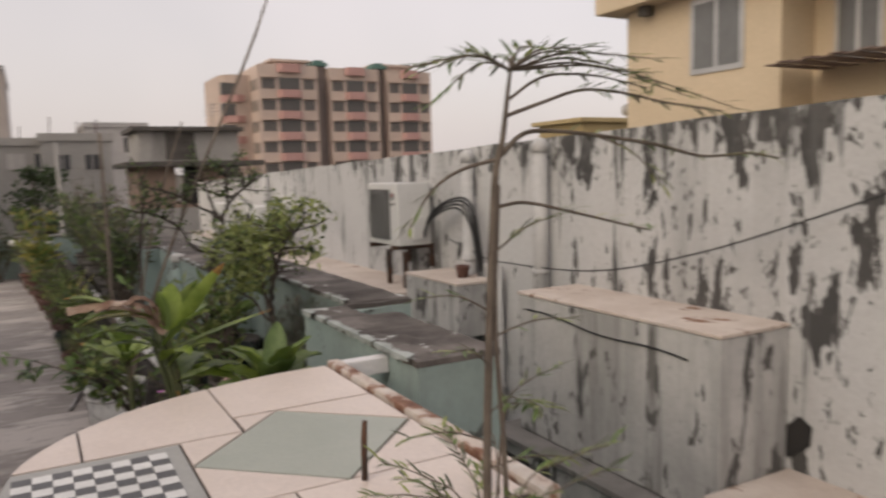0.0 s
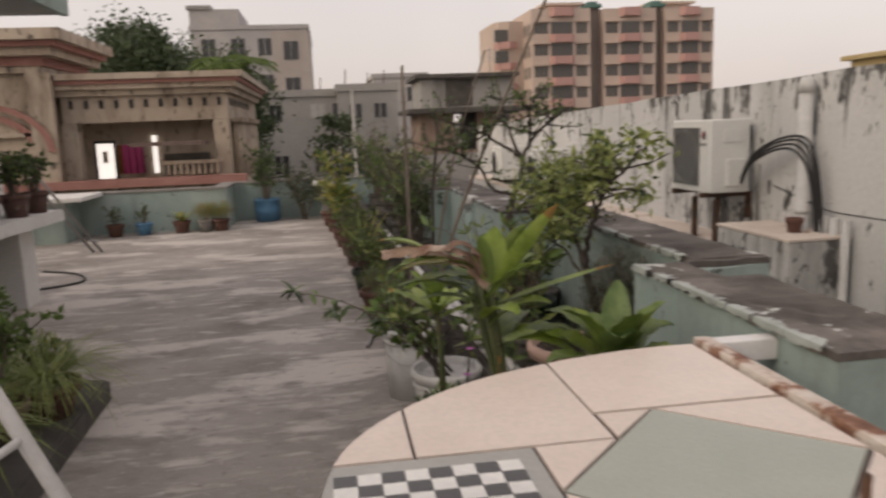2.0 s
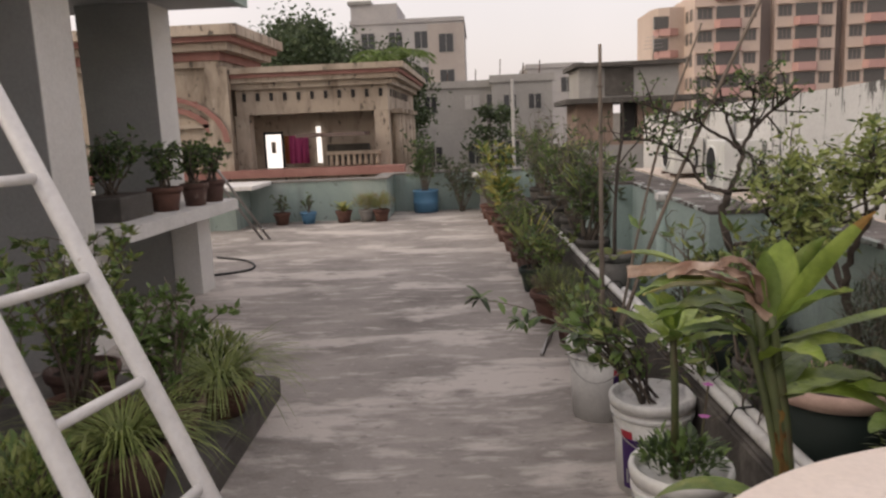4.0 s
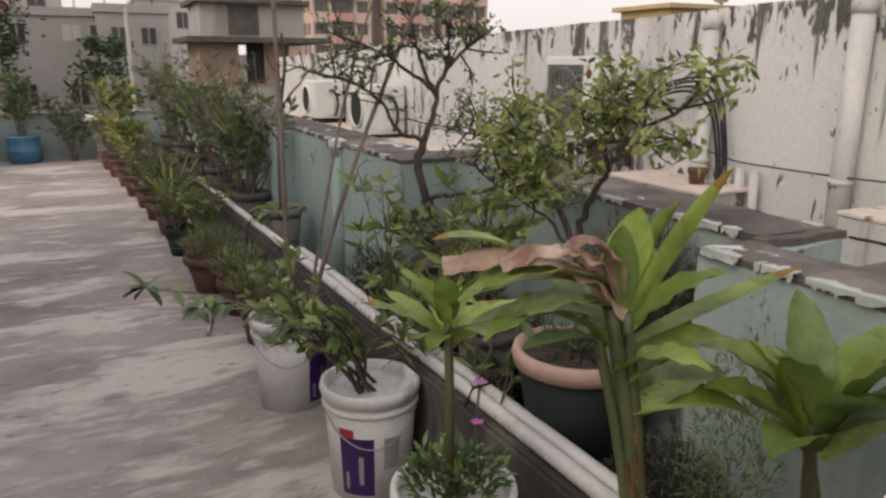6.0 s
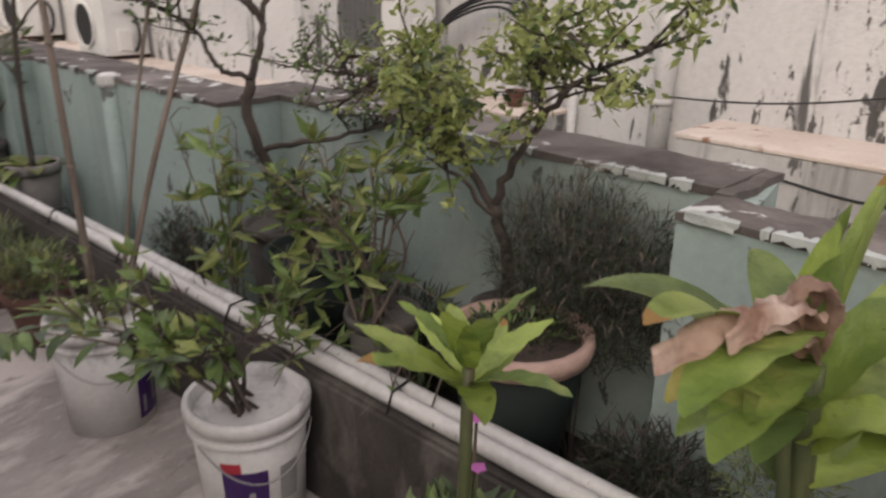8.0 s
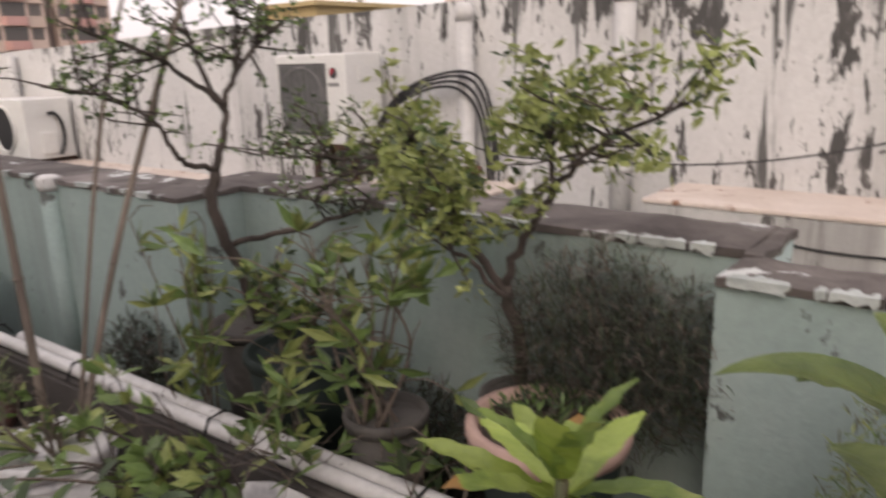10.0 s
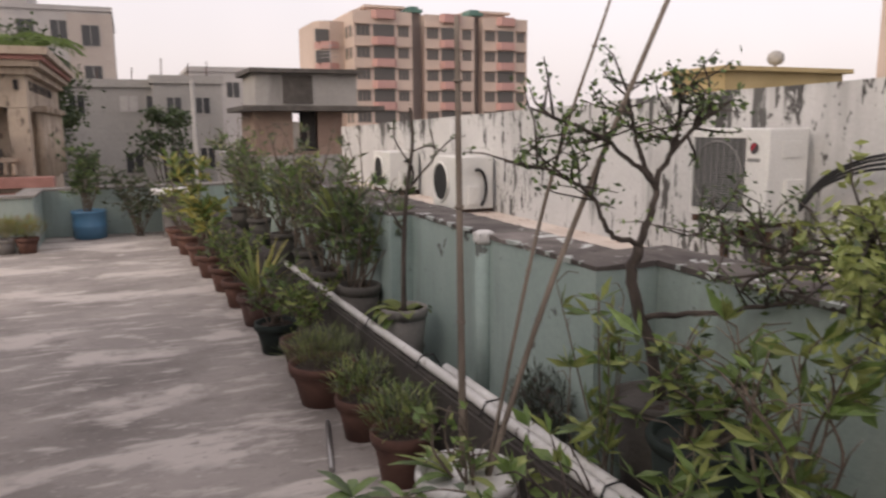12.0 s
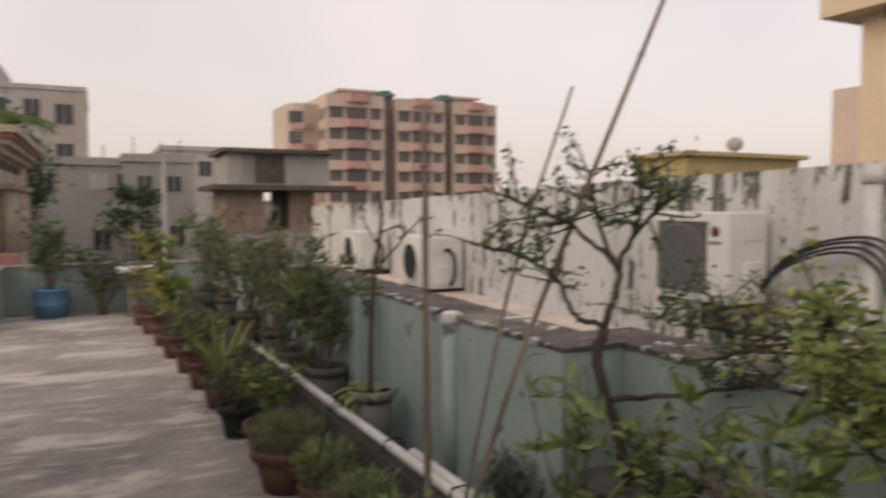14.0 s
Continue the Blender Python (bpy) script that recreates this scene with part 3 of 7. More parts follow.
for y in (2.9, 3.6, 4.3, 4.9, 5.6):
    bm = bmesh.new()
    x = 1.165 - 0.0337 * (y - 1.42) + 0.05
    tube(bm, [(x - 0.06, y, 0.396), (x - 0.03, y + 0.01, 0.444), (x + 0.03, y + 0.02, 0.444), (x + 0.06, y + 0.03, 0.396)], 0.004, 5)
    tagged(part("tie_wire", bm, "black"), "black tie wire round the white pipes", "wire", "ties on the pipes")

# ---- the neighbour's white wall ----
bm = bmesh.new()
lo, hi = [], []
for y in np.linspace(-8, 15.2, 60):
    z = 1.765 - 0.0222 * y + rng.uniform(-0.006, 0.006)
    for x, zz, bag in ((3.5, -12, lo), (3.68, -12, lo), (3.5, z, hi), (3.68, z, hi)):
        bag.append(bm.verts.new((x, y, zz)))
for i in range(59):
    a, b, c, d = (lo[2 * i], lo[2 * i + 2], hi[2 * i + 2], hi[2 * i])
    bm.faces.new((a, d, c, b))
    a2, b2, c2, d2 = (lo[2 * i + 1], lo[2 * i + 3], hi[2 * i + 3], hi[2 * i + 1])
    bm.faces.new((a2, b2, c2, d2))
    bm.faces.new((d, d2, c2, c))
bm.faces.new((lo[0], lo[1], hi[1], hi[0]))
bm.faces.new((lo[-2], hi[-2], hi[-1], lo[-1]))
nwall = tagged(part("wall_neighbour", bm, "stained_wall"), "tall white wall next door with black mould streaks and peeling paint", "wall", kind="structure")
bm = bmesh.new()
box(bm, 3.69, 12, -8, 8.2, -12, 0.2)
tagged(part("roof_neighbour", bm, "cement"), "grey cement roof behind the white wall", "roof", kind="structure")
# boxed-in ledges on the wall
for nm, dims, lab in (("boxed_ledge", (3.05, 3.5, 1.72, 3.22, -0.085, 0.76), "peeling white masonry box with a dusty rust-stained top"),
                      ("boxed_ledge", (3.10, 3.5, 4.05, 4.86, 0.30, 0.70), "small peeling white masonry box under the air conditioner")):
    th = empty(nm, (dims[0], dims[2], dims[4]), lab, "masonry ledge", "boxed ledges on the white wall")
    x0, x1, y0, y1, z0, z1 = dims
    boxed("body", (x0, x1, y0, y1, z0, z1 - 0.02), "stained_box", th, bevel=0.012)
    boxed("top", (x0 - 0.006, x1, y0 - 0.006, y1 + 0.006, z1 - 0.02, z1), "ledge", th, "dusty beige top", bevel=0.006)
ledge = empty("window_ledge", (3.1, 5, 0.3), "long beige dusty concrete sunshade ledge along the white wall", "ledge")
boxed("body", (3.05, 3.5, 4.90, 13.8, 0.20, 0.50), "white_wall", ledge, bevel=0.01)
boxed("top", (3.04, 3.5, 4.89, 13.81, 0.50, 0.53), "ledge", ledge, "dusty beige top", bevel=0.006)
ledge2 = empty("window_ledge", (3.0, 0, 0), "low white concrete ledge along the foot of the white wall", "ledge")
boxed("body", (2.95, 3.5, -6, 1.70, -0.088, 0.06), "stained_wall", ledge2, bevel=0.01)
boxed("top", (2.94, 3.5, -6.01, 1.71, 0.06, 0.08), "ledge", ledge2, "dusty beige top", bevel=0.006)
lower = empty("lower_ledge", (2.6, 1, -0.4), "mint grey lower ledge between the two houses", "ledge")
boxed("body", (2.93, 3.5, -6, 3.35, -12, -0.12), "stained_box", lower)
boxed("top", (2.90, 3.5, -6.02, 3.37, -0.12, -0.09), "cement", lower, "dark grey cement edge")
boxed("vent_hole", (2.915, 2.929, 2.95, 3.2, -0.55, -0.2), "void", lower, "dark square opening")
bm = bmesh.new()
ring = [(1.60, 0.30), (1.66, 0.33), (1.72, 0.27), (1.80, 0.22), (1.82, 0.18), (1.74, 0.13), (1.68, 0.16), (1.61, 0.22)]
lo_v, hi_v = [bm.verts.new((3.497, y, z)) for y, z in ring], [bm.verts.new((3.485 + 0.006 * (k % 2), 1.71 + (y - 1.71) * 1.12, 0.23 + (z - 0.23) * 1.12)) for k, (y, z) in enumerate(ring)]
bm.faces.new(lo_v)
for k in range(8):
    bm.faces.new((lo_v[k], lo_v[(k + 1) % 8], hi_v[(k + 1) % 8], hi_v[k]))
hole = part("hole_edge", bm, "void")
tagged(hole, "broken dark hole knocked in the white wall", "hole", kind="structure")


def downpipe(x, y, r, z0, z1, cap=True):
    th = empty("downpipe", (x, y, z0), "white painted rainwater downpipe on the white wall", "pipe", "downpipes on the white wall")
    bm = bmesh.new()
    tube(bm, [(x, y, z0), (x, y, z1)], r, 14)
    part("pipe", bm, "pipe_paint", th)
    if cap:
        bm = bmesh.new()
        revolve(bm, [(r + 0.006, z1 - 0.05), (r + 0.006, z1), (r * 0.9, z1 + 0.03), (r * 0.4, z1 + 0.045)], 14, (x, y, 0))
        part("cap", bm, "pipe_paint", th, "vented white cap")
    for z in np.arange(max(z0, -0.6) + 0.5, z1, 0.9):
        bm = bmesh.new()
        revolve(bm, [(r + 0.006, z), (r + 0.006, z + 0.03)], 14, (x, y, 0))
        part("clamp", bm, "pipe_paint", th)


downpipe(3.43, 4.42, 0.046, -6, 1.60)
downpipe(3.43, 3.50, 0.052, 0.3, 1.64)
for y in (4.22, 4.12, 4.02):
    downpipe(3.44, y, 0.025, -6, 0.80, False)
downpipe(3.44, 10.0, 0.04, -2, 1.5, False)


# ---- buildings round about ----
def window(parent, x0, x1, z0, z1, y, glass="dark_glass", frame_m="alu", depth=0.12, axis="y", mullions=1, sign=-1, frame_w=0.05):
    """A framed pane whose glass lies a little behind the wall face at y (or x = y when axis is "x"); sign points outwards."""
    def bx(bm, a0, a1, b0, b1, c0, c1):
        lo, hi = min(b0, b1), max(b0, b1)
        if axis == "y":
            box(bm, a0, a1, lo, hi, c0, c1)
        else:
            box(bm, lo, hi, a0, a1, c0, c1)
    w = frame_w
    bm = bmesh.new()
    bx(bm, x0, x1, y + sign * 0.02, y - sign * 0.02, z0, z1)
    win = part("window", bm, frame_m, parent)
    n = mullions + 1
    for k in range(n):
        a0 = x0 + w + (x1 - x0 - w) * k / n
        a1 = x0 + (x1 - x0 - w) * (k + 1) / n
        bm = bmesh.new()
        bx(bm, a0, a1, y + sign * 0.02, y + sign * 0.026, z0 + w, z1 - w)
        part("pane", bm, glass, win)
    return win


# apartment block, six storeys showing
APT = 1.81
ay = 105.0
apt = empty("apartment_building", (30, ay, -12), "tall peach apartment block with salmon balconies and teal roof caps", "apartment building")
S = lambda v: -0.02 + (v + 0.02) * APT
Z = lambda v: 1.437 + (v - 1.437) * APT
zt = Z(10.3)
wings = [(S(16.4), S(21.2), 0.0), (S(22.4), S(26.8), 0.6), (S(27.7), S(31.9), 1.0)]
for x0, x1, off in wings:
    boxed("wall", (x0, x1, ay + off, ay + 16, -12, zt), "peach", apt)
# darker than the wings: the recess's shade is painted on
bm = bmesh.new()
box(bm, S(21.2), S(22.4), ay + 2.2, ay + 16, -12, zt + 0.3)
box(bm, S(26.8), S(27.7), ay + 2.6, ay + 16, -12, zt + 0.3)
part("stair_recess", bm, "apt_shade", apt, "recess between the wings with its shade painted in grey-brown")
bm = bmesh.new()
prism(bm, [(S(14.05), ay + 7), (S(14.4), ay + 5.2), (S(15.2), ay + 4.6), (S(16.4), ay + 5), (S(16.4), ay + 16), (S(14.05), ay + 16)], -12, Z(9.75))
part("side_wing", bm, "peach", apt)
for x0, x1 in ((S(19.0), S(21.0)), (S(28.1), S(30.6))):
    bm = bmesh.new()
    box(bm, x0 - 1.4, x1, ay + 4, ay + 12, zt, zt + 1.0)
    box(bm, x0 - 2.0, x1 + 0.6, ay + 3.4, ay + 12.6, zt + 1.0, zt + 1.35)
    part("roof", bm, "peach", apt)
for x in (S(21.8), S(27.2)):
    bm = bmesh.new()
    prism(bm, [(x - 1.15, ay + 1.5), (x + 1.15, ay + 1.5), (x + 1.15, ay + 5), (x - 1.15, ay + 5)], zt + 0.31, zt + 0.8)
    prism(bm, [(x - 0.7, ay + 2), (x + 0.7, ay + 2), (x + 0.7, ay + 5), (x - 0.7, ay + 5)], zt + 0.8, zt + 1.2)
    part("roof_cap", bm, "teal", apt, "teal painted roof cap")
storey = 1.66 * APT
rng = random.Random(11)
for k in range(7):
    z = zt - 1.0 - storey * (k + 1) + 0.3
    if z < -9:
        break
    for x0, x1, off in wings:
        w = x1 - x0
        bm = bmesh.new()
        prism(bm, [(x0 + w * 0.30, ay + off), (x0 + w * 0.36, ay + off - 0.8), (x0 + w * 0.66, ay + off - 0.8), (x0 + w * 0.72, ay + off)], z - 0.95, z + 0.15)
        part("balcony", bm, "salmon", apt, "salmon painted balcony front")
        bm = bmesh.new()
        box(bm, x0 + w * 0.33, x0 + w * 0.69, ay + off - 0.06, ay + off - 0.02, z + 0.15, z + 1.9)
        part("balcony_opening", bm, "dusty_glass", apt)
        for a, b in ((0.04, 0.27), (0.75, 0.94)):
            window(apt, x0 + w * a, x0 + w * b, z + 0.25, z + 1.75, ay + off - 0.02, glass="dusty_glass", mullions=2, frame_m="apt_shade", frame_w=0.10)
            bm = bmesh.new()
            box(bm, x0 + w * a - 0.2, x0 + w * b + 0.2, ay + off - 0.5, ay + off, z + 1.85, z + 1.97)
            part("sunshade", bm, "peach", apt)
    bm = bmesh.new()
    if z - 0.9 < Z(9.75) - 2.2:
        prism(bm, [(S(14.15), ay + 6.4), (S(14.4), ay + 4.7), (S(15.2), ay + 4.1), (S(15.9), ay + 4.7)], z - 1.2, z - 0.2)
        part("side_balcony", bm, "salmon", apt, "curved salmon balcony front")
        for a, b in ((13.75, 14.9),):
            bm = bmesh.new()
            box(bm, S(a) + 0.5, S(b) + 0.4, ay + 4.55, ay + 5.2, z - 0.2, z + 1.5)
            part("side_opening", bm, "dusty_glass", apt)
    for yy in (ay + 0.9, ay + 2.9):
        window(apt, yy, yy + 1.3, z + 0.2, z + 1.8, S(16.4) - 0.02, axis="x", glass="dusty_glass", mullions=1, frame_m="apt_shade", frame_w=0.1)
for x0, x1, off in wings:
    w = x1 - x0
    bm = bmesh.new()
    prism(bm, [(x0 + w * 0.30, ay + off), (x0 + w * 0.36, ay + off - 0.8), (x0 + w * 0.66, ay + off - 0.8), (x0 + w * 0.72, ay + off)], zt - 1.1, zt + 0.1)
    part("parapet_band", bm, "salmon", apt, "salmon painted roof band")

# raw cement rooftop room with a flat slab
hut = empty("rooftop_room", (5.5, 27, -12), "unfinished grey cement rooftop room with dark flat roof slabs", "building")
bm = bmesh.new()
box(bm, 3.75, 4.9, 27.0, 30, 0.5, 1.95)
box(bm, 5.85, 6.7, 27.0, 30, 0.5, 1.95)
box(bm, 4.9, 5.0, 27.0, 30, 0.5, 1.95)
box(bm, 5.0, 5.85, 27.0, 30, 0.5, 0.62)
part("wall", bm, "brown_wall", hut, "bare brown rendered wall with a see-through opening")
boxed("post", (5.32, 5.80, 27.1, 27.4, 0.62, 1.95), "void", hut)
boxed("slab", (3.3, 8.0, 26.3, 30.5, 1.95, 2.12), "dark_cement", hut, "dark stained roof slab")
bm = bmesh.new()
box(bm, 3.85, 7.3, 27.2, 30, 2.12, 3.2)
part("upper_wall", bm, "far_grey", hut)
bm = bmesh.new()
box(bm, 4.75, 5.75, 27.17, 27.3, 2.2, 3.15)
part("panel", bm, "dark_cement", hut)
boxed("roof", (3.65, 7.45, 26.9, 30.3, 3.2, 3.34), "dark_cement", hut, "dark flat roof slab")
boxed("base", (3.2, 8.2, 26.9, 34, -12, 0.5), "far_grey", hut)
tagged(hut, category="building")


def plain_house(name, label, x0, x1, y, depth, z1, mat, wins, z0=-12, extra=()):
    th = empty(name, ((x0 + x1) / 2, y, z0), label, "building")
    bm = bmesh.new()
    box(bm, x0, x1, y, y + depth, z0, z1)
    part("wall", bm, mat, th)
    bm = bmesh.new()
    for a, b, c, d in ((x0 - 0.1, x1 + 0.1, y - 0.1, y + 0.1), (x0 - 0.1, x0 + 0.1, y + 0.1, y + depth), (x1 - 0.1, x1 + 0.1, y + 0.1, y + depth)):
        box(bm, a, b, c, d, z1, z1 + 0.35)
    part("roof_parapet", bm, mat, th)
    for a, b, c, d, g in wins:
        window(th, a, b, c, d, y - 0.01, glass=g, frame_m="far_grey", frame_w=0.06)
    for dims, m in extra:
        boxed("roof_block", dims, m, th)
    return th


plain_house("grey_house", "unfinished grey rendered house with small windows", -3.0, 1.7, 38, 10, 3.2, "far_grey",
            [(-0.4, 0.45, 2.1, 2.9, "far_pale"), (-2.4, -1.7, 2.0, 2.9, "dark_glass"), (0.7, 1.4, 2.1, 2.9, "dark_glass"), (-0.3, 0.5, -0.6, 0.4, "dark_glass"), (-2.3, -1.5, -0.6, 0.4, "dark_glass")])
plain_house("grey_house", "grey rendered house with a stepped roof line", 1.0, 3.9, 37, 9, 3.35, "far_grey",
            [(1.5, 2.2, 2.0, 2.8, "dark_glass"), (2.7, 3.4, 2.0, 2.8, "dark_glass"), (1.6, 2.3, -0.4, 0.6, "dark_glass"), (2.8, 3.5, -0.4, 0.6, "dark_glass")])
plain_house("far_house", "pale distant house behind the rooftops", 4.2, 8.5, 60, 9, 5.5, "far_pale", [(4.8, 5.8, 3.6, 4.8, "dark_glass"), (6.8, 7.8, 3.6, 4.8, "dark_glass")])
tall = plain_house("tall_block", "tall pale grey apartment block behind the trees", -10.4, -0.75, 66, 14, 10.2, "far_pale",
                   [(x, x + 1.2, z, z + 1.5, "dark_glass") for x in (-9.6, -7.2, -5.0, -2.6) for z in (8.0, 5.0, 2.0)],
                   extra=(((-10.4, -6.4, 66.2, 74, 10.2, 11.9), "far_pale"), ((-10.6, -8.6, 66.0, 74, 11.9, 12.2), "far_grey"), ((-3.8, -0.7, 65.9, 70, -11, 10.0), "tall_warm")))
for z in (7.6, 4.6, 1.6):
    window(tall, -2.9, -1.6, z, z + 1.6, 65.88, frame_m="far_grey")
plain_house("far_house", "low grey distant houses along the skyline", -40, -12, 70, 12, 4.0, "far_grey", [(x, x + 1.5, 1.2, 2.8, "dark_glass") for x in (-38, -33, -28, -23, -18)])
plain_house("far_house", "pale distant house beside the porch", -12.5, -6.5, 30, 8, 3.4, "far_pale", [(-12, -11.2, 1.6, 2.6, "dark_glass"), (-10.4, -9.6, 1.6, 2.6, "dark_glass"), (-8.6, -7.8, 1.6, 2.6, "dark_glass"), (-12, -11.2, -0.6, 0.4, "dark_glass"), (-10.4, -9.6, -0.6, 0.4, "dark_glass")])
plain_house("far_house", "distant low houses beyond the white wall", 9.0, 60, 130, 14, 2.0, "far_grey", [])
plain_house("far_tower", "pinkish distant tower with rows of windows", 146, 158, 100, 14, 26.5, "peach", [(x, x + 1.4, z, z + 1.5, "dark_glass") for x in (147.5, 150.5, 153.5) for z in (23.5, 20.3, 17.1, 13.9, 10.7)])

# small ochre rooftop block with a round tank
ochre = empty("stair_head", (25.6, 25.7, -12), "small ochre yellow rooftop stair head with a round tank", "building")
boxed("wall", (22.3, 28.9, 25.8, 29, -12, 3.55), "ochre_paint", ochre)
boxed("roof", (22.0, 29.2, 25.5, 29.3, 3.55, 3.75), "ochre_paint", ochre, bevel=0.03)
bm = bmesh.new()
revolve(bm, [(0.08, 3.75), (0.08, 3.95), (0.28, 4.02), (0.36, 4.2), (0.33, 4.42), (0.15, 4.55), (0.02, 4.58)], 16, (26.2, 27, 0))
part("water_tank", bm, "far_grey", ochre, "grey round tank on a stem")

# yellow house close behind the white wall
yh = empty("yellow_house", (11, 6, -12), "warm yellow plastered house with grey windows and a roof overhang", "house")
bm = bmesh.new()
box(bm, 8.65, 14.0, 5.62, 8.28, -12, 3.80)
box(bm, 9.3, 14.0, -6.0, 5.62, -12, 3.80)
part("wall", bm, "yellow_paint", yh)
boxed("roof", (8.3, 14.3, -6.3, 8.62, 3.80, 5.6), "yellow_paint", yh, "deep yellow roof overhang", bevel=0.02)
window(yh, 6.15, 7.03, 2.72, 3.72, 8.645, glass="grey_glass", axis="x", mullions=1, frame_w=0.07)
window(yh, 4.75, 5.35, 2.70, 3.70, 9.295, glass="grey_glass", axis="x", mullions=1, frame_w=0.06)
bm = bmesh.new()
for i in range(40):
    y = 5.5 - i * 0.16
    dz = 0.02 * (i % 2)
    prism(bm, [(8.2, y - 0.16), (9.29, y - 0.16), (9.29, y), (8.2, y)], 2.62 + dz, 2.635 + dz)
part("awning", bm, "tin", yh, "rusted corrugated tin awning")
bm = bmesh.new()
box(bm, 8.45, 8.6, 7.7, 7.85, 3.66, 3.80)
part("bulkhead_lamp", bm, "dark_cement", yh)

# cream house with cornices past the end of the roof
ch = empty("cream_house", (-4, 16, -12), "aged cream villa with red-banded cornices and an open veranda", "house")
fy = 16.0
bm = bmesh.new()
box(bm, -4.5, -1.35, fy + 1.0, 22, -12, 2.3)            # veranda back wall
box(bm, -4.5, -1.35, fy, fy + 1.0, -12, 0.55)           # base
box(bm, -1.62, -1.325, fy + 0.005, fy + 0.3, 0.55, 1.775)          # corner pier
box(bm, -4.55, -4.25, fy + 0.005, fy + 0.3, 0.55, 1.775)
box(bm, -4.5, -1.32, fy, fy + 0.35, 1.78, 2.30)         # beam
box(bm, -1.36, -1.32, fy + 0.35, 22, 1.78, 2.30)
part("wall", bm, "cream_paint", ch)
for z0, z1, o in ((2.30, 2.42, 0.12), (2.42, 2.52, 0.24), (2.60, 2.72, 0.38)):
    boxed("cornice", (-4.6, -1.32 + o, fy - o, 22, z0, z1), "cream_paint", ch)
bm = bmesh.new()
for z0, z1, o in ((2.52, 2.60, 0.30),):
    box(bm, -4.6, -1.32 + o, fy - o, 22, z0, z1)
part("cornice_band", bm, "red_trim", ch, "faded red band in the cornice")
for i in range(11):
    x = -4.35 + i * 0.285
    boxed("vent_slot", (x, x + 0.07, fy - 0.03, fy - 0.002, 2.06, 2.22), "void", ch)
for i in range(8):
    y = fy + 0.4 + i * 0.5
    boxed("vent_slot", (-1.318, -1.29, y, y + 0.08, 2.06, 2.22), "void", ch)
for i in range(5):
    bm = bmesh.new()
    y = fy + 0.9 + i * 0.9
    tube(bm, [(-1.25, y, 0.5), (-1.25, y, 1.75)], [0.10, 0.085], 10)
    box(bm, -1.40, -1.10, y - 0.15, y + 0.15, 1.72, 1.82)
    part("column", bm, "cream_paint", ch)
bm = bmesh.new()
box(bm, -9.5, -1.0, fy - 0.55, fy - 0.15, 0.50, 0.66)
box(bm, -9.5, -1.0, fy - 0.45, fy - 0.20, 0.28, 0.42)
part("balcony_ledge", bm, "red_trim", ch, "faded red balcony ledge")
bm = bmesh.new()
box(bm, -9.5, -1.05, fy - 0.4, fy - 0.2, -12, 0.28)
box(bm, -9.5, -1.05, fy - 0.4, fy - 0.2, 0.42, 0.50)
part("balcony_base", bm, "cream_paint", ch)
bm = bmesh.new()
for i in range(9):
    x = -2.55 + i * 0.12
    tube(bm, [(x, fy - 0.1, 0.66), (x, fy - 0.1, 0.72), (x, fy - 0.1, 0.80), (x, fy - 0.1, 0.90)], [0.03, 0.045, 0.03, 0.035], 8)
box(bm, -2.65, -1.5, fy - 0.16, fy - 0.04, 0.90, 0.97)
part("balustrade", bm, "cream_paint", ch)
boxed("veranda_awning", (-3.15, -1.75, fy - 0.6, fy + 0.2, 1.28, 1.36), "tin", ch, "sagging grey tin awning")
# dark box added for the veranda's shade below the awning
boxed("veranda_interior", (-2.75, -1.85, fy + 0.5, fy + 0.7, 0.66, 1.10), "dark_cement", ch, "added dark box standing in for the shaded veranda under the awning")
# lit doorway and washing on the veranda
bm = bmesh.new()
box(bm, -4.26, -3.82, fy + 0.96, fy + 0.99, 0.6, 1.42)
door = part("doorway", bm, "void", ch)
lamp_mat = bpy.data.materials.new("lit_room")
lamp_mat.use_nodes = True
lamp_mat.node_tree.nodes["Principled BSDF"].inputs["Base Color"].default_value = (0.8, 0.76, 0.7, 1)
lamp_mat.node_tree.nodes["Principled BSDF"].inputs["Emission Color"].default_value = (1.0, 0.93, 0.88, 1)
lamp_mat.node_tree.nodes["Principled BSDF"].inputs["Emission Strength"].default_value = 0.9
M["lit"] = lamp_mat
bm = bmesh.new()
box(bm, -4.20, -3.86, fy + 0.92, fy + 0.95, 0.62, 1.36)
part("lit_room", bm, "lit", door, "brightly lit room in the doorway")
bm = bmesh.new()
box(bm, -4.08, -3.98, fy + 0.90, fy + 0.918, 0.95, 1.2)
part("picture", bm, "cream_paint", door)
bm = bmesh.new()
box(bm, -3.06, -2.96, fy + 0.92, fy + 0.95, 0.7, 1.5)
part("lit_gap", bm, "lit", door)
bm = bmesh.new()
for j, (x0, x1, m) in enumerate(((-3.92, -3.82, 1), (-3.82, -3.4, 0))):
    n = 12
    top = [bm.verts.new((x0 + (x1 - x0) * i / n, fy + 0.6 + 0.03 * math.sin(i * 1.7), 1.32)) for i in range(n + 1)]
    bot = [bm.verts.new((x0 + (x1 - x0) * i / n, fy + 0.6 + 0.06 * math.sin(i * 1.7), 0.72)) for i in range(n + 1)]
    for i in range(n):
        bm.faces.new((bot[i], bot[i + 1], top[i + 1], top[i])).material_index = m
tagged(part("washing", bm, ["cloth", "cloth2"]), "magenta and orange cloths hung on the veranda line", "washing")
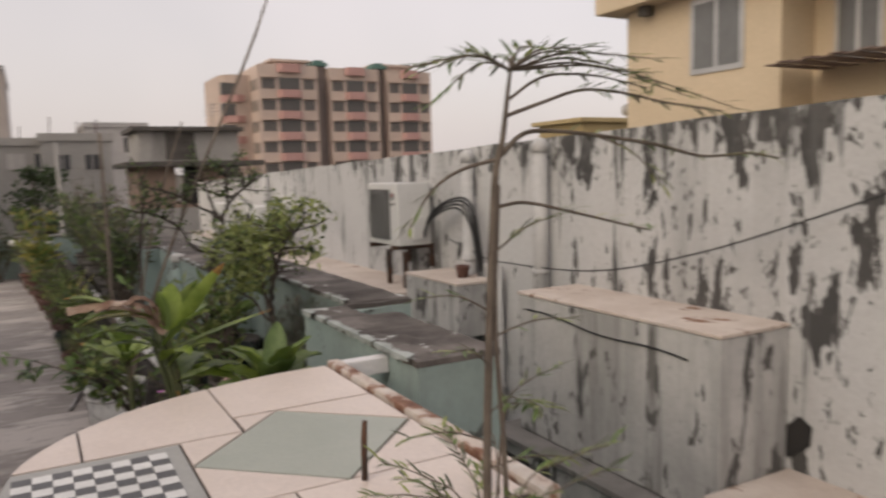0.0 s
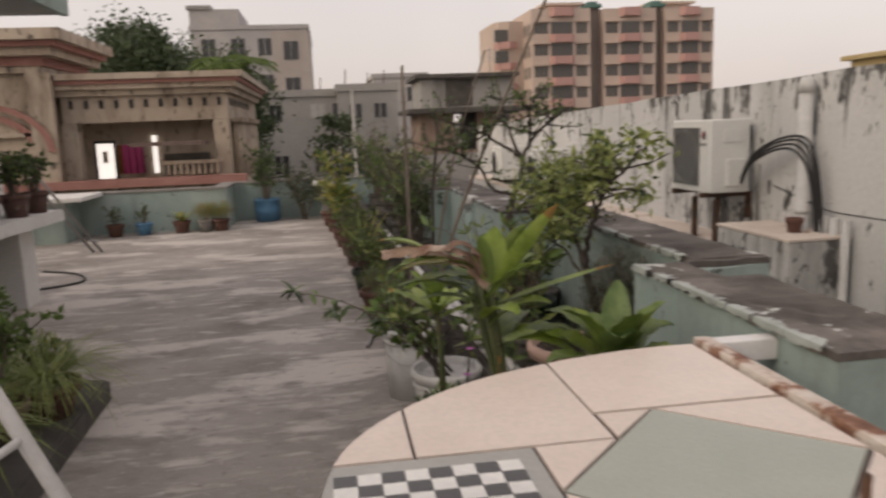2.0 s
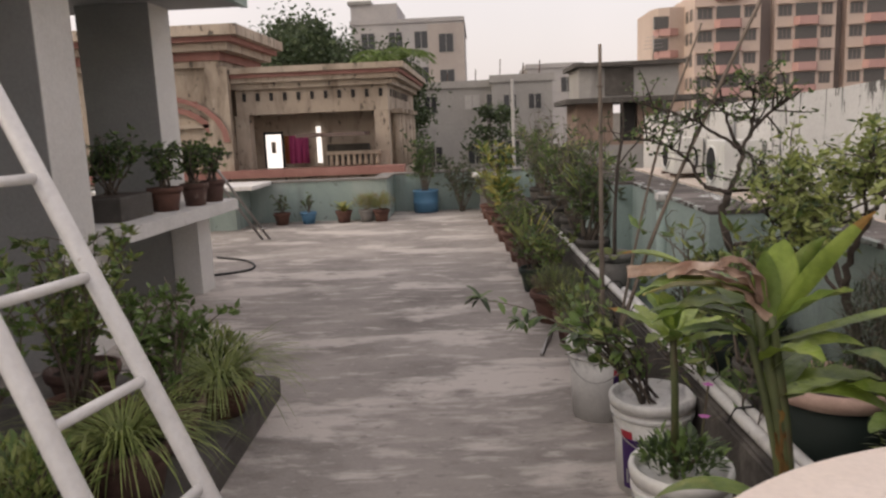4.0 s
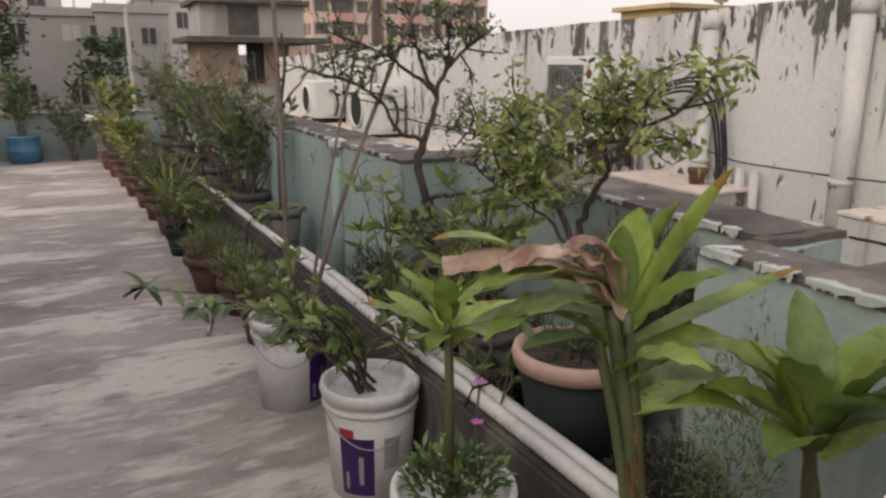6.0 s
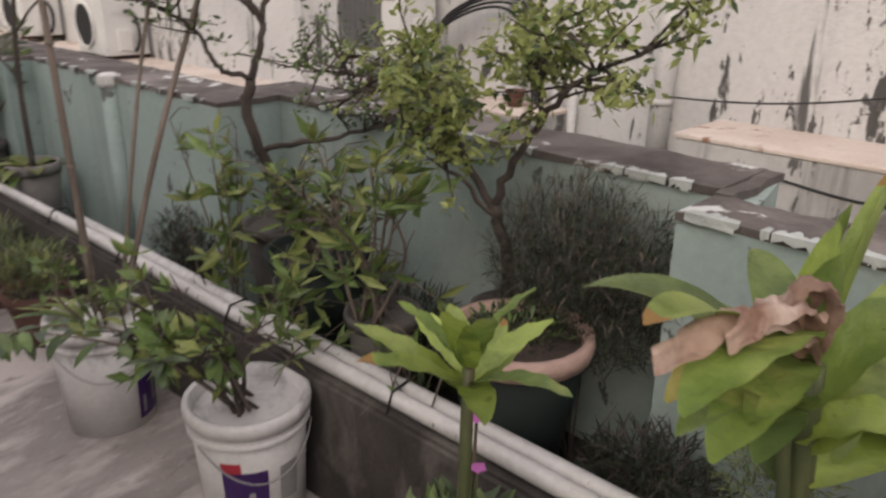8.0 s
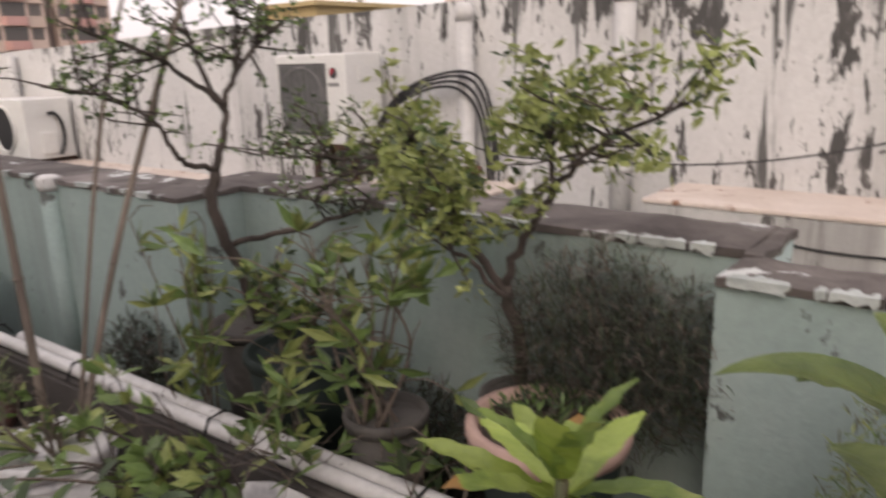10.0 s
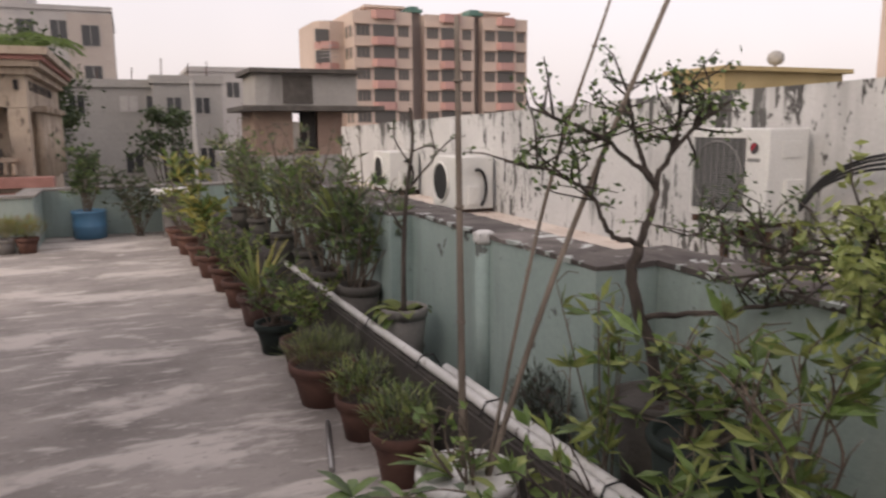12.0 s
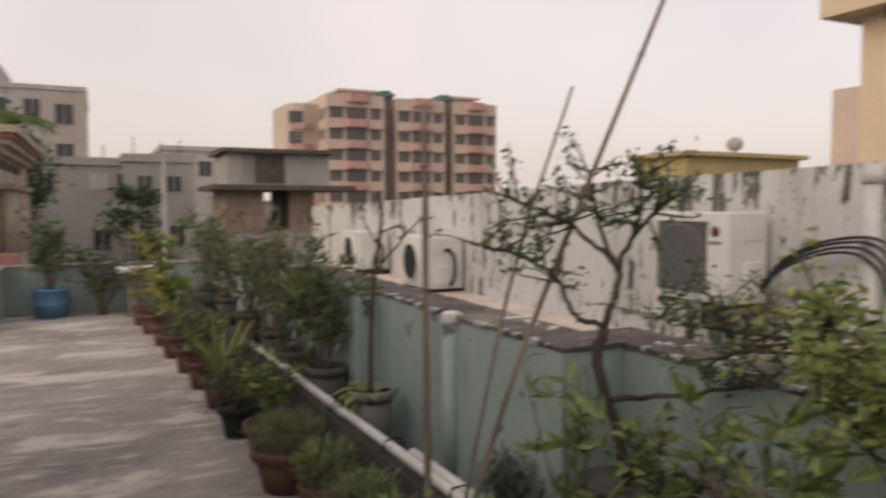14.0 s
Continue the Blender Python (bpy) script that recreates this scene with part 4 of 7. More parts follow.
# taller part of the villa
bm = bmesh.new()
box(bm, -9.5, -4.75, fy - 0.3, 22, -12, 2.75)
part("tower_wall", bm, "cream_paint", ch)
bm = bmesh.new()
for z0, z1, o in ((2.75, 2.88, 0.15), (3.05, 3.2, 0.45), (3.3, 3.5, 0.75)):
    box(bm, -9.8, -4.8 + o, fy - 0.3 - o, 18.4, z0, z1)
part("tower_cornice", bm, "cream_paint", ch)
bm = bmesh.new()
for z0, z1, o in ((2.88, 3.05, 0.2), (3.2, 3.3, 0.6)):
    box(bm, -9.8, -4.8 + o, fy - 0.3 - o, 18.4, z0, z1)
part("tower_band", bm, "red_trim", ch, "faded red band")
bm = bmesh.new()
for i in range(12):
    a0, a1 = math.pi * i / 12, math.pi * (i + 1) / 12
    for r0, r1, o in ((0.95, 1.1, 0.12), (1.25, 1.38, 0.2)):
        q = [(-5.9 + r * math.cos(a), 1.25 + 0.7 * r * math.sin(a)) for r, a in ((r0, a0), (r1, a0), (r1, a1), (r0, a1))]
        vs = [bm.verts.new((x, fy - 0.3 - o, z)) for x, z in q] + [bm.verts.new((x, fy - 0.3, z)) for x, z in q]
        for f in ((0, 1, 2, 3), (0, 4, 5, 1), (3, 2, 6, 7)):
            bm.faces.new([vs[k] for k in f])
part("arch_moulding", bm, "red_trim", ch, "curved red and cream arch mouldings")
bm = bmesh.new()
for z in (0.95, 1.2, 1.55):
    box(bm, -7.3, -4.62, fy - 0.42, fy - 0.3, z, z + 0.08)
box(bm, -4.95, -4.5, fy - 0.45, fy - 0.3, 0.5, 2.75)
part("pilaster", bm, "cream_paint", ch)
ch.location.x = -4.22

# starter bars and aerials on the far roofs
for i, (x, y, z, h) in enumerate(((-2.6, 38.3, 3.5, 0.7), (-1.2, 38.3, 3.5, 0.5), (0.2, 38.3, 3.5, 0.6), (1.4, 37.4, 3.65, 0.8), (2.5, 37.4, 3.65, 0.6), (3.3, 37.4, 3.65, 0.7))):
    bm = bmesh.new()
    tube(bm, [(x, y, z - 0.1), (x + 0.05, y, z + h)], 0.025, 5)
    tagged(part("starter_bar", bm, "iron"), "thin rusty starter bar on an unfinished roof", "bar", "starter bars")
aerial = empty("roof_aerial", (6.6, 28, 3.34), "thin metal aerial on the cement rooftop room", "aerial")
bm = bmesh.new()
tube(bm, [(6.6, 28, 3.34), (6.6, 28, 4.3)], 0.02, 5)
part("mast", bm, "steel", aerial)
for k in range(4):
    bm = bmesh.new()
    tube(bm, [(6.25 + 0.03 * k, 28, 3.8 + 0.13 * k), (6.95 - 0.03 * k, 28, 3.86 + 0.13 * k)], 0.012, 4)
    part("element", bm, "steel", aerial)


# ---- the tiled table ----
table = empty("tiled_table", (0.95, 1.0, 0), "half-round concrete table tiled in pinkish tiles with an inlaid chessboard", "table")
edge = [(1.255, 0.60), (1.255, 1.625), (1.10, 1.62), (0.90, 1.575), (0.72, 1.50), (0.57, 1.38), (0.475, 1.24), (0.44, 1.08), (0.44, 0.94), (0.475, 0.79), (0.52, 0.68), (0.58, 0.60)]
smooth_edge = [edge[0], edge[1]] + [(p.x, p.y) for p in curve_points([(x, y, 0) for x, y in edge[1:]], 4)][1:]
bm = bmesh.new()
prism(bm, smooth_edge, 0.85, 0.921)
part("tabletop", bm, "grout", table)
bm = bmesh.new()
box(bm, 0.75, 1.15, 0.80, 1.36, 0.0, 0.85, 0.02)
part("pedestal", bm, "cement", table)


def clip(poly, hull):
    """poly cut to the convex outline hull (anticlockwise)."""
    out = list(poly)
    for i in range(len(hull)):
        (ax, ay_), (bx, by) = hull[i], hull[(i + 1) % len(hull)]
        inside = lambda p: (bx - ax) * (p[1] - ay_) - (by - ay_) * (p[0] - ax) >= -1e-9
        res = []
        for j in range(len(out)):
            p, q = out[j], out[(j + 1) % len(out)]
            if inside(p):
                res.append(p)
            if inside(p) != inside(q):
                dp = (bx - ax) * (p[1] - ay_) - (by - ay_) * (p[0] - ax)
                dq = (bx - ax) * (q[1] - ay_) - (by - ay_) * (q[0] - ax)
                t = dp / (dp - dq)
                res.append((p[0] + (q[0] - p[0]) * t, p[1] + (q[1] - p[1]) * t))
        out = res
        if len(out) < 3:
            return []
    return out


def shrink(poly, d):
    """A convex anticlockwise polygon drawn in by d on every side."""
    big = poly
    n = len(poly)
    for i in range(n):
        a, b = Vector(poly[i]), Vector(poly[(i + 1) % n])
        if (b - a).length < 1e-5:
            continue
        inn = Vector((-(b - a).y, (b - a).x)).normalized() * d
        a2, b2 = a + inn, b + inn
        far = [(a2.x, a2.y), (b2.x, b2.y), (b2.x + inn.x * 1e4 + (b2 - a2).x * 1e3, b2.y + inn.y * 1e4 + (b2 - a2).y * 1e3), (a2.x + inn.x * 1e4 - (b2 - a2).x * 1e3, a2.y + inn.y * 1e4 - (b2 - a2).y * 1e3)]
        res, inside = [], lambda p: (b2.x - a2.x) * (p[1] - a2.y) - (b2.y - a2.y) * (p[0] - a2.x)
        for j in range(len(big)):
            p, q = big[j], big[(j + 1) % len(big)]
            dp, dq = inside(p), inside(q)
            if dp >= 0:
                res.append(p)
            if (dp >= 0) != (dq >= 0):
                t = dp / (dp - dq)
                res.append((p[0] + (q[0] - p[0]) * t, p[1] + (q[1] - p[1]) * t))
        big = res
        if len(big) < 3:
            return []
    return big


hull = smooth_edge
tiles = [([(0.905, 1.295), (1.3, 1.295), (1.3, 1.7), (0.905, 1.7)], "tile"), ([(0.585, 1.19), (0.905, 1.19), (0.905, 1.7), (0.585, 1.7)], "tile"),
         ([(0.3, 1.19), (0.585, 1.19), (0.585, 1.7), (0.3, 1.7)], "tile"), ([(0.77, 1.04), (0.91, 1.188), (0.77, 1.188)], "tile"),
         ([(0.908, 1.186), (1.01, 1.29), (0.908, 1.29)], "tile"), ([(1.01, 1.29), (1.256, 1.065), (1.256, 1.29)], "tile"),
         ([(1.256, 1.065), (1.01, 0.82), (1.256, 0.82)], "tile"), ([(1.01, 0.82), (0.77, 1.04), (0.77, 0.82)], "tile"),
         ([(1.01, 0.82), (1.25, 1.065), (1.01, 1.29), (0.77, 1.04)], "tile_green"),
         ([(0.905, 0.3), (1.3, 0.3), (1.3, 0.82), (0.905, 0.82)], "tile"), ([(0.585, 0.3), (0.905, 0.3), (0.905, 0.82), (0.585, 0.82)], "tile"),
         ([(0.3, 0.3), (0.585, 0.3), (0.585, 0.82), (0.3, 0.82)], "tile")]
for poly, m in tiles:
    poly = shrink(clip(poly, hull), 0.0028)
    if len(poly) > 2:
        bm = bmesh.new()
        prism(bm, poly, 0.921, 0.926)
        part("tile", bm, m, table)
poly = shrink(clip([(0.40, 0.82), (0.77, 0.82), (0.77, 1.19), (0.40, 1.19)], hull), 0.0028)
bm = bmesh.new()
prism(bm, poly, 0.921, 0.9245)
board = part("chessboard", bm, "tile_grey", table, "grey bordered black and white chessboard inlay")
sq = 0.0345
for i in range(8):
    for j in range(8):
        bm = bmesh.new()
        x, y = 0.462 + i * sq, 0.875 + j * sq
        box(bm, x, x + sq - 0.001, y, y + sq - 0.001, 0.9245, 0.9268)
        part("square", bm, "chess_black" if (i + j) % 2 else "chess_white", board)
bm = bmesh.new()
box(bm, 1.262, 1.302, 0.57, 1.64, 0.895, 0.938, 0.010)
part("edge_bar", bm, "rusty_white", table, "rust-flecked white edge pipe")
boxed("bracket", (1.303, 1.448, 1.60, 1.645, 0.88, 0.93), "ladder_paint", table, "white bracket to the parapet", bevel=0.004)
bm = bmesh.new()
tube(bm, [(1.03, 0.80, 0.926), (1.032, 0.802, 1.0), (1.036, 0.805, 1.035)], [0.006, 0.006, 0.005], 7)
tagged(part("iron_rod", bm, "iron"), "short rusty iron rod standing on the table", "rod")

# ---- ladder leaning towards the porch ----
ladder = empty("ladder", (0.33, 1.42, 0), "white painted narrow steel ladder leaning over the walkway", "ladder")
foot, way = Vector((0.33, 1.42, 0.0)), Vector((-0.60, 0.305, 1.0))
side = Vector((-0.045, -0.225, 0.0))
for o in (Vector((0, 0, 0)), side):
    bm = bmesh.new()
    tube(bm, [foot + o, foot + o + way * 2.7], 0.017, 10)
    part("rail", bm, "ladder_paint", ladder)
for k in range(13):
    z = 0.14 + k * 0.172
    a = foot + way * z
    bm = bmesh.new()
    tube(bm, [a, a + side], 0.0095, 8)
    part("rung", bm, "ladder_paint", ladder)

# ---- porch on the house side ----
porch = empty("porch", (-2.6, 6, 0), "grey painted porch with square columns, lit sides coloured paler, under a concrete slab", "porch", kind="structure")
for x0, x1, y0 in ((-2.75, -2.222, 4.8), (-3.10, -2.46, 6.93)):
    boxed("column", (x0, x1, y0, y0 + 0.42, 0, 2.54), "grey_paint", porch)
    # thin pale sheet paints the light falling on this side of the column
    boxed("column_side", (x1, x1 + 0.006, y0 + 0.004, y0 + 0.416, 0.01, 2.54), "pale_paint", porch, "column side coloured paler for the light on it")
boxed("slab", (-9, -1.80, 1.6, 7.40, 2.54, 2.68), "grey_paint", porch)
boxed("slab_edge", (-1.80, -1.74, 1.6, 7.40, 2.53, 2.95), "mint", porch, "mint green slab edge")
boxed("beam", (-9, -2.3, 4.85, 5.15, 2.25, 2.538), "mint", porch, "mint green beam")
boxed("house_wall", (-9, -3.6, -5, 6.6, 0, 2.538), "mint", porch)
boxed("back_column", (-2.75, -2.3, 1.9, 2.3, 0, 2.538), "grey_paint", porch)
boxed("door_opening", (-3.598, -3.58, 2.9, 4.4, 0.0, 2.1), "void", porch, "dark open doorway")

shelf = empty("concrete_shelf", (-2.3, 6.2, 0), "weathered pale concrete shelf between the porch columns", "shelf")
bm = bmesh.new()
prism(bm, rough_line([(-2.75, 5.22), (-2.03, 5.22), (-1.95, 7.30), (-2.44, 7.30), (-2.44, 6.90), (-2.75, 6.90)], 0, 0.12, 0.006, random.Random(4)), 0.72, 0.82, 0.008)
part("slab", bm, "pale_paint", shelf)
boxed("pier", (-2.60, -2.25, 5.25, 5.42, 0, 0.72), "pale_paint", shelf)
boxed("pier", (-2.44, -2.20, 6.90, 7.20, 0, 0.72), "pale_paint", shelf)

# raised kerb platform for the pots by the house
bm = bmesh.new()
prism(bm, [(-2.2, 1.9), (-0.72, 1.9), (-0.80, 4.30), (-2.2, 4.45)], 0.001, 0.12, 0.015)
tagged(part("trim_platform", bm, "dark_cement"), "low dark damp cement platform for flower pots", "platform", kind="structure")


# ---- pots, buckets and plants ----
def pot(name, at, r_top, r_base, h, m, label, rim=0.02, group="", soil=0.03, rim_m=None):
    x, y, z = at
    th = empty(name, at, label, "plant pot" if "bucket" not in name else "bucket", group)
    bm = bmesh.new()
    revolve(bm, [(r_base * 0.7, z), (r_base, z), (r_base + (r_top - r_base) * 0.5, z + h * 0.5), (r_top, z + h - rim), (r_top * 0.9, z + h - rim), (r_top * 0.88, z + h - soil - 0.02), (0.005, z + h - soil - 0.02)], 24, (x, y, 0))
    part("body", bm, m, th)
    bm = bmesh.new()
    revolve(bm, [(r_top * 0.92, z + h - rim - 0.012), (r_top * 1.05, z + h - rim - 0.012), (r_top * 1.09, z + h - rim * 0.6), (r_top * 1.07, z + h), (r_top * 0.95, z + h), (r_top * 0.91, z + h - rim)], 24, (x, y, 0))
    part("rim", bm, rim_m or m, th)
    bm = bmesh.new()
    rng = random.Random(int(abs(x * 977 + y * 131) * 10))
    rings = [[bm.verts.new((x + r_top * 0.90 * f * math.cos(k * math.pi / 6), y + r_top * 0.90 * f * math.sin(k * math.pi / 6), z + h - soil + rng.uniform(-0.006, 0.01) + 0.012 * (1 - f))) for k in range(12)] for f in (1.0, 0.6, 0.25)]
    for a, b in zip(rings, rings[1:]):
        for k in range(12):
            bm.faces.new((a[k], a[(k + 1) % 12], b[(k + 1) % 12], b[k]))
    bm.faces.new(rings[-1])
    part("soil", bm, "soil", th)
    return th


def paint_bucket(at, h=0.375, r=0.15, label="scuffed white paint bucket used as a planter", print_at=None):
    x, y, z = at
    th = pot("paint_bucket", at, r, r * 0.87, h, "bucket", label, 0.03, "paint buckets", soil=0.05)
    bm = bmesh.new()
    revolve(bm, [(r * 1.01, z + h - 0.075), (r * 1.05, z + h - 0.07), (r * 1.05, z + h - 0.06), (r * 1.01, z + h - 0.055)], 24, (x, y, 0))
    part("rib", bm, "bucket", th)
    bm = bmesh.new()
    tube(bm, [(x + r * 1.07 * math.cos(a), y + r * 1.07 * math.sin(a), z + h - 0.07 - 0.10 * math.sin((a - 3.3) / 2.2 * math.pi)) for a in np.linspace(3.3, 5.5, 14)], 0.0025, 5)
    part("handle", bm, "steel", th, "thin wire handle")
    if print_at is not None:
        for nm, a0, a1, z0, z1, m in (("label", print_at - 0.40, print_at + 0.40, 0.03, 0.232, "purple"), ("label_mark", print_at - 0.40, print_at - 0.05, 0.232, 0.262, "red_print"), ("label_bar", print_at + 0.05, print_at + 0.16, 0.07, 0.17, "grey_pvc"), ("label_bar", print_at - 0.28, print_at - 0.20, 0.05, 0.11, "grey_pvc"), ("label_print", print_at + 0.62, print_at + 1.0, 0.12, 0.23, "grey_pvc")):
            bm = bmesh.new()
            n = 8
            grid = []
            for zz in (z0, z1):
                rr = (r * 0.87 + (r - r * 0.87) * zz / h) + (0.0025 if nm != "label" else 0.0015)
                grid.append([bm.verts.new((x + rr * math.cos(a0 + (a1 - a0) * i / n), y + rr * math.sin(a0 + (a1 - a0) * i / n), z + zz)) for i in range(n + 1)])
            for i in range(n):
                bm.faces.new((grid[0][i], grid[0][i + 1], grid[1][i + 1], grid[1][i]))
            part(nm, bm, m, th, "purple printed label" if nm == "label" else "")
    return th


def plant(name, at, label, category="plant", group=""):
    return empty(name, at, label, category, group)


def shrub(name, at, height, spread, stems, leaf_len, leaf_w, count, mats, label, seed, twig_m="twig", category="shrub", group="", lean=(0, 0), low=0.25, tuft=3, droop=0.0, stem_r=0.006):
    """Stems that fork into twigs, and leaves in tufts along them."""
    rng = random.Random(seed)
    th = plant(name, at, label, category, group)
    base = Vector(at)
    wood, green = bmesh.new(), bmesh.new()
    ends = []
    for s in range(stems):
        a = rng.uniform(0, 2 * math.pi)
        reach = spread * rng.uniform(0.15, 0.9)
        top = base + Vector((math.cos(a) * reach + lean[0], math.sin(a) * reach + lean[1], height * rng.uniform(0.65, 1.0)))
        mid = base.lerp(top, 0.5) + Vector((rng.uniform(-1, 1), rng.uniform(-1, 1), 0.4)) * spread * 0.22
        b0 = base + Vector((rng.uniform(-1, 1), rng.uniform(-1, 1), 0)) * min(0.05, spread * 0.2)
        line = curve_points([b0, mid, top], 5)
        tube(wood, line, [stem_r * (1.25 - 0.9 * i / len(line)) for i in range(len(line))], 5)
        for i, p in enumerate(line):
            if i / len(line) > low:
                ends.append((p, (line[min(i + 1, len(line) - 1)] - line[i - 1]).normalized()))
                if rng.random() < 0.55:
                    d = Vector((rng.uniform(-1, 1), rng.uniform(-1, 1), rng.uniform(-0.1, 0.9))).normalized()
                    q = p + d * spread * rng.uniform(0.25, 0.6)
                    tube(wood, [p, p.lerp(q, 0.5) + Vector((0, 0, 0.02)), q], [stem_r * 0.5, stem_r * 0.4, stem_r * 0.25], 4)
                    ends += [(p.lerp(q, f), d) for f in (0.4, 0.7, 1.0)]
    for _ in range(max(1, count // tuft)):
        p, d = rng.choice(ends)
        for _k in range(tuft):
            w = (d * 0.5 + Vector((rng.uniform(-1, 1), rng.uniform(-1, 1), rng.uniform(-0.5 - droop, 0.8 - droop)))).normalized()
            k = rng.uniform(0.6, 1.15)
            small_leaf(green, p, w, leaf_len * k, leaf_w * k, rng.randrange(len(mats)), rng)
    part("branch_work", wood, twig_m, th)
    part("foliage", green, mats, th)
    return th


def blades(name, at, height, spread, count, width, mats, label, seed, category="plant", group="", droop=0.6, stem=0.0, steps=5, upright=0.8):
    """A tuft of long blades from one base, or from the top of a short stem."""
    rng = random.Random(seed)
    th = plant(name, at, label, category, group)
    base = Vector(at)
    if stem:
        bm = bmesh.new()
        tube(bm, [base, base + Vector((0, 0, stem))], [0.016, 0.011], 7)
        part("stem", bm, "twig", th)
    sprays = [bmesh.new() for _ in range(4 if count > 100 else 1)]
    for i in range(count):
        bm = sprays[i % len(sprays)]
        a = rng.uniform(0, 2 * math.pi)
        up = rng.uniform(upright * 0.5, upright * 1.4)
        d = Vector((math.cos(a), math.sin(a), up))
        b = base + Vector((math.cos(a), math.sin(a), 0)) * spread * rng.uniform(0, 0.12) + Vector((0, 0, stem * rng.uniform(0.75, 1)))
        leaf(bm, b, d, height * rng.uniform(0.6, 1.1), width * rng.uniform(0.7, 1.2), droop * rng.uniform(0.5, 1.4), 0.3, steps, rng.randrange(len(mats)))
    for bm in sprays:
        part("leaf_tuft", bm, mats, th)
    return th


def fuzz(name, at, rx, ry, rz, count, length, mats, label, seed, width=0.004, category="shrub", floor_z=None, wild=0.5):
    """A cloud of fine upward twiggy blades."""
    rng = random.Random(seed)
    bm = bmesh.new()
    for _ in range(count):
        while True:
            p = Vector((rng.uniform(-1, 1), rng.uniform(-1, 1), rng.uniform(-1, 1)))
            if p.length < 1:
                break
        b = Vector(at) + Vector((p.x * rx, p.y * ry, p.z * rz))
        if floor_z is not None:
            b.z = max(b.z, floor_z)
        d = Vector((p.x * 0.7 + rng.uniform(-wild, wild), p.y * 0.7 + rng.uniform(-wild, wild), rng.uniform(0.7 - wild, 1.0)))
        leaf(bm, b, d, length * rng.uniform(0.6, 1.3), width, rng.uniform(0, 0.5), 0.1, 2, rng.randrange(len(mats)))
    th = plant(name, at, label, category)
    part("foliage", bm, mats, th)
    bm = bmesh.new()
    for k in range(5):
        a = rng.uniform(0, 6.28)
        b = Vector((at[0], at[1], floor_z if floor_z is not None else at[2] - rz))
        tube(bm, [b, b + Vector((math.cos(a) * rx * 0.5, math.sin(a) * ry * 0.5, rz * 1.2))], [0.004, 0.002], 4)
    part("branch_work", bm, "twig", th)
    return th


def broad_leaf(parent, base, way, length, width, m, droop=0.5, up=(0, 0, 1), label="", tip=None, wave=0.0, fold=0.3):
    bm = bmesh.new()
    leaf(bm, base, way, length, width, droop, fold, 14, 0, up, 1 if tip else None, wave)
    ob = part("leaf", bm, [m, tip] if tip else m, parent, label)
    return ob


# tall broad-leaved plant with one withered leaf, by the table
pot("plastic_pot", (0.90, 1.92, 0.0), 0.17, 0.13, 0.42, "terracotta_dark", "dark brown flower pot on the roof floor")
gp = plant("ginger_plant", (0.85, 1.94, 0.40), "tall broad-leaved ginger plant with a withered brown leaf", "plant")
for pts, r in ((((0.905, 1.925, 0.39), (0.892, 1.935, 0.75), (0.84, 1.95, 1.03)), 0.014), (((0.917, 1.923, 0.39), (0.90, 1.933, 0.75), (0.865, 1.945, 1.02)), 0.012), (((0.91, 1.935, 0.39), (0.885, 1.942, 0.72), (0.825, 1.96, 1.0)), 0.010)):
    bm = bmesh.new()
    line = curve_points(pts, 6)
    tube(bm, line, [r * (1.1 - 0.4 * i / len(line)) for i in range(len(line))], 8)
    part("stalk", bm, "green_stem", gp)
c0 = Vector((0.83, 1.95, 0.99))
O = lambda x, y, z: c0 + Vector((x, y, z))
# drooping side with the withered leaf
for path, wd, amp in (([O(0.035, 0.0, 0.03), O(-0.03, 0.01, 0.095), O(-0.11, 0.03, 0.125), O(-0.23, 0.05, 0.12)], 0.055, 0.30), ([O(0.02, 0.01, 0.06), O(-0.03, 0.0, 0.12), O(-0.09, 0.01, 0.135), O(-0.16, 0.02, 0.12)], 0.045, 0.35), ([O(0.03, 0.0, 0.05), O(0.005, -0.01, 0.12), O(-0.03, 0.0, 0.145), O(-0.07, 0.01, 0.13)], 0.032, 0.40)):
    bm = bmesh.new()
    crumpled(bm, path, wd, rng, amp, 30, 8)
    part("leaf", bm, "dry", gp, "withered crumpled brown leaf")
broad_leaf(gp, O(-0.10, 0.04, 0.11), (-0.90, 0.10, 0.62), 0.15, 0.05, "ginger_lime", 0.5, tip="rust_leaf")
broad_leaf(gp, O(0.01, 0.00, 0.07), (-0.90, 0.10, 0.50), 0.24, 0.075, "ginger", 0.75, wave=0.05)
broad_leaf(gp, O(0.01, 0.01, 0.06), (-0.90, 0.16, 0.42), 0.22, 0.06, "leaf_yellow", 0.6, wave=0.04)
broad_leaf(gp, O(0.01, 0.00, 0.04), (-0.92, 0.02, 0.36), 0.21, 0.07, "ginger", 0.7, wave=0.05)
broad_leaf(gp, O(0.0, 0.01, 0.02), (-0.90, 0.12, 0.36), 0.20, 0.05, "ginger", 0.45)
broad_leaf(gp, O(0.0, 0.0, -0.01), (-0.85, -0.10, 0.35), 0.15, 0.045, "leaf", 0.4)
broad_leaf(gp, O(-0.01, 0.04, 0.03), (-0.10, 0.90, 0.70), 0.22, 0.07, "ginger", 0.8)
for way, ln, wd, m, dr in (((-0.75, -0.05, 0.80), 0.19, 0.06, "ginger", 0.7), ((0.30, 0.80, 0.75), 0.22, 0.06, "ginger", 0.8)):
    broad_leaf(gp, O(0.01, 0.0, -0.02), way, ln, wd, m, dr, wave=0.05)
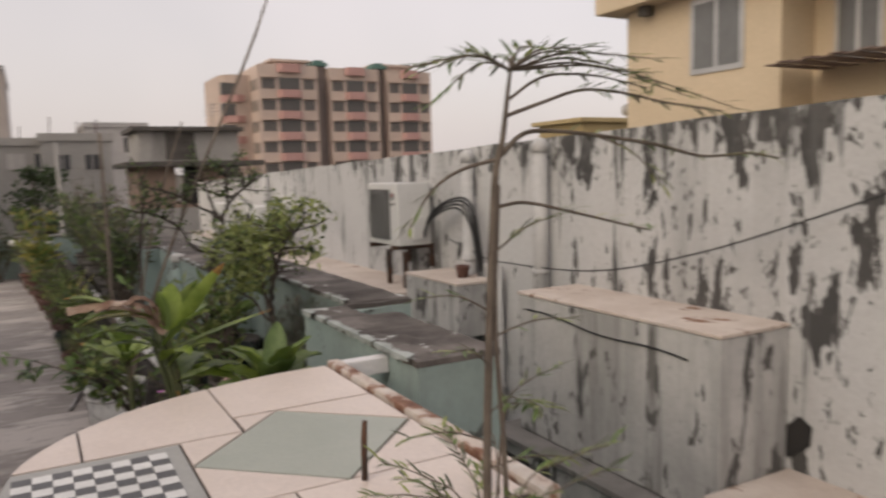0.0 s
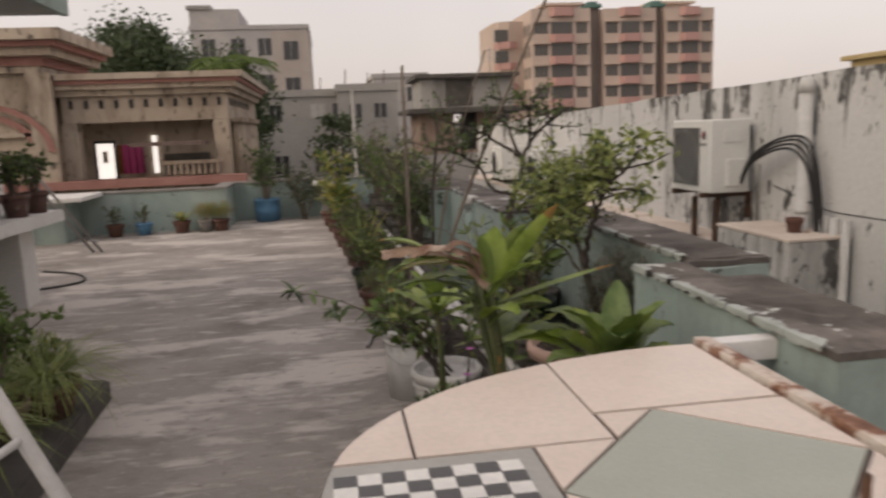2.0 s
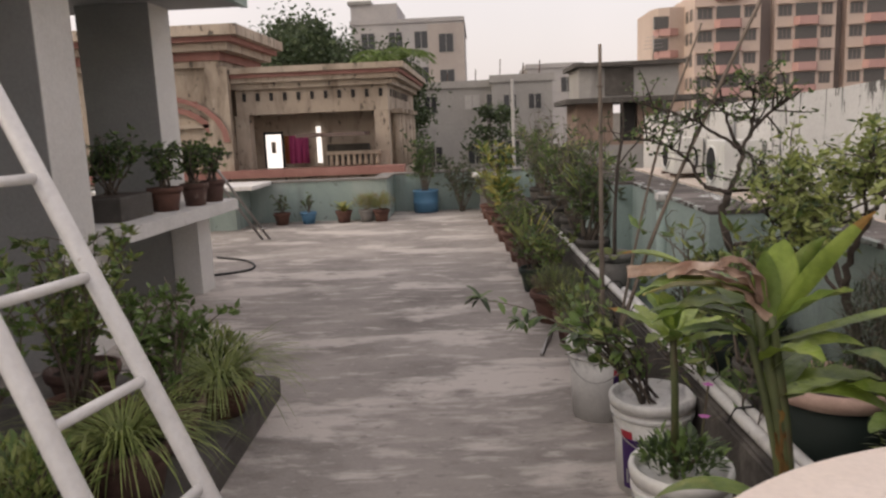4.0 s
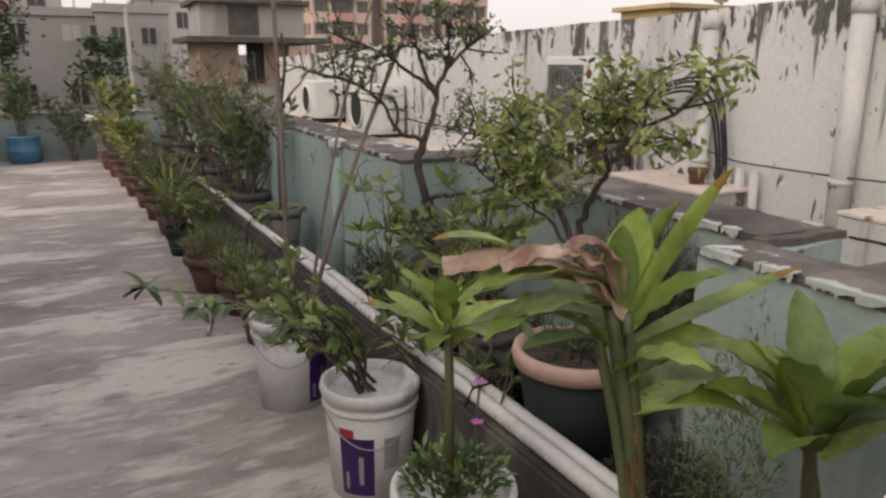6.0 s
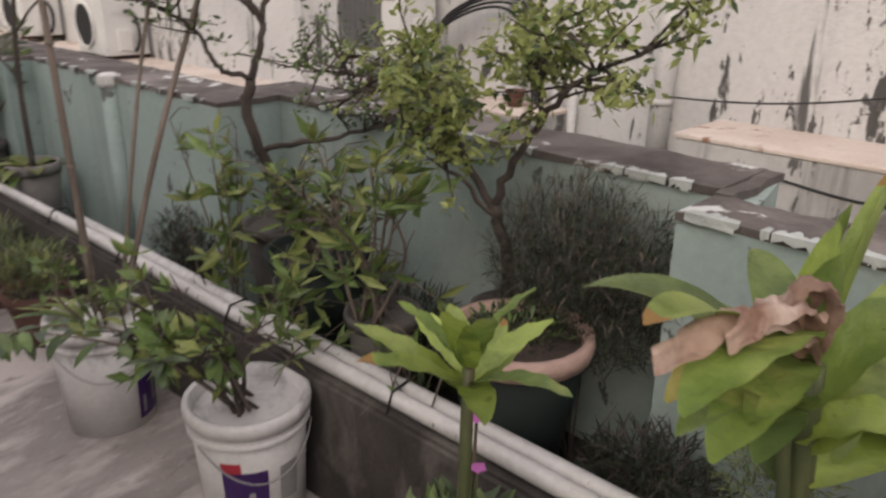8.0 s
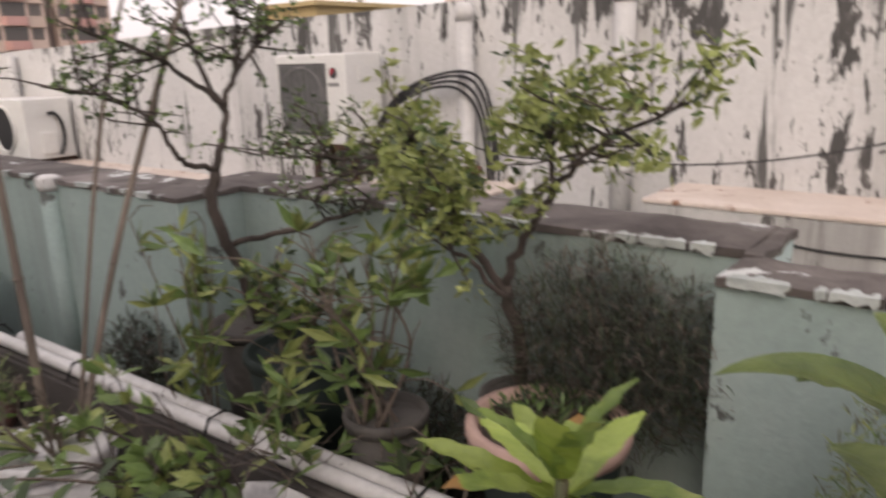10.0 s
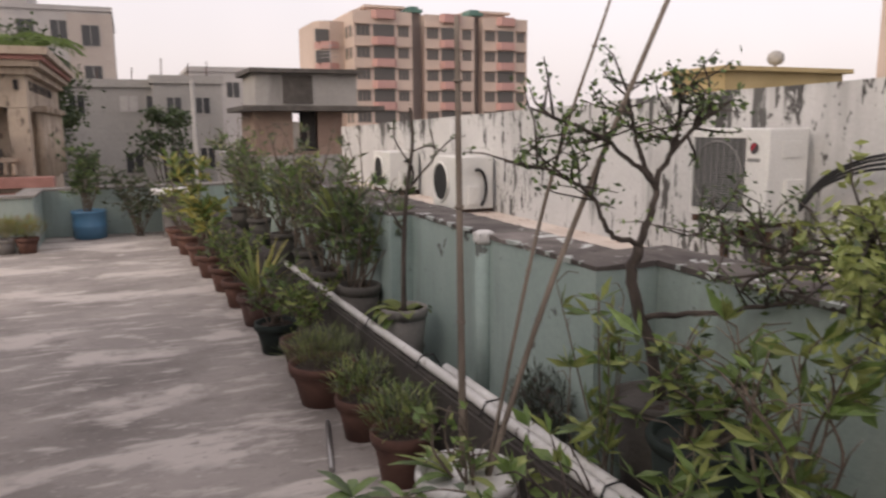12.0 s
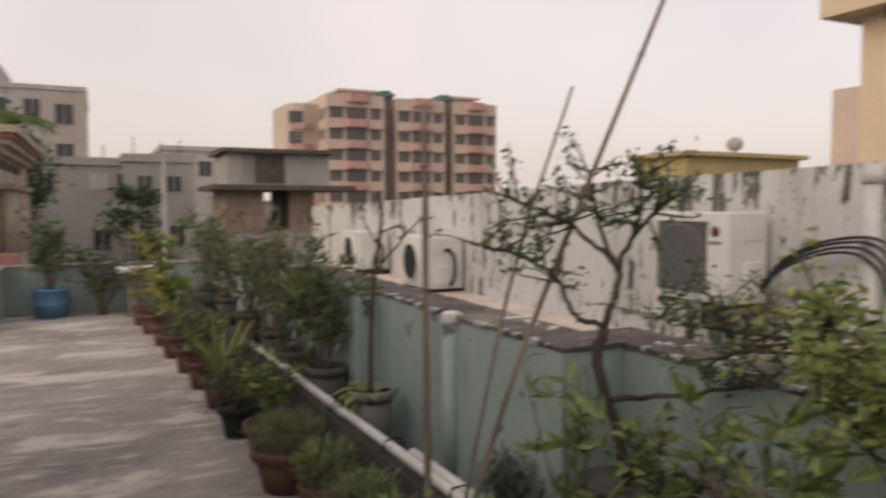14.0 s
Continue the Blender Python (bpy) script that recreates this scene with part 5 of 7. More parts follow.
# spears leaning away from the withered side
broad_leaf(gp, O(0.02, 0, 0.0), (-0.02, -0.05, 1.0), 0.16, 0.055, "ginger", 0.1, up=(0.7, 0.8, 0.2), fold=0.6)
broad_leaf(gp, O(0.03, 0, 0.0), (0.16, 0.05, 1.0), 0.18, 0.088, "ginger_lime", 0.1, up=(0.25, 0.95, 0.1), fold=0.3)
broad_leaf(gp, O(0.035, 0.01, 0.0), (0.45, 0.05, 0.90), 0.21, 0.06, "ginger", 0.25, up=(-0.3, 1, 0.2), fold=0.6, wave=0.04)
broad_leaf(gp, O(0.04, 0.0, 0.0), (0.72, 0.0, 0.80), 0.29, 0.064, "ginger_lime", -0.12, up=(-0.5, 1, 0.3), tip="rust_leaf", fold=0.6)
broad_leaf(gp, O(0.04, 0.01, -0.03), (0.95, -0.10, 0.28), 0.34, 0.045, "ginger_lime", 0.0, tip="rust_leaf")
broad_leaf(gp, O(0.04, 0.02, -0.01), (0.60, 0.45, 0.75), 0.22, 0.06, "ginger", 0.6)
# broad leaves on the table side
for way, z, ln, wd, m, dr in (((0.55, -0.25, 0.85), -0.02, 0.19, 0.07, "ginger", 0.6), ((0.35, -0.70, 0.75), -0.06, 0.15, 0.07, "ginger_lime", 0.8)):
    broad_leaf(gp, O(0.02, -0.005, z), way, ln, wd, m, dr, wave=0.05, fold=0.35)
# lower leaves
broad_leaf(gp, O(0.035, -0.01, -0.08), (0.60, -0.20, 0.80), 0.18, 0.095, "ginger_lime", 0.9)
broad_leaf(gp, O(0.045, -0.01, -0.13), (0.85, -0.30, 0.35), 0.22, 0.095, "ginger_lime", 0.7)
broad_leaf(gp, O(0.05, 0.0, -0.15), (0.90, 0.05, 0.60), 0.22, 0.09, "ginger_lime", 0.6, wave=0.04)
broad_leaf(gp, O(0.05, 0.01, -0.14), (0.50, 0.60, 0.70), 0.22, 0.085, "ginger", 0.8)
broad_leaf(gp, O(0.06, 0.0, -0.38), (-0.80, 0.35, 0.50), 0.26, 0.065, "ginger", 0.9)
broad_leaf(gp, O(0.065, -0.01, -0.40), (0.60, 0.20, 0.50), 0.16, 0.05, "leaf_dark", 0.9)
broad_leaf(gp, O(0.065, -0.03, -0.42), (-0.20, -0.10, 0.90), 0.13, 0.05, "leaf", 0.9)
bm = bmesh.new()
crumpled(bm, [O(0.05, -0.01, -0.10), O(0.07, -0.02, -0.25), O(0.085, -0.03, -0.45)], 0.03, rng, 0.4, 14, 4)
crumpled(bm, [O(0.05, -0.02, -0.20), O(0.065, -0.03, -0.34), O(0.06, -0.045, -0.52)], 0.026, rng, 0.4, 14, 4)
part("sheath", bm, "rust_leaf", gp, "dry brown leaf sheath on the stalk")

# lush clump of broad leaves behind the table
pot("plastic_pot", (1.19, 1.83, 0.395), 0.085, 0.052, 0.17, "terracotta_dark", "dark brown flower pot standing on the kerb")
lp = plant("broad_leaf_clump", (1.19, 1.83, 0.54), "lush clump of glossy bright green broad leaves", "plant")
rng = random.Random(21)
heart = Vector((1.16, 1.84, 0.79))
for i, foot in enumerate(((1.19, 1.83, 0.53), (1.175, 1.845, 0.53), (1.205, 1.82, 0.53))):
    bm = bmesh.new()
    line = curve_points([foot, (1.18, 1.83 + 0.01 * i, 0.66), heart + Vector((0.02 * i - 0.02, 0.01 * i, 0.03))], 5)
    tube(bm, line, 0.009, 7)
    part("stalk", bm, "green_stem", lp)
for i in range(17):
    a = 2 * math.pi * i * 0.382 + rng.uniform(-0.2, 0.2)
    rise = rng.uniform(2.2, 3.6) if i < 6 else rng.uniform(0.9, 1.7)
    broad_leaf(lp, heart + Vector((0.02 * math.cos(a), 0.02 * math.sin(a), rng.uniform(-0.03, 0.05))), (math.cos(a), math.sin(a), rise), rng.uniform(0.17, 0.225), rng.uniform(0.075, 0.10), ("ginger", "ginger_lime", "ginger", "leaf")[i % 4], rng.uniform(0.45, 0.9), wave=0.04, fold=0.4)
fuzz("fern", (1.24, 2.06, 0.66), 0.09, 0.10, 0.24, 1100, 0.028, ["leaf", "leaf_bright", "leaf_grey"], "feathery green fern leaning on the mint wall", 8, 0.0045, "fern", floor_z=BED, wild=0.8)

# small plant with a rosette, in a white bucket with pink flowers
paint_bucket((0.82, 2.40, 0.0), 0.50, 0.125, "tall white plastic bucket full of trailing green herbs")
fuzz("ground_herb", (0.82, 2.40, 0.52), 0.11, 0.11, 0.05, 420, 0.035, ["leaf", "leaf_dark", "leaf"], "low trailing green herbs filling a white bucket", 9, 0.014, "herb", floor_z=0.475)
sp = plant("rosette_plant", (0.80, 2.38, 0.47), "young ginger plant with a rosette of pointed leaves", "plant")
bm = bmesh.new()
tube(bm, [(0.80, 2.38, 0.46), (0.795, 2.37, 0.7), (0.785, 2.36, 0.88)], [0.011, 0.010, 0.009], 8)
part("stalk", bm, "green_stem", sp)
for i in range(13):
    a = 2 * math.pi * i / 13 * 2 + rng.uniform(-0.2, 0.2)
    broad_leaf(sp, (0.785, 2.36, 0.83 + 0.004 * i), (math.cos(a), math.sin(a), rng.uniform(0.35, 0.9) if i < 9 else rng.uniform(1.4, 2.6)), rng.uniform(0.14, 0.20), rng.uniform(0.040, 0.056), rng.choice(("ginger", "ginger_lime", "ginger", "ginger_lime")), rng.uniform(0.15, 0.6), tip="rust_leaf" if i in (3, 7) else None, wave=0.05)
fl = plant("vinca_flower", (0.90, 2.42, 0.49), "small pink periwinkle flowers on thin stems", "flower")
for (x, y, z) in ((0.90, 2.44, 0.70), (0.885, 2.42, 0.62)):
    bm = bmesh.new()
    tube(bm, [(0.87, 2.42, 0.48), (x, y, z)], 0.003, 5)
    part("stem", bm, "green_stem", fl)
    bm = bmesh.new()
    for k in range(5):
        a = k * 2 * math.pi / 5
        leaf(bm, (x, y, z), (math.cos(a), math.sin(a), 0.3), 0.017, 0.016, 0.3, 0.0, 2)
    part("blossom", bm, "pink_flower", fl, "pink five-petalled blossom")

# clay-rimmed green pot on the bed
pot("pan_pot", (1.345, 2.70, BED), 0.165, 0.095, 0.455, "green_plastic", "dark green pot with a wide pale pink clay rim", 0.035, soil=0.02, rim_m="pink_clay")
fuzz("moss_herb", (1.345, 2.70, 0.615), 0.12, 0.12, 0.04, 260, 0.03, ["leaf_dark", "leaf"], "low dark moss and herbs in the wide pot", 10, 0.008, "herb", floor_z=0.595)

# paint buckets in the row
paint_bucket((0.94, 3.25, 0.0), print_at=-2.25)
shrub("rose_bush", (0.94, 3.25, 0.32), 0.42, 0.32, 8, 0.064, 0.026, 230, ["leaf", "leaf", "leaf_bright"], "leafy green rose bush in a paint bucket", 31, "bark", lean=(-0.20, 0.0), stem_r=0.006, tuft=4)
reach = plant("rose_shoot", (0.92, 3.25, 0.33), "long arching rose shoots with tufts of pointed leaves", "shrub")
wood, green, rng = bmesh.new(), bmesh.new(), random.Random(36)
for pts in (((0.92, 3.25, 0.33), (0.72, 3.26, 0.56), (0.50, 3.26, 0.70), (0.30, 3.25, 0.76)), ((0.91, 3.27, 0.33), (0.74, 3.36, 0.56), (0.58, 3.45, 0.62), (0.46, 3.50, 0.60)), ((0.93, 3.22, 0.33), (0.80, 3.12, 0.58), (0.64, 3.05, 0.66))):
    line = curve_points(pts, 6)
    tube(wood, line, [0.005 - 0.0002 * k for k in range(len(line))], 5)
    for k in range(26):
        p = line[-1] if k < 11 else rng.choice(line[6:])
        leaf(green, p, (rng.uniform(-1, 0.4), rng.uniform(-1, 1), rng.uniform(-0.35, 0.45)), rng.uniform(0.05, 0.085), rng.uniform(0.02, 0.028), 0.5, 0.3, 4, rng.randrange(2))
part("stem", wood, "twig", reach)
part("foliage", green, ["leaf", "leaf_dark"], reach)
paint_bucket((0.86, 3.98, 0.0), label="white paint bucket holding two bamboo stakes", print_at=-0.9)
shrub("rose_bush", (0.84, 3.96, 0.32), 0.26, 0.20, 5, 0.05, 0.022, 70, ["leaf", "leaf_bright", "leaf"], "sparse low bush in a paint bucket", 32, "twig", lean=(-0.05, 0.0), stem_r=0.005)
blades("pandan", (0.85, 4.02, 0.33), 0.22, 0.2, 12, 0.03, ["leaf", "leaf_bright"], "short green blades in a white bucket", 33)
for pts, r in ((((0.885, 4.06, 0.30), (0.885, 4.08, 1.0), (0.885, 4.10, 1.75)), 0.013), (((0.92, 3.98, 0.30), (1.17, 3.94, 1.05), (1.66, 3.90, 2.15), (1.80, 3.89, 2.50)), 0.010), (((0.93, 4.0, 0.30), (1.10, 3.94, 1.2), (1.29, 3.90, 1.80)), 0.007)):
    bm = bmesh.new()
    line = curve_points(pts, 8)
    tube(bm, line, [r * (1.05 - 0.45 * i / len(line)) for i in range(len(line))], 7)
    for i in range(2, len(line), 4):
        tube(bm, [line[i] - Vector((0, 0, 0.004)), line[i] + Vector((0, 0, 0.004))], r * 1.15, 7)
    tagged(part("bamboo_stake", bm, "bamboo"), "thin grey-brown bamboo stake stuck in a bucket", "stake", "bamboo stakes")

# potted shrubs on the bed
pot("green_pot", (1.36, 3.50, BED), 0.15, 0.11, 0.435, "green_plastic", "dark green plastic pot on the raised bed")
shrub("leafy_shrub", (1.34, 3.50, 0.56), 0.28, 0.26, 7, 0.05, 0.022, 420, ["leaf", "leaf_dark", "leaf_bright"], "bushy green shrub in a dark green pot", 34)
pot("cement_pot", (1.31, 3.14, BED), 0.10, 0.07, 0.365, "dark_cement", "small damp dark cement pot on the raised bed")
shrub("long_leaved_shrub", (1.27, 3.14, 0.50), 0.50, 0.30, 8, 0.095, 0.026, 190, ["leaf", "leaf_bright", "leaf"], "shrub with long pointed green leaves on thin stems", 35, "twig", lean=(-0.08, 0.0), tuft=4, stem_r=0.005)
shrub("long_leaved_shrub", (1.24, 3.80, BED), 0.80, 0.20, 6, 0.085, 0.025, 160, ["leaf", "leaf_bright"], "slender shrub with drooping pointed leaves", 36, "twig", tuft=4, stem_r=0.004)

shrub("long_leaved_shrub", (1.24, 3.40, BED), 0.56, 0.34, 8, 0.085, 0.024, 170, ["leaf", "leaf_bright", "leaf"], "low spreading shrub with pointed leaves on the bed", 37, "twig", lean=(-0.10, -0.05), tuft=5, stem_r=0.004)
shrub("long_leaved_shrub", (1.26, 2.98, BED), 0.46, 0.26, 7, 0.08, 0.024, 130, ["leaf", "leaf_dark"], "low spreading shrub with pointed leaves on the bed", 38, "twig", tuft=5, stem_r=0.004)

# gnarled little tree with a kinked trunk
pot("cement_pot", (1.50, 3.88, BED), 0.14, 0.10, 0.395, "dark_cement", "damp dark cement pot beside the mint wall")
kt = plant("gnarled_tree", (1.49, 3.88, 0.54), "gnarled dark little tree with small round leaves", "tree")
wood, green = bmesh.new(), bmesh.new()
rng = random.Random(5)
tips = []


def limb(pts, r0, r1, sides=7, twigs=6, reach=0.12):
    line = curve_points(pts, 5)
    line = [p + Vector((rng.uniform(-1, 1), rng.uniform(-1, 1), rng.uniform(-1, 1))) * 0.006 for p in line]
    tube(wood, line, [0.78 * (r0 + (r1 - r0) * i / (len(line) - 1)) for i in range(len(line))], sides)
    for _ in range(int(twigs * 1.4)):
        i = rng.randrange(len(line) // 2, len(line))
        p = line[i]
        d = Vector((rng.uniform(-1, 1), rng.uniform(-1, 1), rng.uniform(-0.3, 1))).normalized()
        q = p + d * reach * rng.uniform(0.5, 1.2)
        q2 = q + (d + Vector((rng.uniform(-1, 1), rng.uniform(-1, 1), rng.uniform(-0.5, 0.8)))).normalized() * reach * 0.5
        tube(wood, [p, q, q2], [r1 * 0.9, r1 * 0.6, r1 * 0.35], 4)
        tips.extend((p.lerp(q, 0.6), q, q.lerp(q2, 0.5), q2))


limb([(1.49, 3.88, 0.54), (1.44, 3.89, 0.75), (1.37, 3.90, 0.94), (1.40, 3.90, 1.05)], 0.026, 0.022, 8, 0)
limb([(1.40, 3.90, 1.04), (1.44, 3.90, 1.16), (1.47, 3.90, 1.28), (1.55, 3.88, 1.40), (1.68, 3.86, 1.49)], 0.018, 0.006, twigs=12)
limb([(1.46, 3.90, 1.22), (1.41, 3.92, 1.34), (1.38, 3.93, 1.44), (1.36, 3.93, 1.55)], 0.012, 0.005, twigs=12)
limb([(1.40, 3.90, 1.06), (1.30, 3.90, 1.09), (1.26, 3.90, 1.14), (1.22, 3.9, 1.22), (1.10, 3.92, 1.29), (0.95, 3.95, 1.33)], 0.012, 0.005, twigs=14)
limb([(1.45, 3.90, 1.25), (1.33, 3.88, 1.33), (1.20, 3.86, 1.40), (1.02, 3.86, 1.46)], 0.011, 0.005, twigs=14)
limb([(1.48, 3.90, 1.30), (1.48, 3.84, 1.42), (1.47, 3.82, 1.55)], 0.009, 0.004, twigs=12)
limb([(1.42, 3.90, 0.82), (1.52, 3.75, 0.86), (1.62, 3.55, 0.92), (1.66, 3.40, 1.02)], 0.014, 0.005, twigs=10)
for _ in range(1100):
    p = rng.choice(tips)
    small_leaf(green, p + Vector((rng.uniform(-1, 1), rng.uniform(-1, 1), rng.uniform(-1, 1))) * 0.02, (rng.uniform(-1, 1), rng.uniform(-1, 1), rng.uniform(-0.3, 1)), rng.uniform(0.014, 0.03), rng.uniform(0.010, 0.018), rng.randrange(2), rng)
part("trunk", wood, "bark", kt)
part("foliage", green, ["leaf_dark", "leaf"], kt)
kt.location.x = 1.512

# spreading bright green tree
pot("cement_pot", (1.53, 2.88, BED), 0.10, 0.07, 0.395, "dark_cement", "damp dark cement pot beside the mint wall")
gt = plant("spreading_tree", (1.46, 2.86, 0.54), "small spreading tree with drooping bright green leaves", "tree")
wood, green = bmesh.new(), bmesh.new()
rng = random.Random(6)
tips = []
limb([(1.53, 2.88, 0.52), (1.48, 2.86, 0.72), (1.45, 2.88, 0.86)], 0.022, 0.018, 8, 0)
limb([(1.45, 2.88, 0.84), (1.45, 3.0, 0.98), (1.44, 3.12, 1.10), (1.42, 3.3, 1.10), (1.41, 3.45, 1.03)], 0.014, 0.006, twigs=12, reach=0.13)
limb([(1.44, 3.05, 1.03), (1.42, 3.22, 1.13), (1.42, 3.45, 1.12), (1.42, 3.68, 1.12)], 0.010, 0.004, twigs=14, reach=0.13)
limb([(1.45, 2.88, 0.86), (1.44, 2.80, 1.0), (1.45, 2.73, 1.11), (1.45, 2.65, 1.19), (1.46, 2.5, 1.26)], 0.015, 0.005, twigs=14, reach=0.12)
limb([(1.45, 2.75, 1.08), (1.43, 2.75, 1.18), (1.44, 2.73, 1.29)], 0.009, 0.004, twigs=12, reach=0.13)
limb([(1.44, 3.0, 1.0), (1.40, 3.04, 1.10), (1.38, 3.08, 1.18)], 0.009, 0.004, twigs=14, reach=0.13)
limb([(1.45, 2.86, 0.82), (1.36, 2.95, 0.95), (1.28, 3.02, 1.05)], 0.009, 0.004, twigs=12, reach=0.12)
for _ in range(3300):
    p = rng.choice(tips)
    if (p.z < 0.95 and rng.random() < 0.4) or (p.y > 3.2 and rng.random() < 0.45):
        continue
    k = 0.6 if p.y > 3.2 else 0.9
    small_leaf(green, p + Vector((rng.uniform(-1, 1), rng.uniform(-1, 1), rng.uniform(-1, 1))) * 0.03, (rng.uniform(-1, 1), rng.uniform(-1, 1), rng.uniform(-1, 0.6)), k * rng.uniform(0.024, 0.050), k * rng.uniform(0.011, 0.020), 0 if p.y < 3.25 and rng.random() < 0.82 else 1 + rng.randrange(2), rng)
part("trunk", wood, "bark", gt)
part("foliage", green, ["leaf_bright", "leaf", "leaf_dark"], gt)
# half-dry bush, its leaves blackened to carry the shade by the wall
fuzz("dry_broom_bush", (1.52, 2.64, 0.72), 0.13, 0.29, 0.23, 6500, 0.06, ["leaf_shade", "bark", "leaf_shade", "leaf_dark", "twig"], "dense wispy half-dry bush against the mint wall, shade painted into its leaves", 41, 0.0032, floor_z=BED, wild=1.0)

# added blackish undergrowth standing in for the shade low in the bed
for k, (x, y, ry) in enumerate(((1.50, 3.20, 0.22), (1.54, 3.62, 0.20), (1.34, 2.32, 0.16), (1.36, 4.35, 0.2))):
    fuzz("shade_filler", (x, y, 0.34), 0.10, ry, 0.17, 1500, 0.06, ["leaf_shade", "bark", "leaf_shade"], "added blackish undergrowth standing in for shade in the sunken bed", 43 + k, 0.006, "fern", floor_z=BED, wild=0.9)

# row of clay pots along the walkway
rng = random.Random(77)
row = [(0.90, 4.70, 0.12, 0.22, "terracotta_dark", "grassy"), (0.88, 5.19, 0.12, 0.20, "terracotta_dark", "grassy"), (0.82, 5.70, 0.17, 0.22, "terracotta_dark", "wispy"), (0.83, 6.16, 0.14, 0.22, "terracotta", "shrub"),
       (0.75, 6.68, 0.13, 0.20, "green_plastic", "shrub"), (0.75, 7.42, 0.14, 0.22, "terracotta", "spiky"), (0.71, 8.05, 0.14, 0.22, "terracotta_dark", "shrub"), (0.68, 8.7, 0.15, 0.22, "terracotta_dark", "shrub"),
       (0.62, 9.4, 0.15, 0.22, "terracotta_dark", "yellow"), (0.58, 10.1, 0.15, 0.22, "terracotta_dark", "shrub"), (0.52, 10.9, 0.16, 0.22, "terracotta_dark", "yellow"), (0.46, 11.6, 0.16, 0.22, "terracotta_dark", "shrub")]
for i, (x, y, r, h, m, kind) in enumerate(row):
    pot("clay_pot", (x, y, 0), r, r * 0.7, h, m, {"terracotta": "terracotta flower pot in the row along the walkway", "terracotta_dark": "dark damp flower pot in the row along the walkway", "green_plastic": "dark green plastic pot in the row along the walkway"}[m], 0.035, "pots along the walkway")
    at = (x, y, h - 0.03)
    if kind == "grassy":
        fuzz("herb_tuft", (x, y, h + 0.07), 0.15, 0.15, 0.10, 560, 0.065, ["leaf", "leaf_grey", "leaf_bright"], "feathery green herb tuft in a clay pot", 50 + i, 0.007, "herb", floor_z=h - 0.03)
    elif kind == "wispy":
        fuzz("wispy_grass", (x, y, h + 0.05), 0.20, 0.20, 0.08, 900, 0.10, ["leaf_grey", "grass"], "wispy brownish grass spilling over a clay pot", 50 + i, 0.003, "grass", floor_z=h - 0.03)
    elif kind == "spiky":
        blades("spider_plant", at, 0.48, 0.3, 38, 0.026, ["leaf_bright", "leaf_yellow", "grass"], "spiky yellow-green spider plant in a pot", 50 + i, droop=0.5, upright=2.0)
    elif kind == "yellow":
        shrub("croton", at, 0.55 + 0.4 * (y > 10), 0.28, 7, 0.14, 0.042, 260, ["leaf_yellow", "leaf_bright", "leaf"], "croton with long yellow-mottled leaves", 50 + i, "twig", tuft=6, low=0.4)
    else:
        shrub("potted_shrub", at, rng.uniform(0.28, 0.38) + 0.03 * max(0, y - 5.5), 0.22 + 0.012 * y, 8, 0.06, 0.022, 400, [["leaf", "leaf_bright"], ["leaf", "leaf_grey"], ["leaf_grey", "leaf_bright"]][i % 3], "loose green shrub in a pot along the walkway", 50 + i, "twig")

# cement pots and taller shrubs on the raised bed
for i, (x, y, hh) in enumerate(((1.20, 5.50, 0.36), (1.15, 6.12, 0.36), (1.13, 6.75, 0.34), (1.18, 7.6, 0.34), (1.18, 8.6, 0.34), (1.15, 9.8, 0.34), (1.12, 11.0, 0.34))):
    pot("cement_pot", (x, y, BED), 0.115, 0.09, hh, "cement" if y < 6 else "dark_cement", "grey cement planter on the raised bed", 0.04, "cement planters")
blades("begonia", (1.20, 5.50, 0.48), 0.20, 0.18, 14, 0.07, ["leaf_bright", "leaf"], "broad yellowish leaves in a cement planter", 71, droop=1.0, upright=0.6)
th = plant("thin_tree", (1.20, 5.50, 0.48), "thin dark sapling with bare arching twigs", "tree")
wood, green, rng = bmesh.new(), bmesh.new(), random.Random(72)
tips = []
for pts, r in ((((1.20, 5.50, 0.47), (1.205, 5.5, 0.8), (1.225, 5.5, 1.1), (1.26, 5.5, 1.35), (1.25, 5.5, 1.52)), 0.013), (((1.228, 5.5, 1.1), (1.29, 5.48, 1.19), (1.36, 5.46, 1.28), (1.34, 5.46, 1.42)), 0.006), (((1.25, 5.5, 1.3), (1.34, 5.5, 1.33), (1.43, 5.5, 1.30)), 0.005),
               (((1.21, 5.5, 0.9), (1.13, 5.48, 1.02), (1.07, 5.46, 1.12)), 0.005), (((1.24, 5.5, 1.25), (1.17, 5.5, 1.36), (1.16, 5.5, 1.46)), 0.004), (((1.36, 5.46, 1.28), (1.44, 5.44, 1.36), (1.52, 5.43, 1.38)), 0.004)):
    line = curve_points(pts, 5)
    tube(wood, line, [r * (1.1 - 0.6 * k / len(line)) for k in range(len(line))], 6)
    tips += line[len(line) // 2:]
for _ in range(70):
    small_leaf(green, rng.choice(tips), (rng.uniform(-1, 1), rng.uniform(-1, 1), rng.uniform(-0.3, 1)), 0.028, 0.012, 0, rng)
part("trunk", wood, "bark", th)
part("foliage", green, "leaf_dark", th)
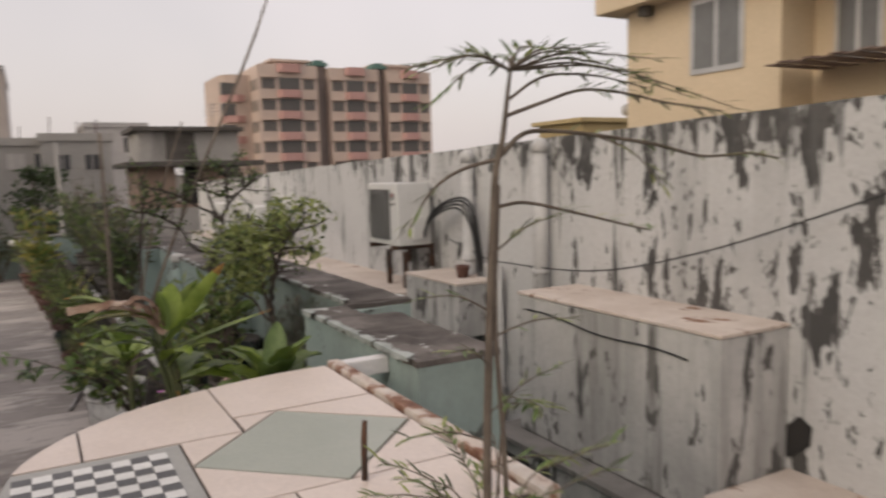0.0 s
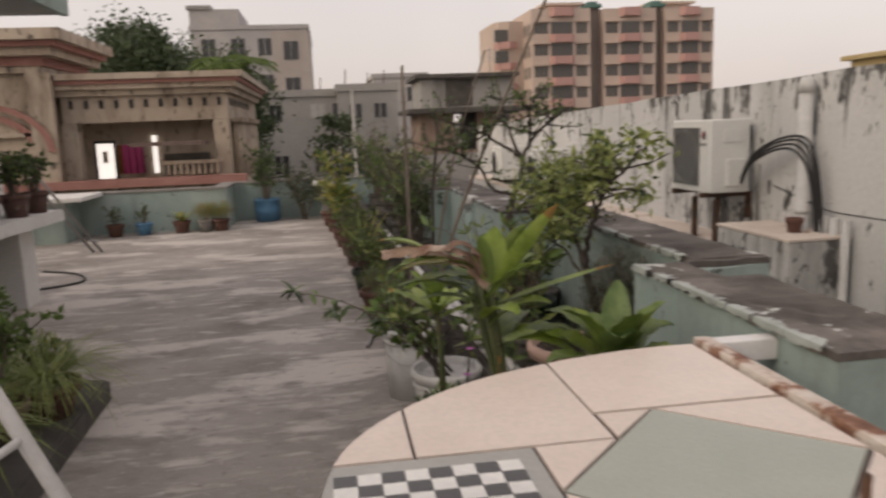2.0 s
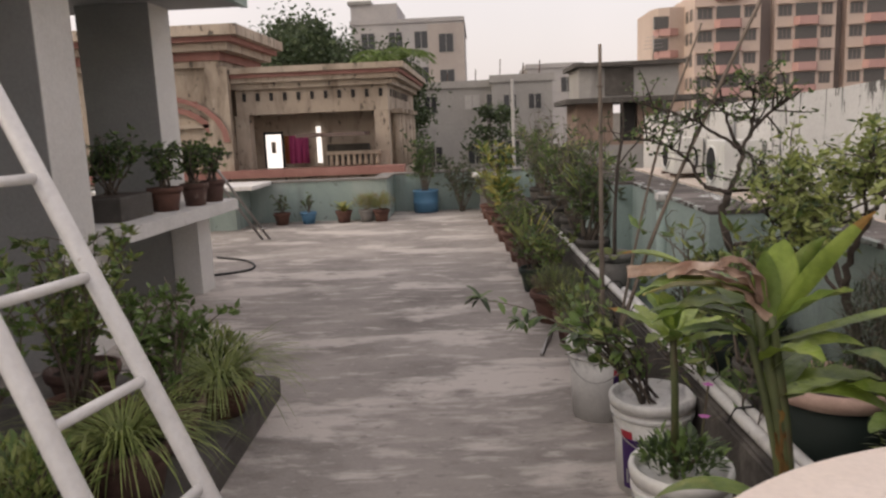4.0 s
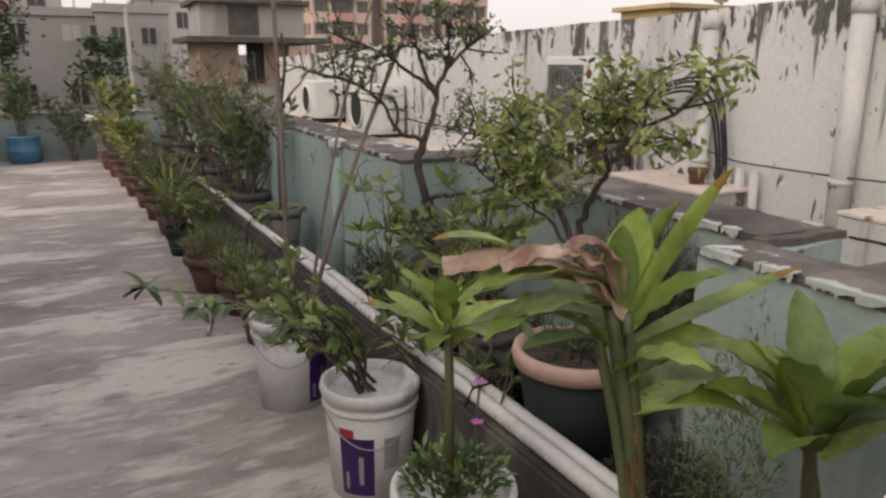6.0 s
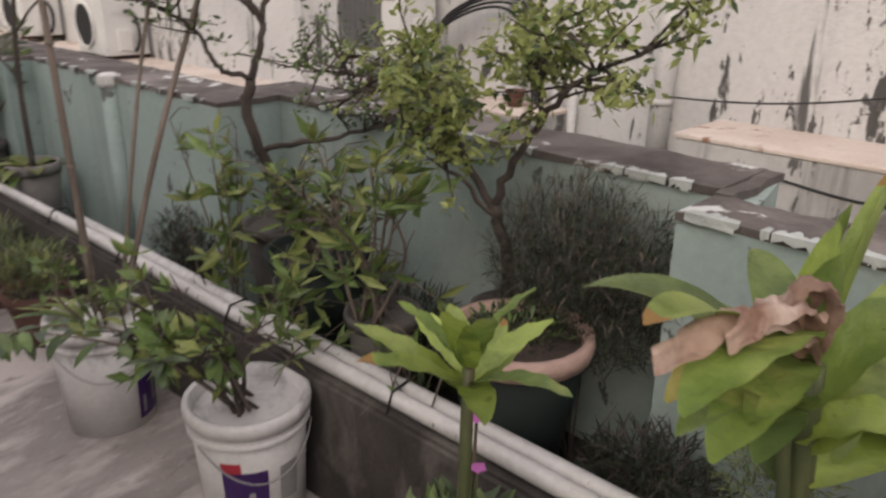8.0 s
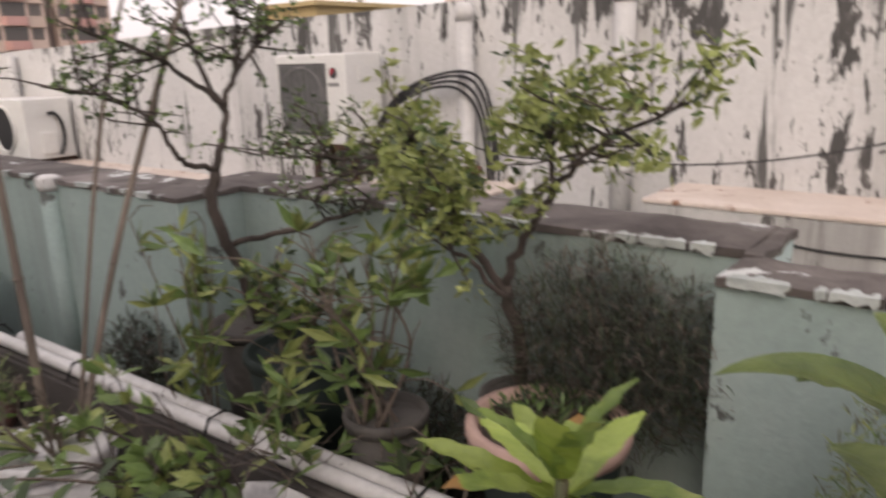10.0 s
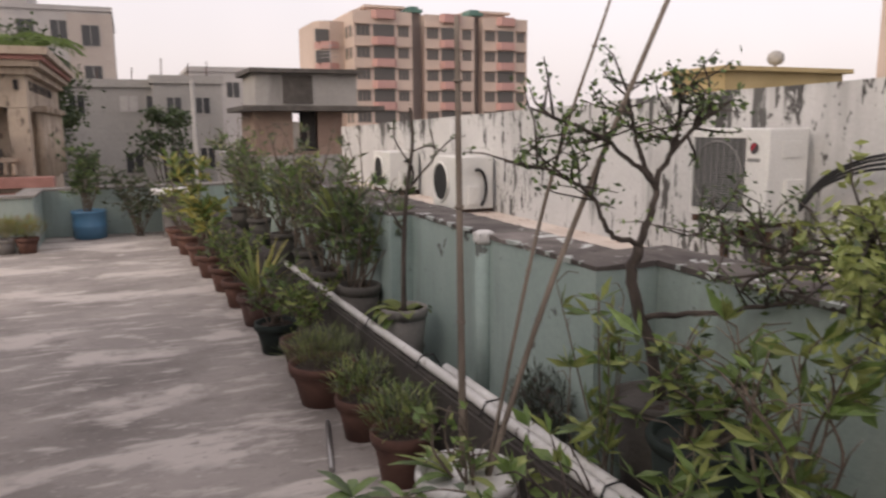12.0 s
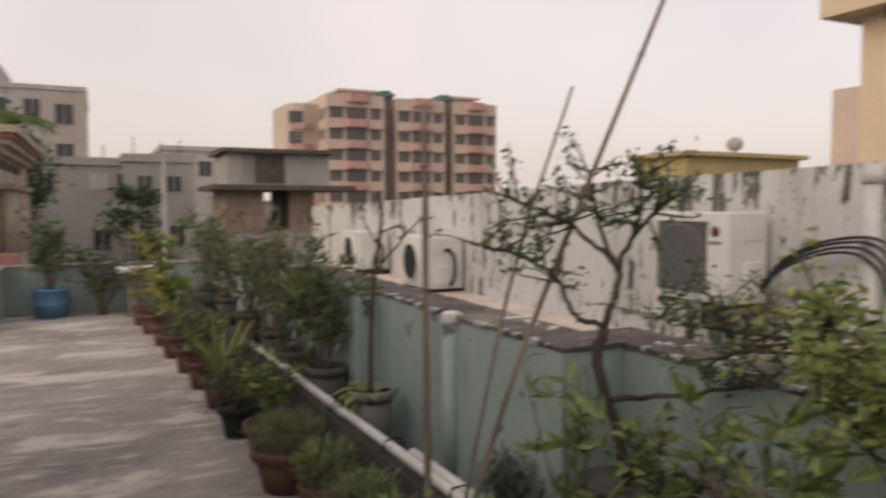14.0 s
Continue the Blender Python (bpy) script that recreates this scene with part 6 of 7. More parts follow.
for i, (x, y, h, sp_) in enumerate(((1.15, 6.12, 0.66, 0.26), (1.13, 6.75, 0.70, 0.32), (1.18, 7.6, 0.80, 0.32), (1.18, 8.6, 0.80, 0.34), (1.15, 9.8, 0.85, 0.34), (1.12, 11.0, 0.8, 0.34))):
    shrub("tall_shrub", (x, y, 0.47), h, sp_ + 0.06, 10, 0.09, 0.020, 620, [["leaf_dark", "leaf", "leaf_grey"], ["leaf", "leaf_grey"], ["leaf_dark", "leaf_grey", "leaf_bright"]][i % 3], "dense dull green shrub in a cement planter", 80 + i, "twig")
    shrub("bare_shrub", (x + 0.02, y + 0.3, BED), h + 0.62, 0.4, 5, 0.03, 0.014, 90, ["leaf_grey"], "half-bare twiggy grey shrub on the bed", 90 + i, "twig", low=0.4)
    if i % 2 == 0:
        blades("dracaena", (x - 0.02, y + 0.4, BED), 0.45, 0.25, 30, 0.03, ["leaf", "leaf_bright", "leaf_grey"], "upright strap-leaved dracaena on the bed", 190 + i, droop=0.5, stem=0.68, upright=1.8)

# steel rod on the floor
bm = bmesh.new()
tube(bm, [(0.76, 5.39, 0.012), (0.65, 4.88, 0.012)], 0.012, 8)
tagged(part("steel_rod", bm, "steel"), "short dull steel pipe lying on the roof floor", "rod")

# feathery sapling beyond the table
pot("clay_pot", (1.12, 0.50, 0.0), 0.14, 0.10, 0.26, "terracotta_dark", "dark flower pot on the floor beside the table")
ft = plant("feathery_sapling", (1.12, 0.50, 0.22), "thin sapling with an airy crown of feathery leaves", "tree")
wood, green = bmesh.new(), bmesh.new()
rng = random.Random(15)
SY = 0.55
stem_line = curve_points([(1.12, 0.50, 0.22), (1.125, 0.53, 0.6), (1.137, SY, 0.96), (1.147, SY, 1.22), (1.163, SY, 1.46), (1.179, SY, 1.53), (1.19, SY, 1.60), (1.20, SY, 1.66)], 6)
tube(wood, stem_line, [0.0078 * (1.05 - 0.8 * (i / len(stem_line)) ** 1.6) for i in range(len(stem_line))], 7)
tube(wood, curve_points([(1.14, 0.48, 0.22), (1.155, 0.52, 0.7), (1.165, 0.54, 1.0), (1.158, SY, 1.25), (1.168, SY, 1.46)], 6), 0.0045, 5)


def rachis(pts, r=0.0026, start=0.3, pinna=0.046, bare=0.25):
    """A thin arching twig with narrow folded leaflets standing off it."""
    line = curve_points(pts, 6)
    tube(wood, line, [r * (1.1 - 0.7 * k / len(line)) for k in range(len(line))], 5)
    for k in range(int(len(line) * start), len(line)):
        d = (line[min(k + 1, len(line) - 1)] - line[max(k - 1, 0)]).normalized()
        side = d.cross(Vector((0, 0, 1))).normalized()
        for sgn in (-1, 1):
            if rng.random() < bare:
                continue
            w = d * rng.uniform(0.5, 1.2) + side * sgn * rng.uniform(0.3, 0.9) + Vector((0, 0, rng.uniform(-0.25, 0.45)))
            leaf(green, line[k], w, pinna * rng.uniform(0.6, 1.3), 0.006 * rng.uniform(0.8, 1.3), rng.uniform(-0.1, 0.5), 0.25, 3, rng.randrange(3))


rachis([(1.19, SY, 1.59), (1.26, SY, 1.628), (1.345, SY - 0.02, 1.63), (1.43, SY - 0.05, 1.61)])
rachis([(1.185, SY, 1.565), (1.24, SY - 0.02, 1.585), (1.31, SY - 0.03, 1.605), (1.38, SY - 0.05, 1.60), (1.45, SY - 0.07, 1.585), (1.55, SY - 0.10, 1.57)], 0.0032)
rachis([(1.175, SY, 1.505), (1.216, SY, 1.537), (1.265, SY, 1.543), (1.345, SY - 0.02, 1.535), (1.46, SY - 0.04, 1.518), (1.55, SY - 0.06, 1.497), (1.64, SY - 0.08, 1.50), (1.71, SY - 0.09, 1.49)], 0.0042, 0.35, 0.042, 0.5)
rachis([(1.345, SY - 0.02, 1.535), (1.40, SY - 0.05, 1.505), (1.44, SY - 0.07, 1.455)], 0.002)
rachis([(1.163, SY, 1.425), (1.22, SY, 1.43), (1.305, SY - 0.02, 1.41), (1.405, SY - 0.03, 1.385), (1.46, SY - 0.03, 1.373)], 0.0032, 0.35, 0.04, 0.55)
rachis([(1.172, SY, 1.50), (1.11, SY + 0.02, 1.482), (1.065, SY + 0.03, 1.45), (1.03, SY + 0.03, 1.40)], 0.0034, 0.5, 0.038, 0.4)
for x, y, z in ((1.055, 0.60, 1.64), (1.07, 0.58, 1.585), (1.10, 0.66, 1.655), (1.335, 0.53, 1.665), (1.45, 0.52, 1.635), (1.27, 0.47, 1.66), (1.16, 0.44, 1.65), (1.24, 0.64, 1.655), (1.30, 0.60, 1.64), (1.02, 0.52, 1.62), (1.40, 0.46, 1.65), (1.52, 0.50, 1.60), (1.62, 0.47, 1.575)):
    rachis([(1.197, SY, 1.635), (1.197 * 0.6 + x * 0.4, SY * 0.6 + y * 0.4, 1.655 + 0.25 * (z - 1.63)), (x, y, z)], 0.002, 0.25, 0.045, 0.2)
for k in range(16):
    a, z = rng.uniform(0, 6.28), rng.uniform(0.72, 1.12)
    p = Vector((1.145 + 0.05 * math.cos(a), 0.54 + 0.04 * math.sin(a), z))
    q = p + Vector((math.cos(a) * rng.uniform(0.10, 0.20), math.sin(a) * 0.12, rng.uniform(0.02, 0.10)))
    rachis([(1.135, 0.53, z - 0.22), p, p.lerp(q, 0.5) + Vector((0, 0, 0.015)), q], 0.0018, 0.4, 0.036, 0.3)
for z, way in ((1.33, (0.10, -0.05, 0.06)), (1.28, (-0.10, 0.02, 0.03)), (1.20, (0.15, -0.03, 0.02)), (1.16, (-0.09, -0.04, 0.04)), (1.08, (0.16, 0.02, 0.05)), (1.04, (-0.12, 0.03, 0.02)), (0.99, (0.13, -0.06, 0.01))):
    p = min(stem_line, key=lambda q: abs(q.z - z))
    rachis([p, p + Vector(way) * 0.5 + Vector((0, 0, 0.012)), p + Vector(way)], 0.0018, 0.3, 0.036, 0.35)
part("branch_work", wood, "twig", ft)
part("foliage", green, ["leaf", "leaf_grey", "leaf_bright"], ft)
shrub("thin_shrub", (1.14, 0.50, 0.22), 0.95, 0.22, 5, 0.025, 0.010, 160, ["leaf_grey", "leaf"], "sparse thin-stemmed shrub beside the table", 16, "twig", stem_r=0.003)

# ---- pots by the house ----
left = [(-0.93, 3.78, 0.15, 0.17, "grass"), (-1.00, 2.98, 0.17, 0.22, "grass"), (-1.10, 2.55, 0.17, 0.2, "herb"), (-1.36, 3.38, 0.17, 0.22, "shrub"), (-1.02, 3.42, 0.14, 0.2, "flower"), (-1.10, 4.08, 0.10, 0.12, "herb"), (-1.5, 2.85, 0.18, 0.22, "shrub"), (-1.62, 3.85, 0.16, 0.22, "shrub"), (-1.35, 2.2, 0.17, 0.2, "herb")]
for i, (x, y, r, h, kind) in enumerate(left):
    pot("clay_pot", (x, y, 0.12), r, r * 0.7, h, "terracotta" if i % 3 else "terracotta_dark", "clay flower pot on the dark platform by the house", 0.035, "pots by the house")
    at = (x, y, 0.12 + h - 0.03)
    if kind == "grass":
        blades("grass_tuft", at, 0.50, 0.3, 320, 0.006, ["grass", "leaf_bright"], "tuft of fine arching bright green grass", 110 + i, droop=1.3, upright=1.0, steps=4, category="grass")
    elif kind == "herb":
        fuzz("herb_tuft", (x, y, 0.12 + h + 0.06), 0.2, 0.2, 0.14, 900, 0.055, ["leaf", "leaf_bright", "leaf_bright"], "bushy low green herbs in a clay pot", 110 + i, 0.014, "herb", floor_z=0.12 + h - 0.03)
    else:
        sb = shrub("flowering_shrub", at, 0.46 if kind == "flower" else 0.68, 0.32, 13, 0.05, 0.022, 1100, [["leaf", "leaf"], ["leaf", "leaf_bright"]][i % 2], "leafy green flowering shrub in a clay pot", 110 + i, "twig")
        if kind == "flower":
            for k in range(3):
                bm = bmesh.new()
                q = Vector(at) + Vector((rng.uniform(-0.12, 0.15), rng.uniform(-0.15, 0.1), rng.uniform(0.2, 0.38)))
                for j in range(5):
                    a = j * 2 * math.pi / 5
                    leaf(bm, q, (math.cos(a), math.sin(a), 0.3), 0.02, 0.018, 0.3, 0.0, 2)
                part("blossom", bm, "pink_flower", sb, "small pink blossom")

# pots on the concrete shelf
tr = empty("cement_trough", (-2.42, 5.85, 0.82), "dark cement planting trough on the shelf", "planter")
bm = bmesh.new()
box(bm, -2.58, -2.22, 5.60, 6.12, 0.82, 0.995, 0.012)
part("body", bm, "dark_cement", tr)
boxed("soil", (-2.55, -2.25, 5.63, 6.09, 0.995, 1.0), "soil", tr)
shrub("potted_shrub", (-2.40, 5.85, 1.0), 0.42, 0.34, 14, 0.055, 0.026, 1000, ["leaf_dark", "leaf"], "dark green potted shrub on the shelf", 131)
for i, (x, y, r) in enumerate(((-2.22, 6.35, 0.13), (-2.12, 6.72, 0.11), (-2.08, 7.05, 0.10))):
    pot("clay_pot", (x, y, 0.82), r, r * 0.75, 0.19, "terracotta_dark" if i == 0 else "terracotta", "terracotta pot standing on the concrete shelf", 0.03, "pots on the shelf")
    shrub("potted_shrub", (x, y, 0.98), 0.34, 0.24, 11, 0.05, 0.024, 620, ["leaf_dark", "leaf"], "dark green potted shrub on the shelf", 132 + i)
# leaning steel poles and cable
for x in (0.0, 0.10):
    bm = bmesh.new()
    tube(bm, [(-2.63 + x, 10.2, 0.0), (-3.05 + x, 9.1, 1.28)], 0.018, 8)
    tagged(part("steel_pole", bm, "steel"), "thin dull steel pole leaning towards the porch", "pole", "leaning poles")
bm = bmesh.new()
tube(bm, [(-2.63, 9.99, 0.17), (-2.50, 9.99, 0.17)], 0.012, 6)
tagged(part("steel_tie", bm, "steel"), "steel cross tie between two leaning poles", "tie bar")
bm = bmesh.new()
tube(bm, curve_points([(-2.75, 8.8, 0.012), (-2.3, 8.5, 0.012), (-2.1, 8.0, 0.012), (-2.45, 7.7, 0.012), (-2.9, 7.6, 0.012)], 8), 0.012, 7)
tagged(part("black_cable", bm, "black"), "loop of black cable lying on the floor", "cable")

# pots along the far parapet
bb = empty("blue_drum", (-0.60, 12.75, 0), "faded blue plastic drum used as a planter", "drum")
bm = bmesh.new()
revolve(bm, [(0.17, 0), (0.20, 0.01), (0.205, 0.15), (0.21, 0.16), (0.21, 0.18), (0.205, 0.19), (0.205, 0.33), (0.215, 0.34), (0.215, 0.37), (0.19, 0.37), (0.185, 0.33), (0.01, 0.33)], 24, (-0.60, 12.75, 0))
part("body", bm, "blue_plastic", bb)
bm = bmesh.new()
revolve(bm, [(0.185, 0.335), (0.18, 0.345), (0.01, 0.35)], 16, (-0.60, 12.75, 0))
part("soil", bm, "soil", bb)
shrub("drum_shrub", (-0.60, 12.75, 0.34), 0.85, 0.42, 12, 0.08, 0.035, 900, ["leaf_dark", "leaf_dark", "leaf"], "bushy dark green shrub in the blue drum", 141)
shrub("dark_bush", (0.0, 12.7, 0.0), 1.0, 0.5, 14, 0.07, 0.03, 900, ["leaf_dark", "leaf_grey"], "dark half-bare bush at the roof corner", 142)
for i, (x, y, kind, m) in enumerate(((-1.80, 11.75, "palm", "terracotta_dark"), (-1.45, 11.78, "dry", "cement"), (-1.22, 11.75, "dry", "terracotta_dark"), (-2.35, 11.75, "shrub", "blue_plastic"), (-2.75, 11.7, "shrub", "terracotta_dark"))):
    pot("clay_pot", (x, y, 0), 0.12, 0.09, 0.18, m, "small weathered pot standing by the far parapet", 0.03, "pots by the far parapet")
    if kind == "palm":
        blades("spider_plant", (x, y, 0.16), 0.28, 0.2, 22, 0.045, ["leaf_bright", "leaf_yellow"], "bright yellow-green rosette by the far parapet", 150 + i, droop=0.7, upright=1.3)
    elif kind == "dry":
        fuzz("dry_grass", (x, y, 0.28), 0.2, 0.15, 0.12, 500, 0.11, ["grass", "rust_leaf", "leaf_bright"], "yellowing grass tuft by the far parapet", 150 + i, 0.007, "grass", floor_z=0.16)
    else:
        shrub("potted_shrub", (x, y, 0.16), 0.3, 0.14, 6, 0.05, 0.02, 200, ["leaf_grey", "leaf"], "small grey-green shrub by the far parapet", 150 + i)


# ---- air conditioners on the white wall ----
def air_conditioner(x, y0, y1, z0, h, depth=0.30, label="off-white air conditioner outdoor unit on the white wall", mark=True):
    th = empty("air_conditioner", (x, y0, z0), label, "air conditioner", "air conditioners")
    w = y1 - y0
    bm = bmesh.new()
    box(bm, x, x + depth, y0, y1, z0, z0 + h, 0.012)
    body = part("casing", bm, "ac_body", th)
    g0, g1 = y0 + w * 0.27, y1 - 0.035
    gz0, gz1 = z0 + 0.05, z0 + h - 0.055
    bm = bmesh.new()
    box(bm, x - 0.004, x + 0.001, g0, g1, gz0, gz1)
    part("grille_backing", bm, "chess_black" if mark else "ac_body", th)
    if mark:
        bm = bmesh.new()
        n = 30
        for i in range(n + 1):
            z = gz0 + (gz1 - gz0) * i / n
            box(bm, x - 0.013, x - 0.006, g0, g1, z - 0.0022, z + 0.0022)
        for i in range(9):
            y = g0 + (g1 - g0) * i / 8
            box(bm, x - 0.015, x - 0.0135, y - 0.002, y + 0.002, gz0, gz1)
        gr = part("grille", bm, "grille", th, "dark grey wire grille")
        gr["kind"] = "stuff"
    cy, cz, r = (g0 + g1) / 2, (gz0 + gz1) / 2, min(g1 - g0, gz1 - gz0) * 0.47
    bm = bmesh.new()
    pts = [(x - 0.017, cy + r * math.cos(a), cz + r * math.sin(a)) for a in np.linspace(0, 2 * math.pi, 33)]
    tube(bm, pts, 0.0035 if mark else 0.012, 6, cap=False)
    part("fan_ring", bm, "grille" if mark else "ac_body", th)
    if not mark:
        bm = bmesh.new()
        bm.faces.new([bm.verts.new((x - 0.018, cy + r * 0.97 * math.cos(t), cz + r * 0.97 * math.sin(t))) for t in np.linspace(0, 2 * math.pi, 29)[:-1]])
        part("fan_opening", bm, "black", th, "dark round fan opening")
        bm = bmesh.new()
        tube(bm, [(x + depth * (0.55 + 0.22 * math.cos(t)), y0 - 0.03, z0 + h * (0.40 + 0.36 * math.sin(t))) for t in np.linspace(-1.2, 1.9, 16)], 0.017, 7)
        part("hose_loop", bm, "black", th, "black insulated hose looped on the side")
    if mark:
        bm = bmesh.new()
        a = [bm.verts.new((x - 0.0015, y0 + 0.10 + 0.032 * math.cos(t), z0 + h - 0.11 + 0.032 * math.sin(t))) for t in np.linspace(0, 2 * math.pi, 20)[:-1]]
        bm.faces.new(a)
        part("badge", bm, "chess_black", th, "small round red and black maker's mark")
        bm = bmesh.new()
        a = [bm.verts.new((x - 0.003, y0 + 0.10 + 0.026 * math.cos(t), z0 + h - 0.11 + 0.026 * math.sin(t))) for t in np.linspace(-0.6, 2.2, 10)] + [bm.verts.new((x - 0.003, y0 + 0.10, z0 + h - 0.11))]
        bm.faces.new(a)
        part("badge_mark", bm, "red_print", th)
        boxed("badge_bar", (x - 0.003, x - 0.001, y0 + 0.055, y0 + 0.145, z0 + h - 0.185, z0 + h - 0.165), "grille", th)
    boxed("service_panel", (x + 0.10, x + 0.24, y0 - 0.006, y0 + 0.001, z0 + h - 0.16, z0 + h - 0.07), "ac_body", th, bevel=0.002)
    boxed("valve_cover", (x + 0.12, x + 0.25, y0 - 0.03, y0 + 0.001, z0 + 0.05, z0 + 0.24), "ac_body", th, "recessed valve cover", bevel=0.006)
    for yy in (y0 + w * 0.14, y1 - w * 0.14):
        bm = bmesh.new()
        box(bm, x - 0.03, 3.5, yy - 0.018, yy + 0.018, z0 - 0.035, z0)
        box(bm, 3.47, 3.5, yy - 0.018, yy + 0.018, z0 - 0.20, z0 - 0.035)
        part("bracket", bm, "iron", th, "black iron wall bracket")
    return th


air_conditioner(3.14, 5.05, 5.65, 0.885, 0.52)
boxed_stand = empty("iron_stand", (3.2, 5.0, 0.70), "black iron stand under the air conditioner", "stand")
for yy in (5.08, 5.40):
    bm = bmesh.new()
    box(bm, 3.2, 3.235, yy, yy + 0.035, 0.53, 0.83)
    part("leg", bm, "iron", boxed_stand)
air_conditioner(3.04, 9.0, 9.65, 0.57, 0.54, 0.42, label="off-white air conditioner with a black fan opening", mark=False)
air_conditioner(3.06, 11.2, 11.9, 0.60, 0.50, 0.40, label="off-white air conditioner beside the far end of the wall", mark=False)
# insulated hoses arching from the unit
for i, o in enumerate((0.0, 0.035, 0.07, 0.10)):
    bm = bmesh.new()
    tube(bm, curve_points([(3.36, 5.02, 0.95 + o * 0.4), (3.34, 4.86 - o * 0.2, 1.10 + o * 0.6), (3.36, 4.60 - o * 0.3, 1.20 + o * 0.7), (3.37, 4.40 - o, 1.18 + o * 0.8), (3.40, 4.30 - o * 0.8, 1.0), (3.43, 4.27 - o * 0.6, 0.5), (3.43, 4.30 - o * 0.4, -0.5), (3.43, 4.32 - o * 0.4, -3.0)], 8), 0.0085, 7)
    tagged(part("insulated_hose", bm, "black"), "black insulated refrigerant hose arching off the air conditioner", "hose", "hoses of the air conditioner")
for pts in ([(3.44, 4.75, 0.95), (3.44, 4.3, 0.86), (3.40, 3.95, 0.84), (3.42, 3.0, 0.87), (3.43, 2.2, 1.04), (3.44, 1.3, 1.34), (3.47, 0.1, 1.80)],):
    bm = bmesh.new()
    tube(bm, curve_points(pts, 7), 0.005, 5)
    tagged(part("wall_wire", bm, "black"), "thin black wire sagging along the white wall", "wire", "wires on the white wall")
bm = bmesh.new()
tube(bm, [Vector((3.045, 3.15 - 1.25 * t, 0.66 - 0.05 * t + 0.012 * math.sin(9 * t))) for t in np.linspace(0, 1, 16)], 0.005, 5)
tagged(part("wall_wire", bm, "black"), "black wire along the peeling masonry box", "wire", "wires on the white wall")
pot("small_clay_pot", (3.30, 4.30, 0.70), 0.05, 0.04, 0.09, "terracotta_dark", "small rusty brown pot on the masonry box")


# ---- trees beyond the villa ----
def crown_tree(name, at, trunk_h, rad, height, clumps, leaves, mats, label, seed, size=0.35, trunk_r=0.2):
    rng = random.Random(seed)
    th = plant(name, at, label, "tree")
    base = Vector(at)
    wood, green = bmesh.new(), bmesh.new()
    top = base + Vector((0, 0, trunk_h))
    tube(wood, [base, base.lerp(top, 0.6) + Vector((0.1, 0, 0)), top], [trunk_r, trunk_r * 0.8, trunk_r * 0.55], 8)
    for _ in range(clumps):
        a, u = rng.uniform(0, 2 * math.pi), rng.uniform(0.0, 1.0)
        rr = rad * math.sqrt(rng.uniform(0.15, 1)) * (1 - 0.55 * u)
        c = top + Vector((math.cos(a) * rr, math.sin(a) * rr, -0.1 * height + height * u))
        tube(wood, [top - Vector((0, 0, trunk_h * 0.1)), top.lerp(c, 0.6) + Vector((0, 0, -0.1 * rad)), c], [trunk_r * 0.35, trunk_r * 0.2, 0.02], 5)
        s = rad * rng.uniform(0.24, 0.42)
        for _k in range(leaves):
            p = Vector((rng.gauss(0, 1), rng.gauss(0, 1), rng.gauss(0, 0.75))) * s * 0.6
            small_leaf(green, c + p, (rng.uniform(-1, 1), rng.uniform(-1, 1), rng.uniform(-0.8, 0.6)), size * rng.uniform(0.6, 1.2), size * 0.5, rng.randrange(len(mats)), rng)
    part("trunk", wood, "bark", th)
    part("crown", green, mats, th)
    return th


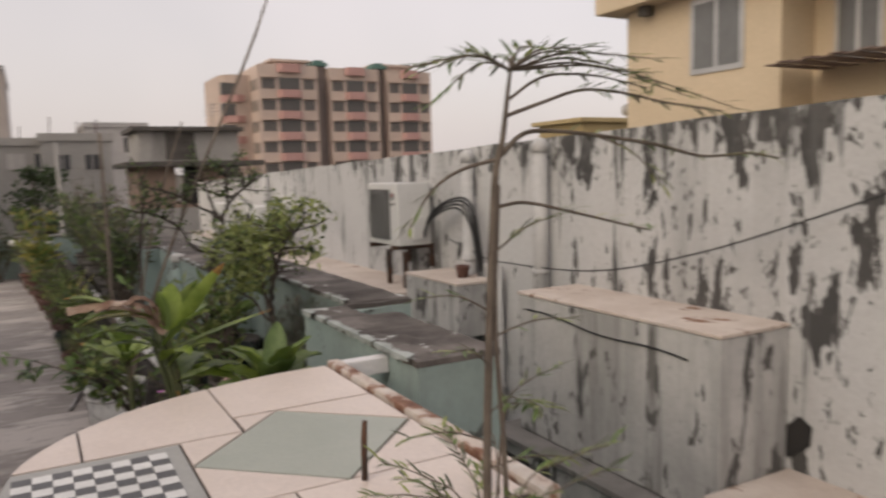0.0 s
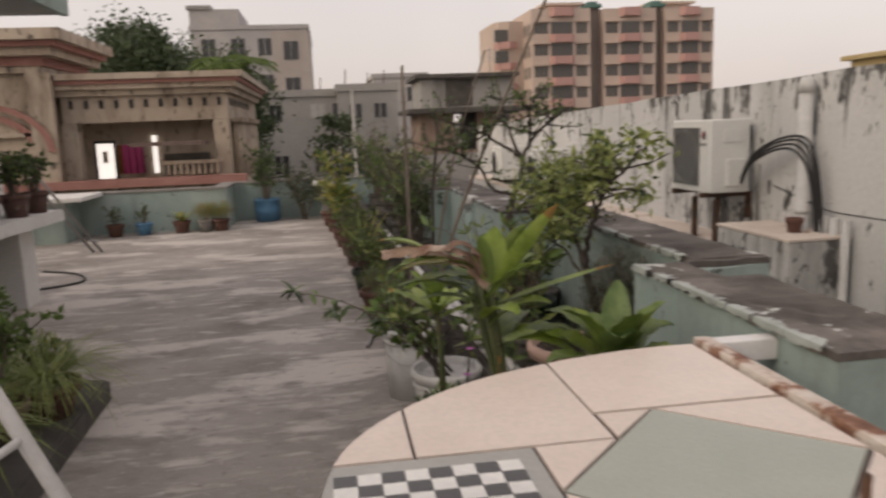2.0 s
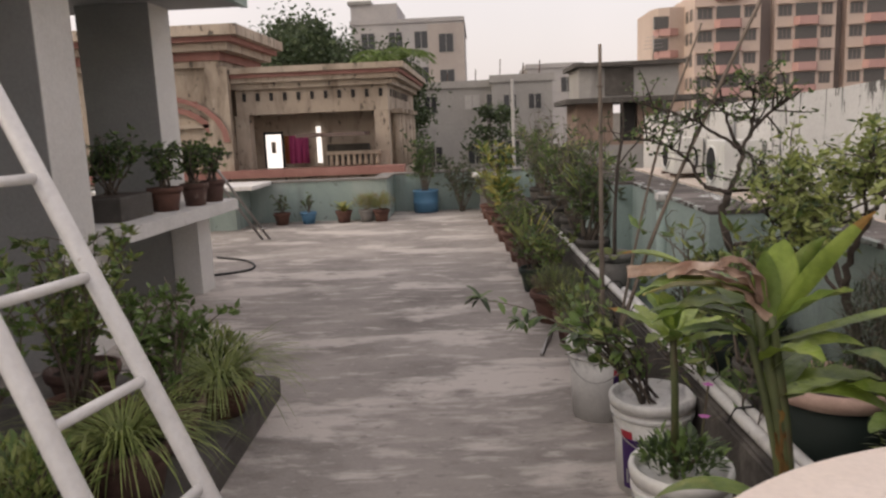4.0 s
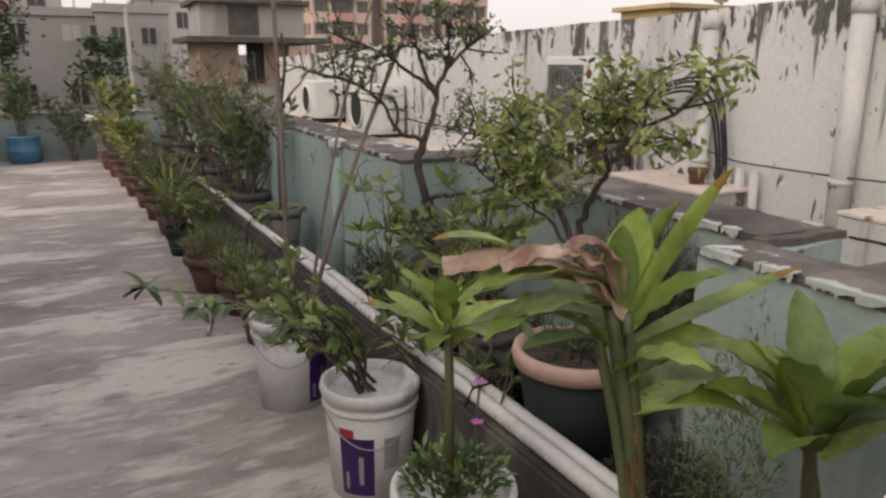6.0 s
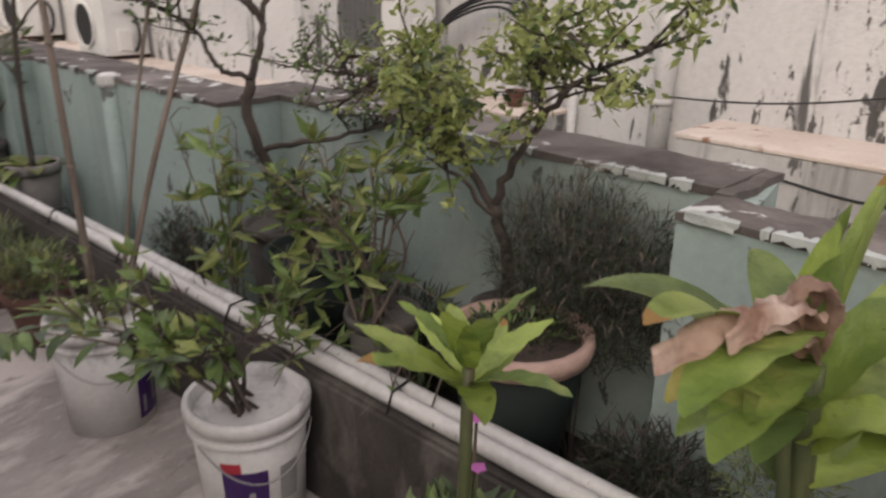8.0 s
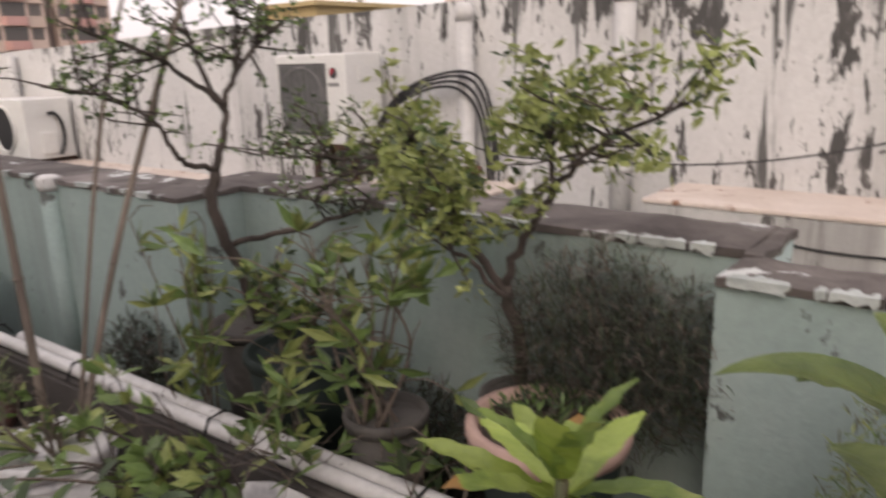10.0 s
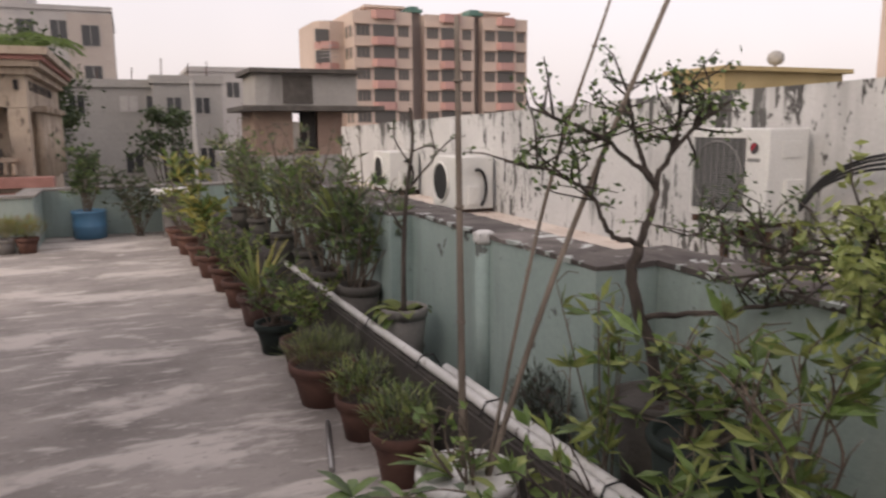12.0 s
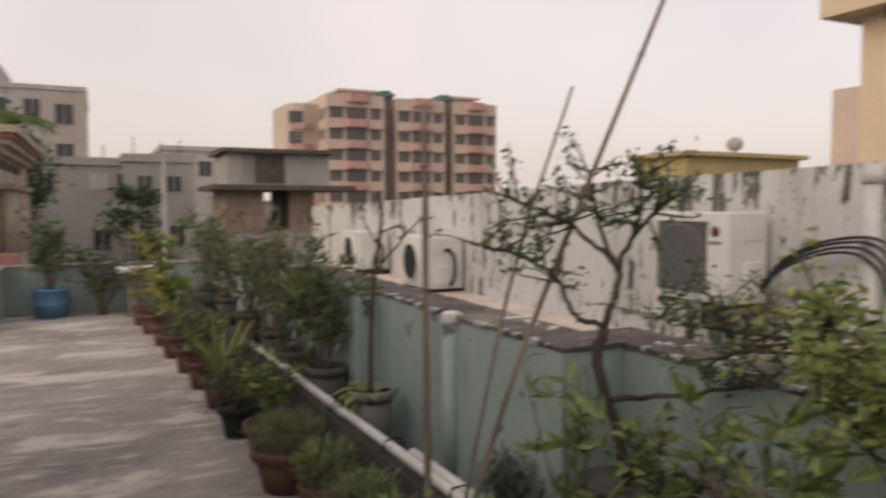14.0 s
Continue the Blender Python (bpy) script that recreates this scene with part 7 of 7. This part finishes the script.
crown_tree("mango_tree", (-6.3, 30, -12), 13.6, 2.6, 4.1, 52, 260, ["tree_far", "tree_far", "leaf_dark"], "dense dark green tree behind the villa", 201, 0.24)
crown_tree("mango_tree", (-3.6, 29, -12), 13.3, 2.0, 3.4, 40, 240, ["tree_far", "leaf_dark"], "dense dark green tree behind the villa", 202, 0.22)
crown_tree("mango_tree", (-2.4, 27, -12), 13.7, 1.0, 1.5, 18, 170, ["tree_far", "leaf_dark"], "small dark tree beside the villa", 203, 0.18)
crown_tree("mango_tree", (-9.5, 34, -12), 13.2, 2.6, 3.6, 36, 200, ["tree_far", "leaf_dark"], "dense dark green tree behind the villa", 204, 0.24)


def palm_tree(at, h, r, fronds, label, seed):
    rng = random.Random(seed)
    th = plant("palm_tree", at, label, "palm tree")
    bm = bmesh.new()
    base = Vector(at)
    top = base + Vector((0.2, 0, h))
    tube(bm, [base, base.lerp(top, 0.5) + Vector((0.15, 0, 0)), top], [0.16, 0.12, 0.10], 8)
    part("trunk", bm, "bark", th)
    bm = bmesh.new()
    for i in range(fronds):
        a = 2 * math.pi * i / fronds + rng.uniform(-0.2, 0.2)
        d = Vector((math.cos(a), math.sin(a), rng.uniform(0.1, 1.3))).normalized()
        p = Vector(top)
        for k in range(9):
            q = p + d * r / 9
            for s in (-1, 1):
                sd = d.cross(Vector((0, 0, 1))).normalized() * s
                small_leaf(bm, p, (sd + d * 0.6 + Vector((0, 0, -0.35))), r * 0.32, 0.06, 0, rng)
                small_leaf(bm, p.lerp(q, 0.5), (sd + d * 0.6 + Vector((0, 0, -0.35))), r * 0.32, 0.06, 0, rng)
            p = q
            d = (d + Vector((0, 0, -0.17))).normalized()
    part("frond_crown", bm, "palm", th)
    return th


palm_tree((-2.9, 26.5, -12), 15.6, 1.7, 18, "coconut palm with yellow-green fronds behind the villa", 211)
crown_tree("layered_tree", (0.75, 20, -12), 12.4, 0.75, 1.5, 14, 70, ["tree_far", "leaf_dark"], "small dark layered tree past the roof end", 212, 0.16, 0.07)
bm = bmesh.new()
tube(bm, [(1.0, 15.5, -12), (1.0, 15.5, 2.25)], 0.035, 8)
tagged(part("thin_pole", bm, "far_grey"), "thin grey pole standing past the roof end", "pole")

# pale slab bench half hidden by the plants at the far end
bench = empty("slab_bench", (0.6, 12.5, 0), "pale stone slab bench behind the plants at the roof end", "bench")
boxed("slab", (0.18, 0.74, 12.2, 12.8, 0.58, 0.63), "pale_paint", bench, bevel=0.01)
boxed("support", (0.30, 0.62, 12.35, 12.7, 0.0, 0.58), "cement", bench)
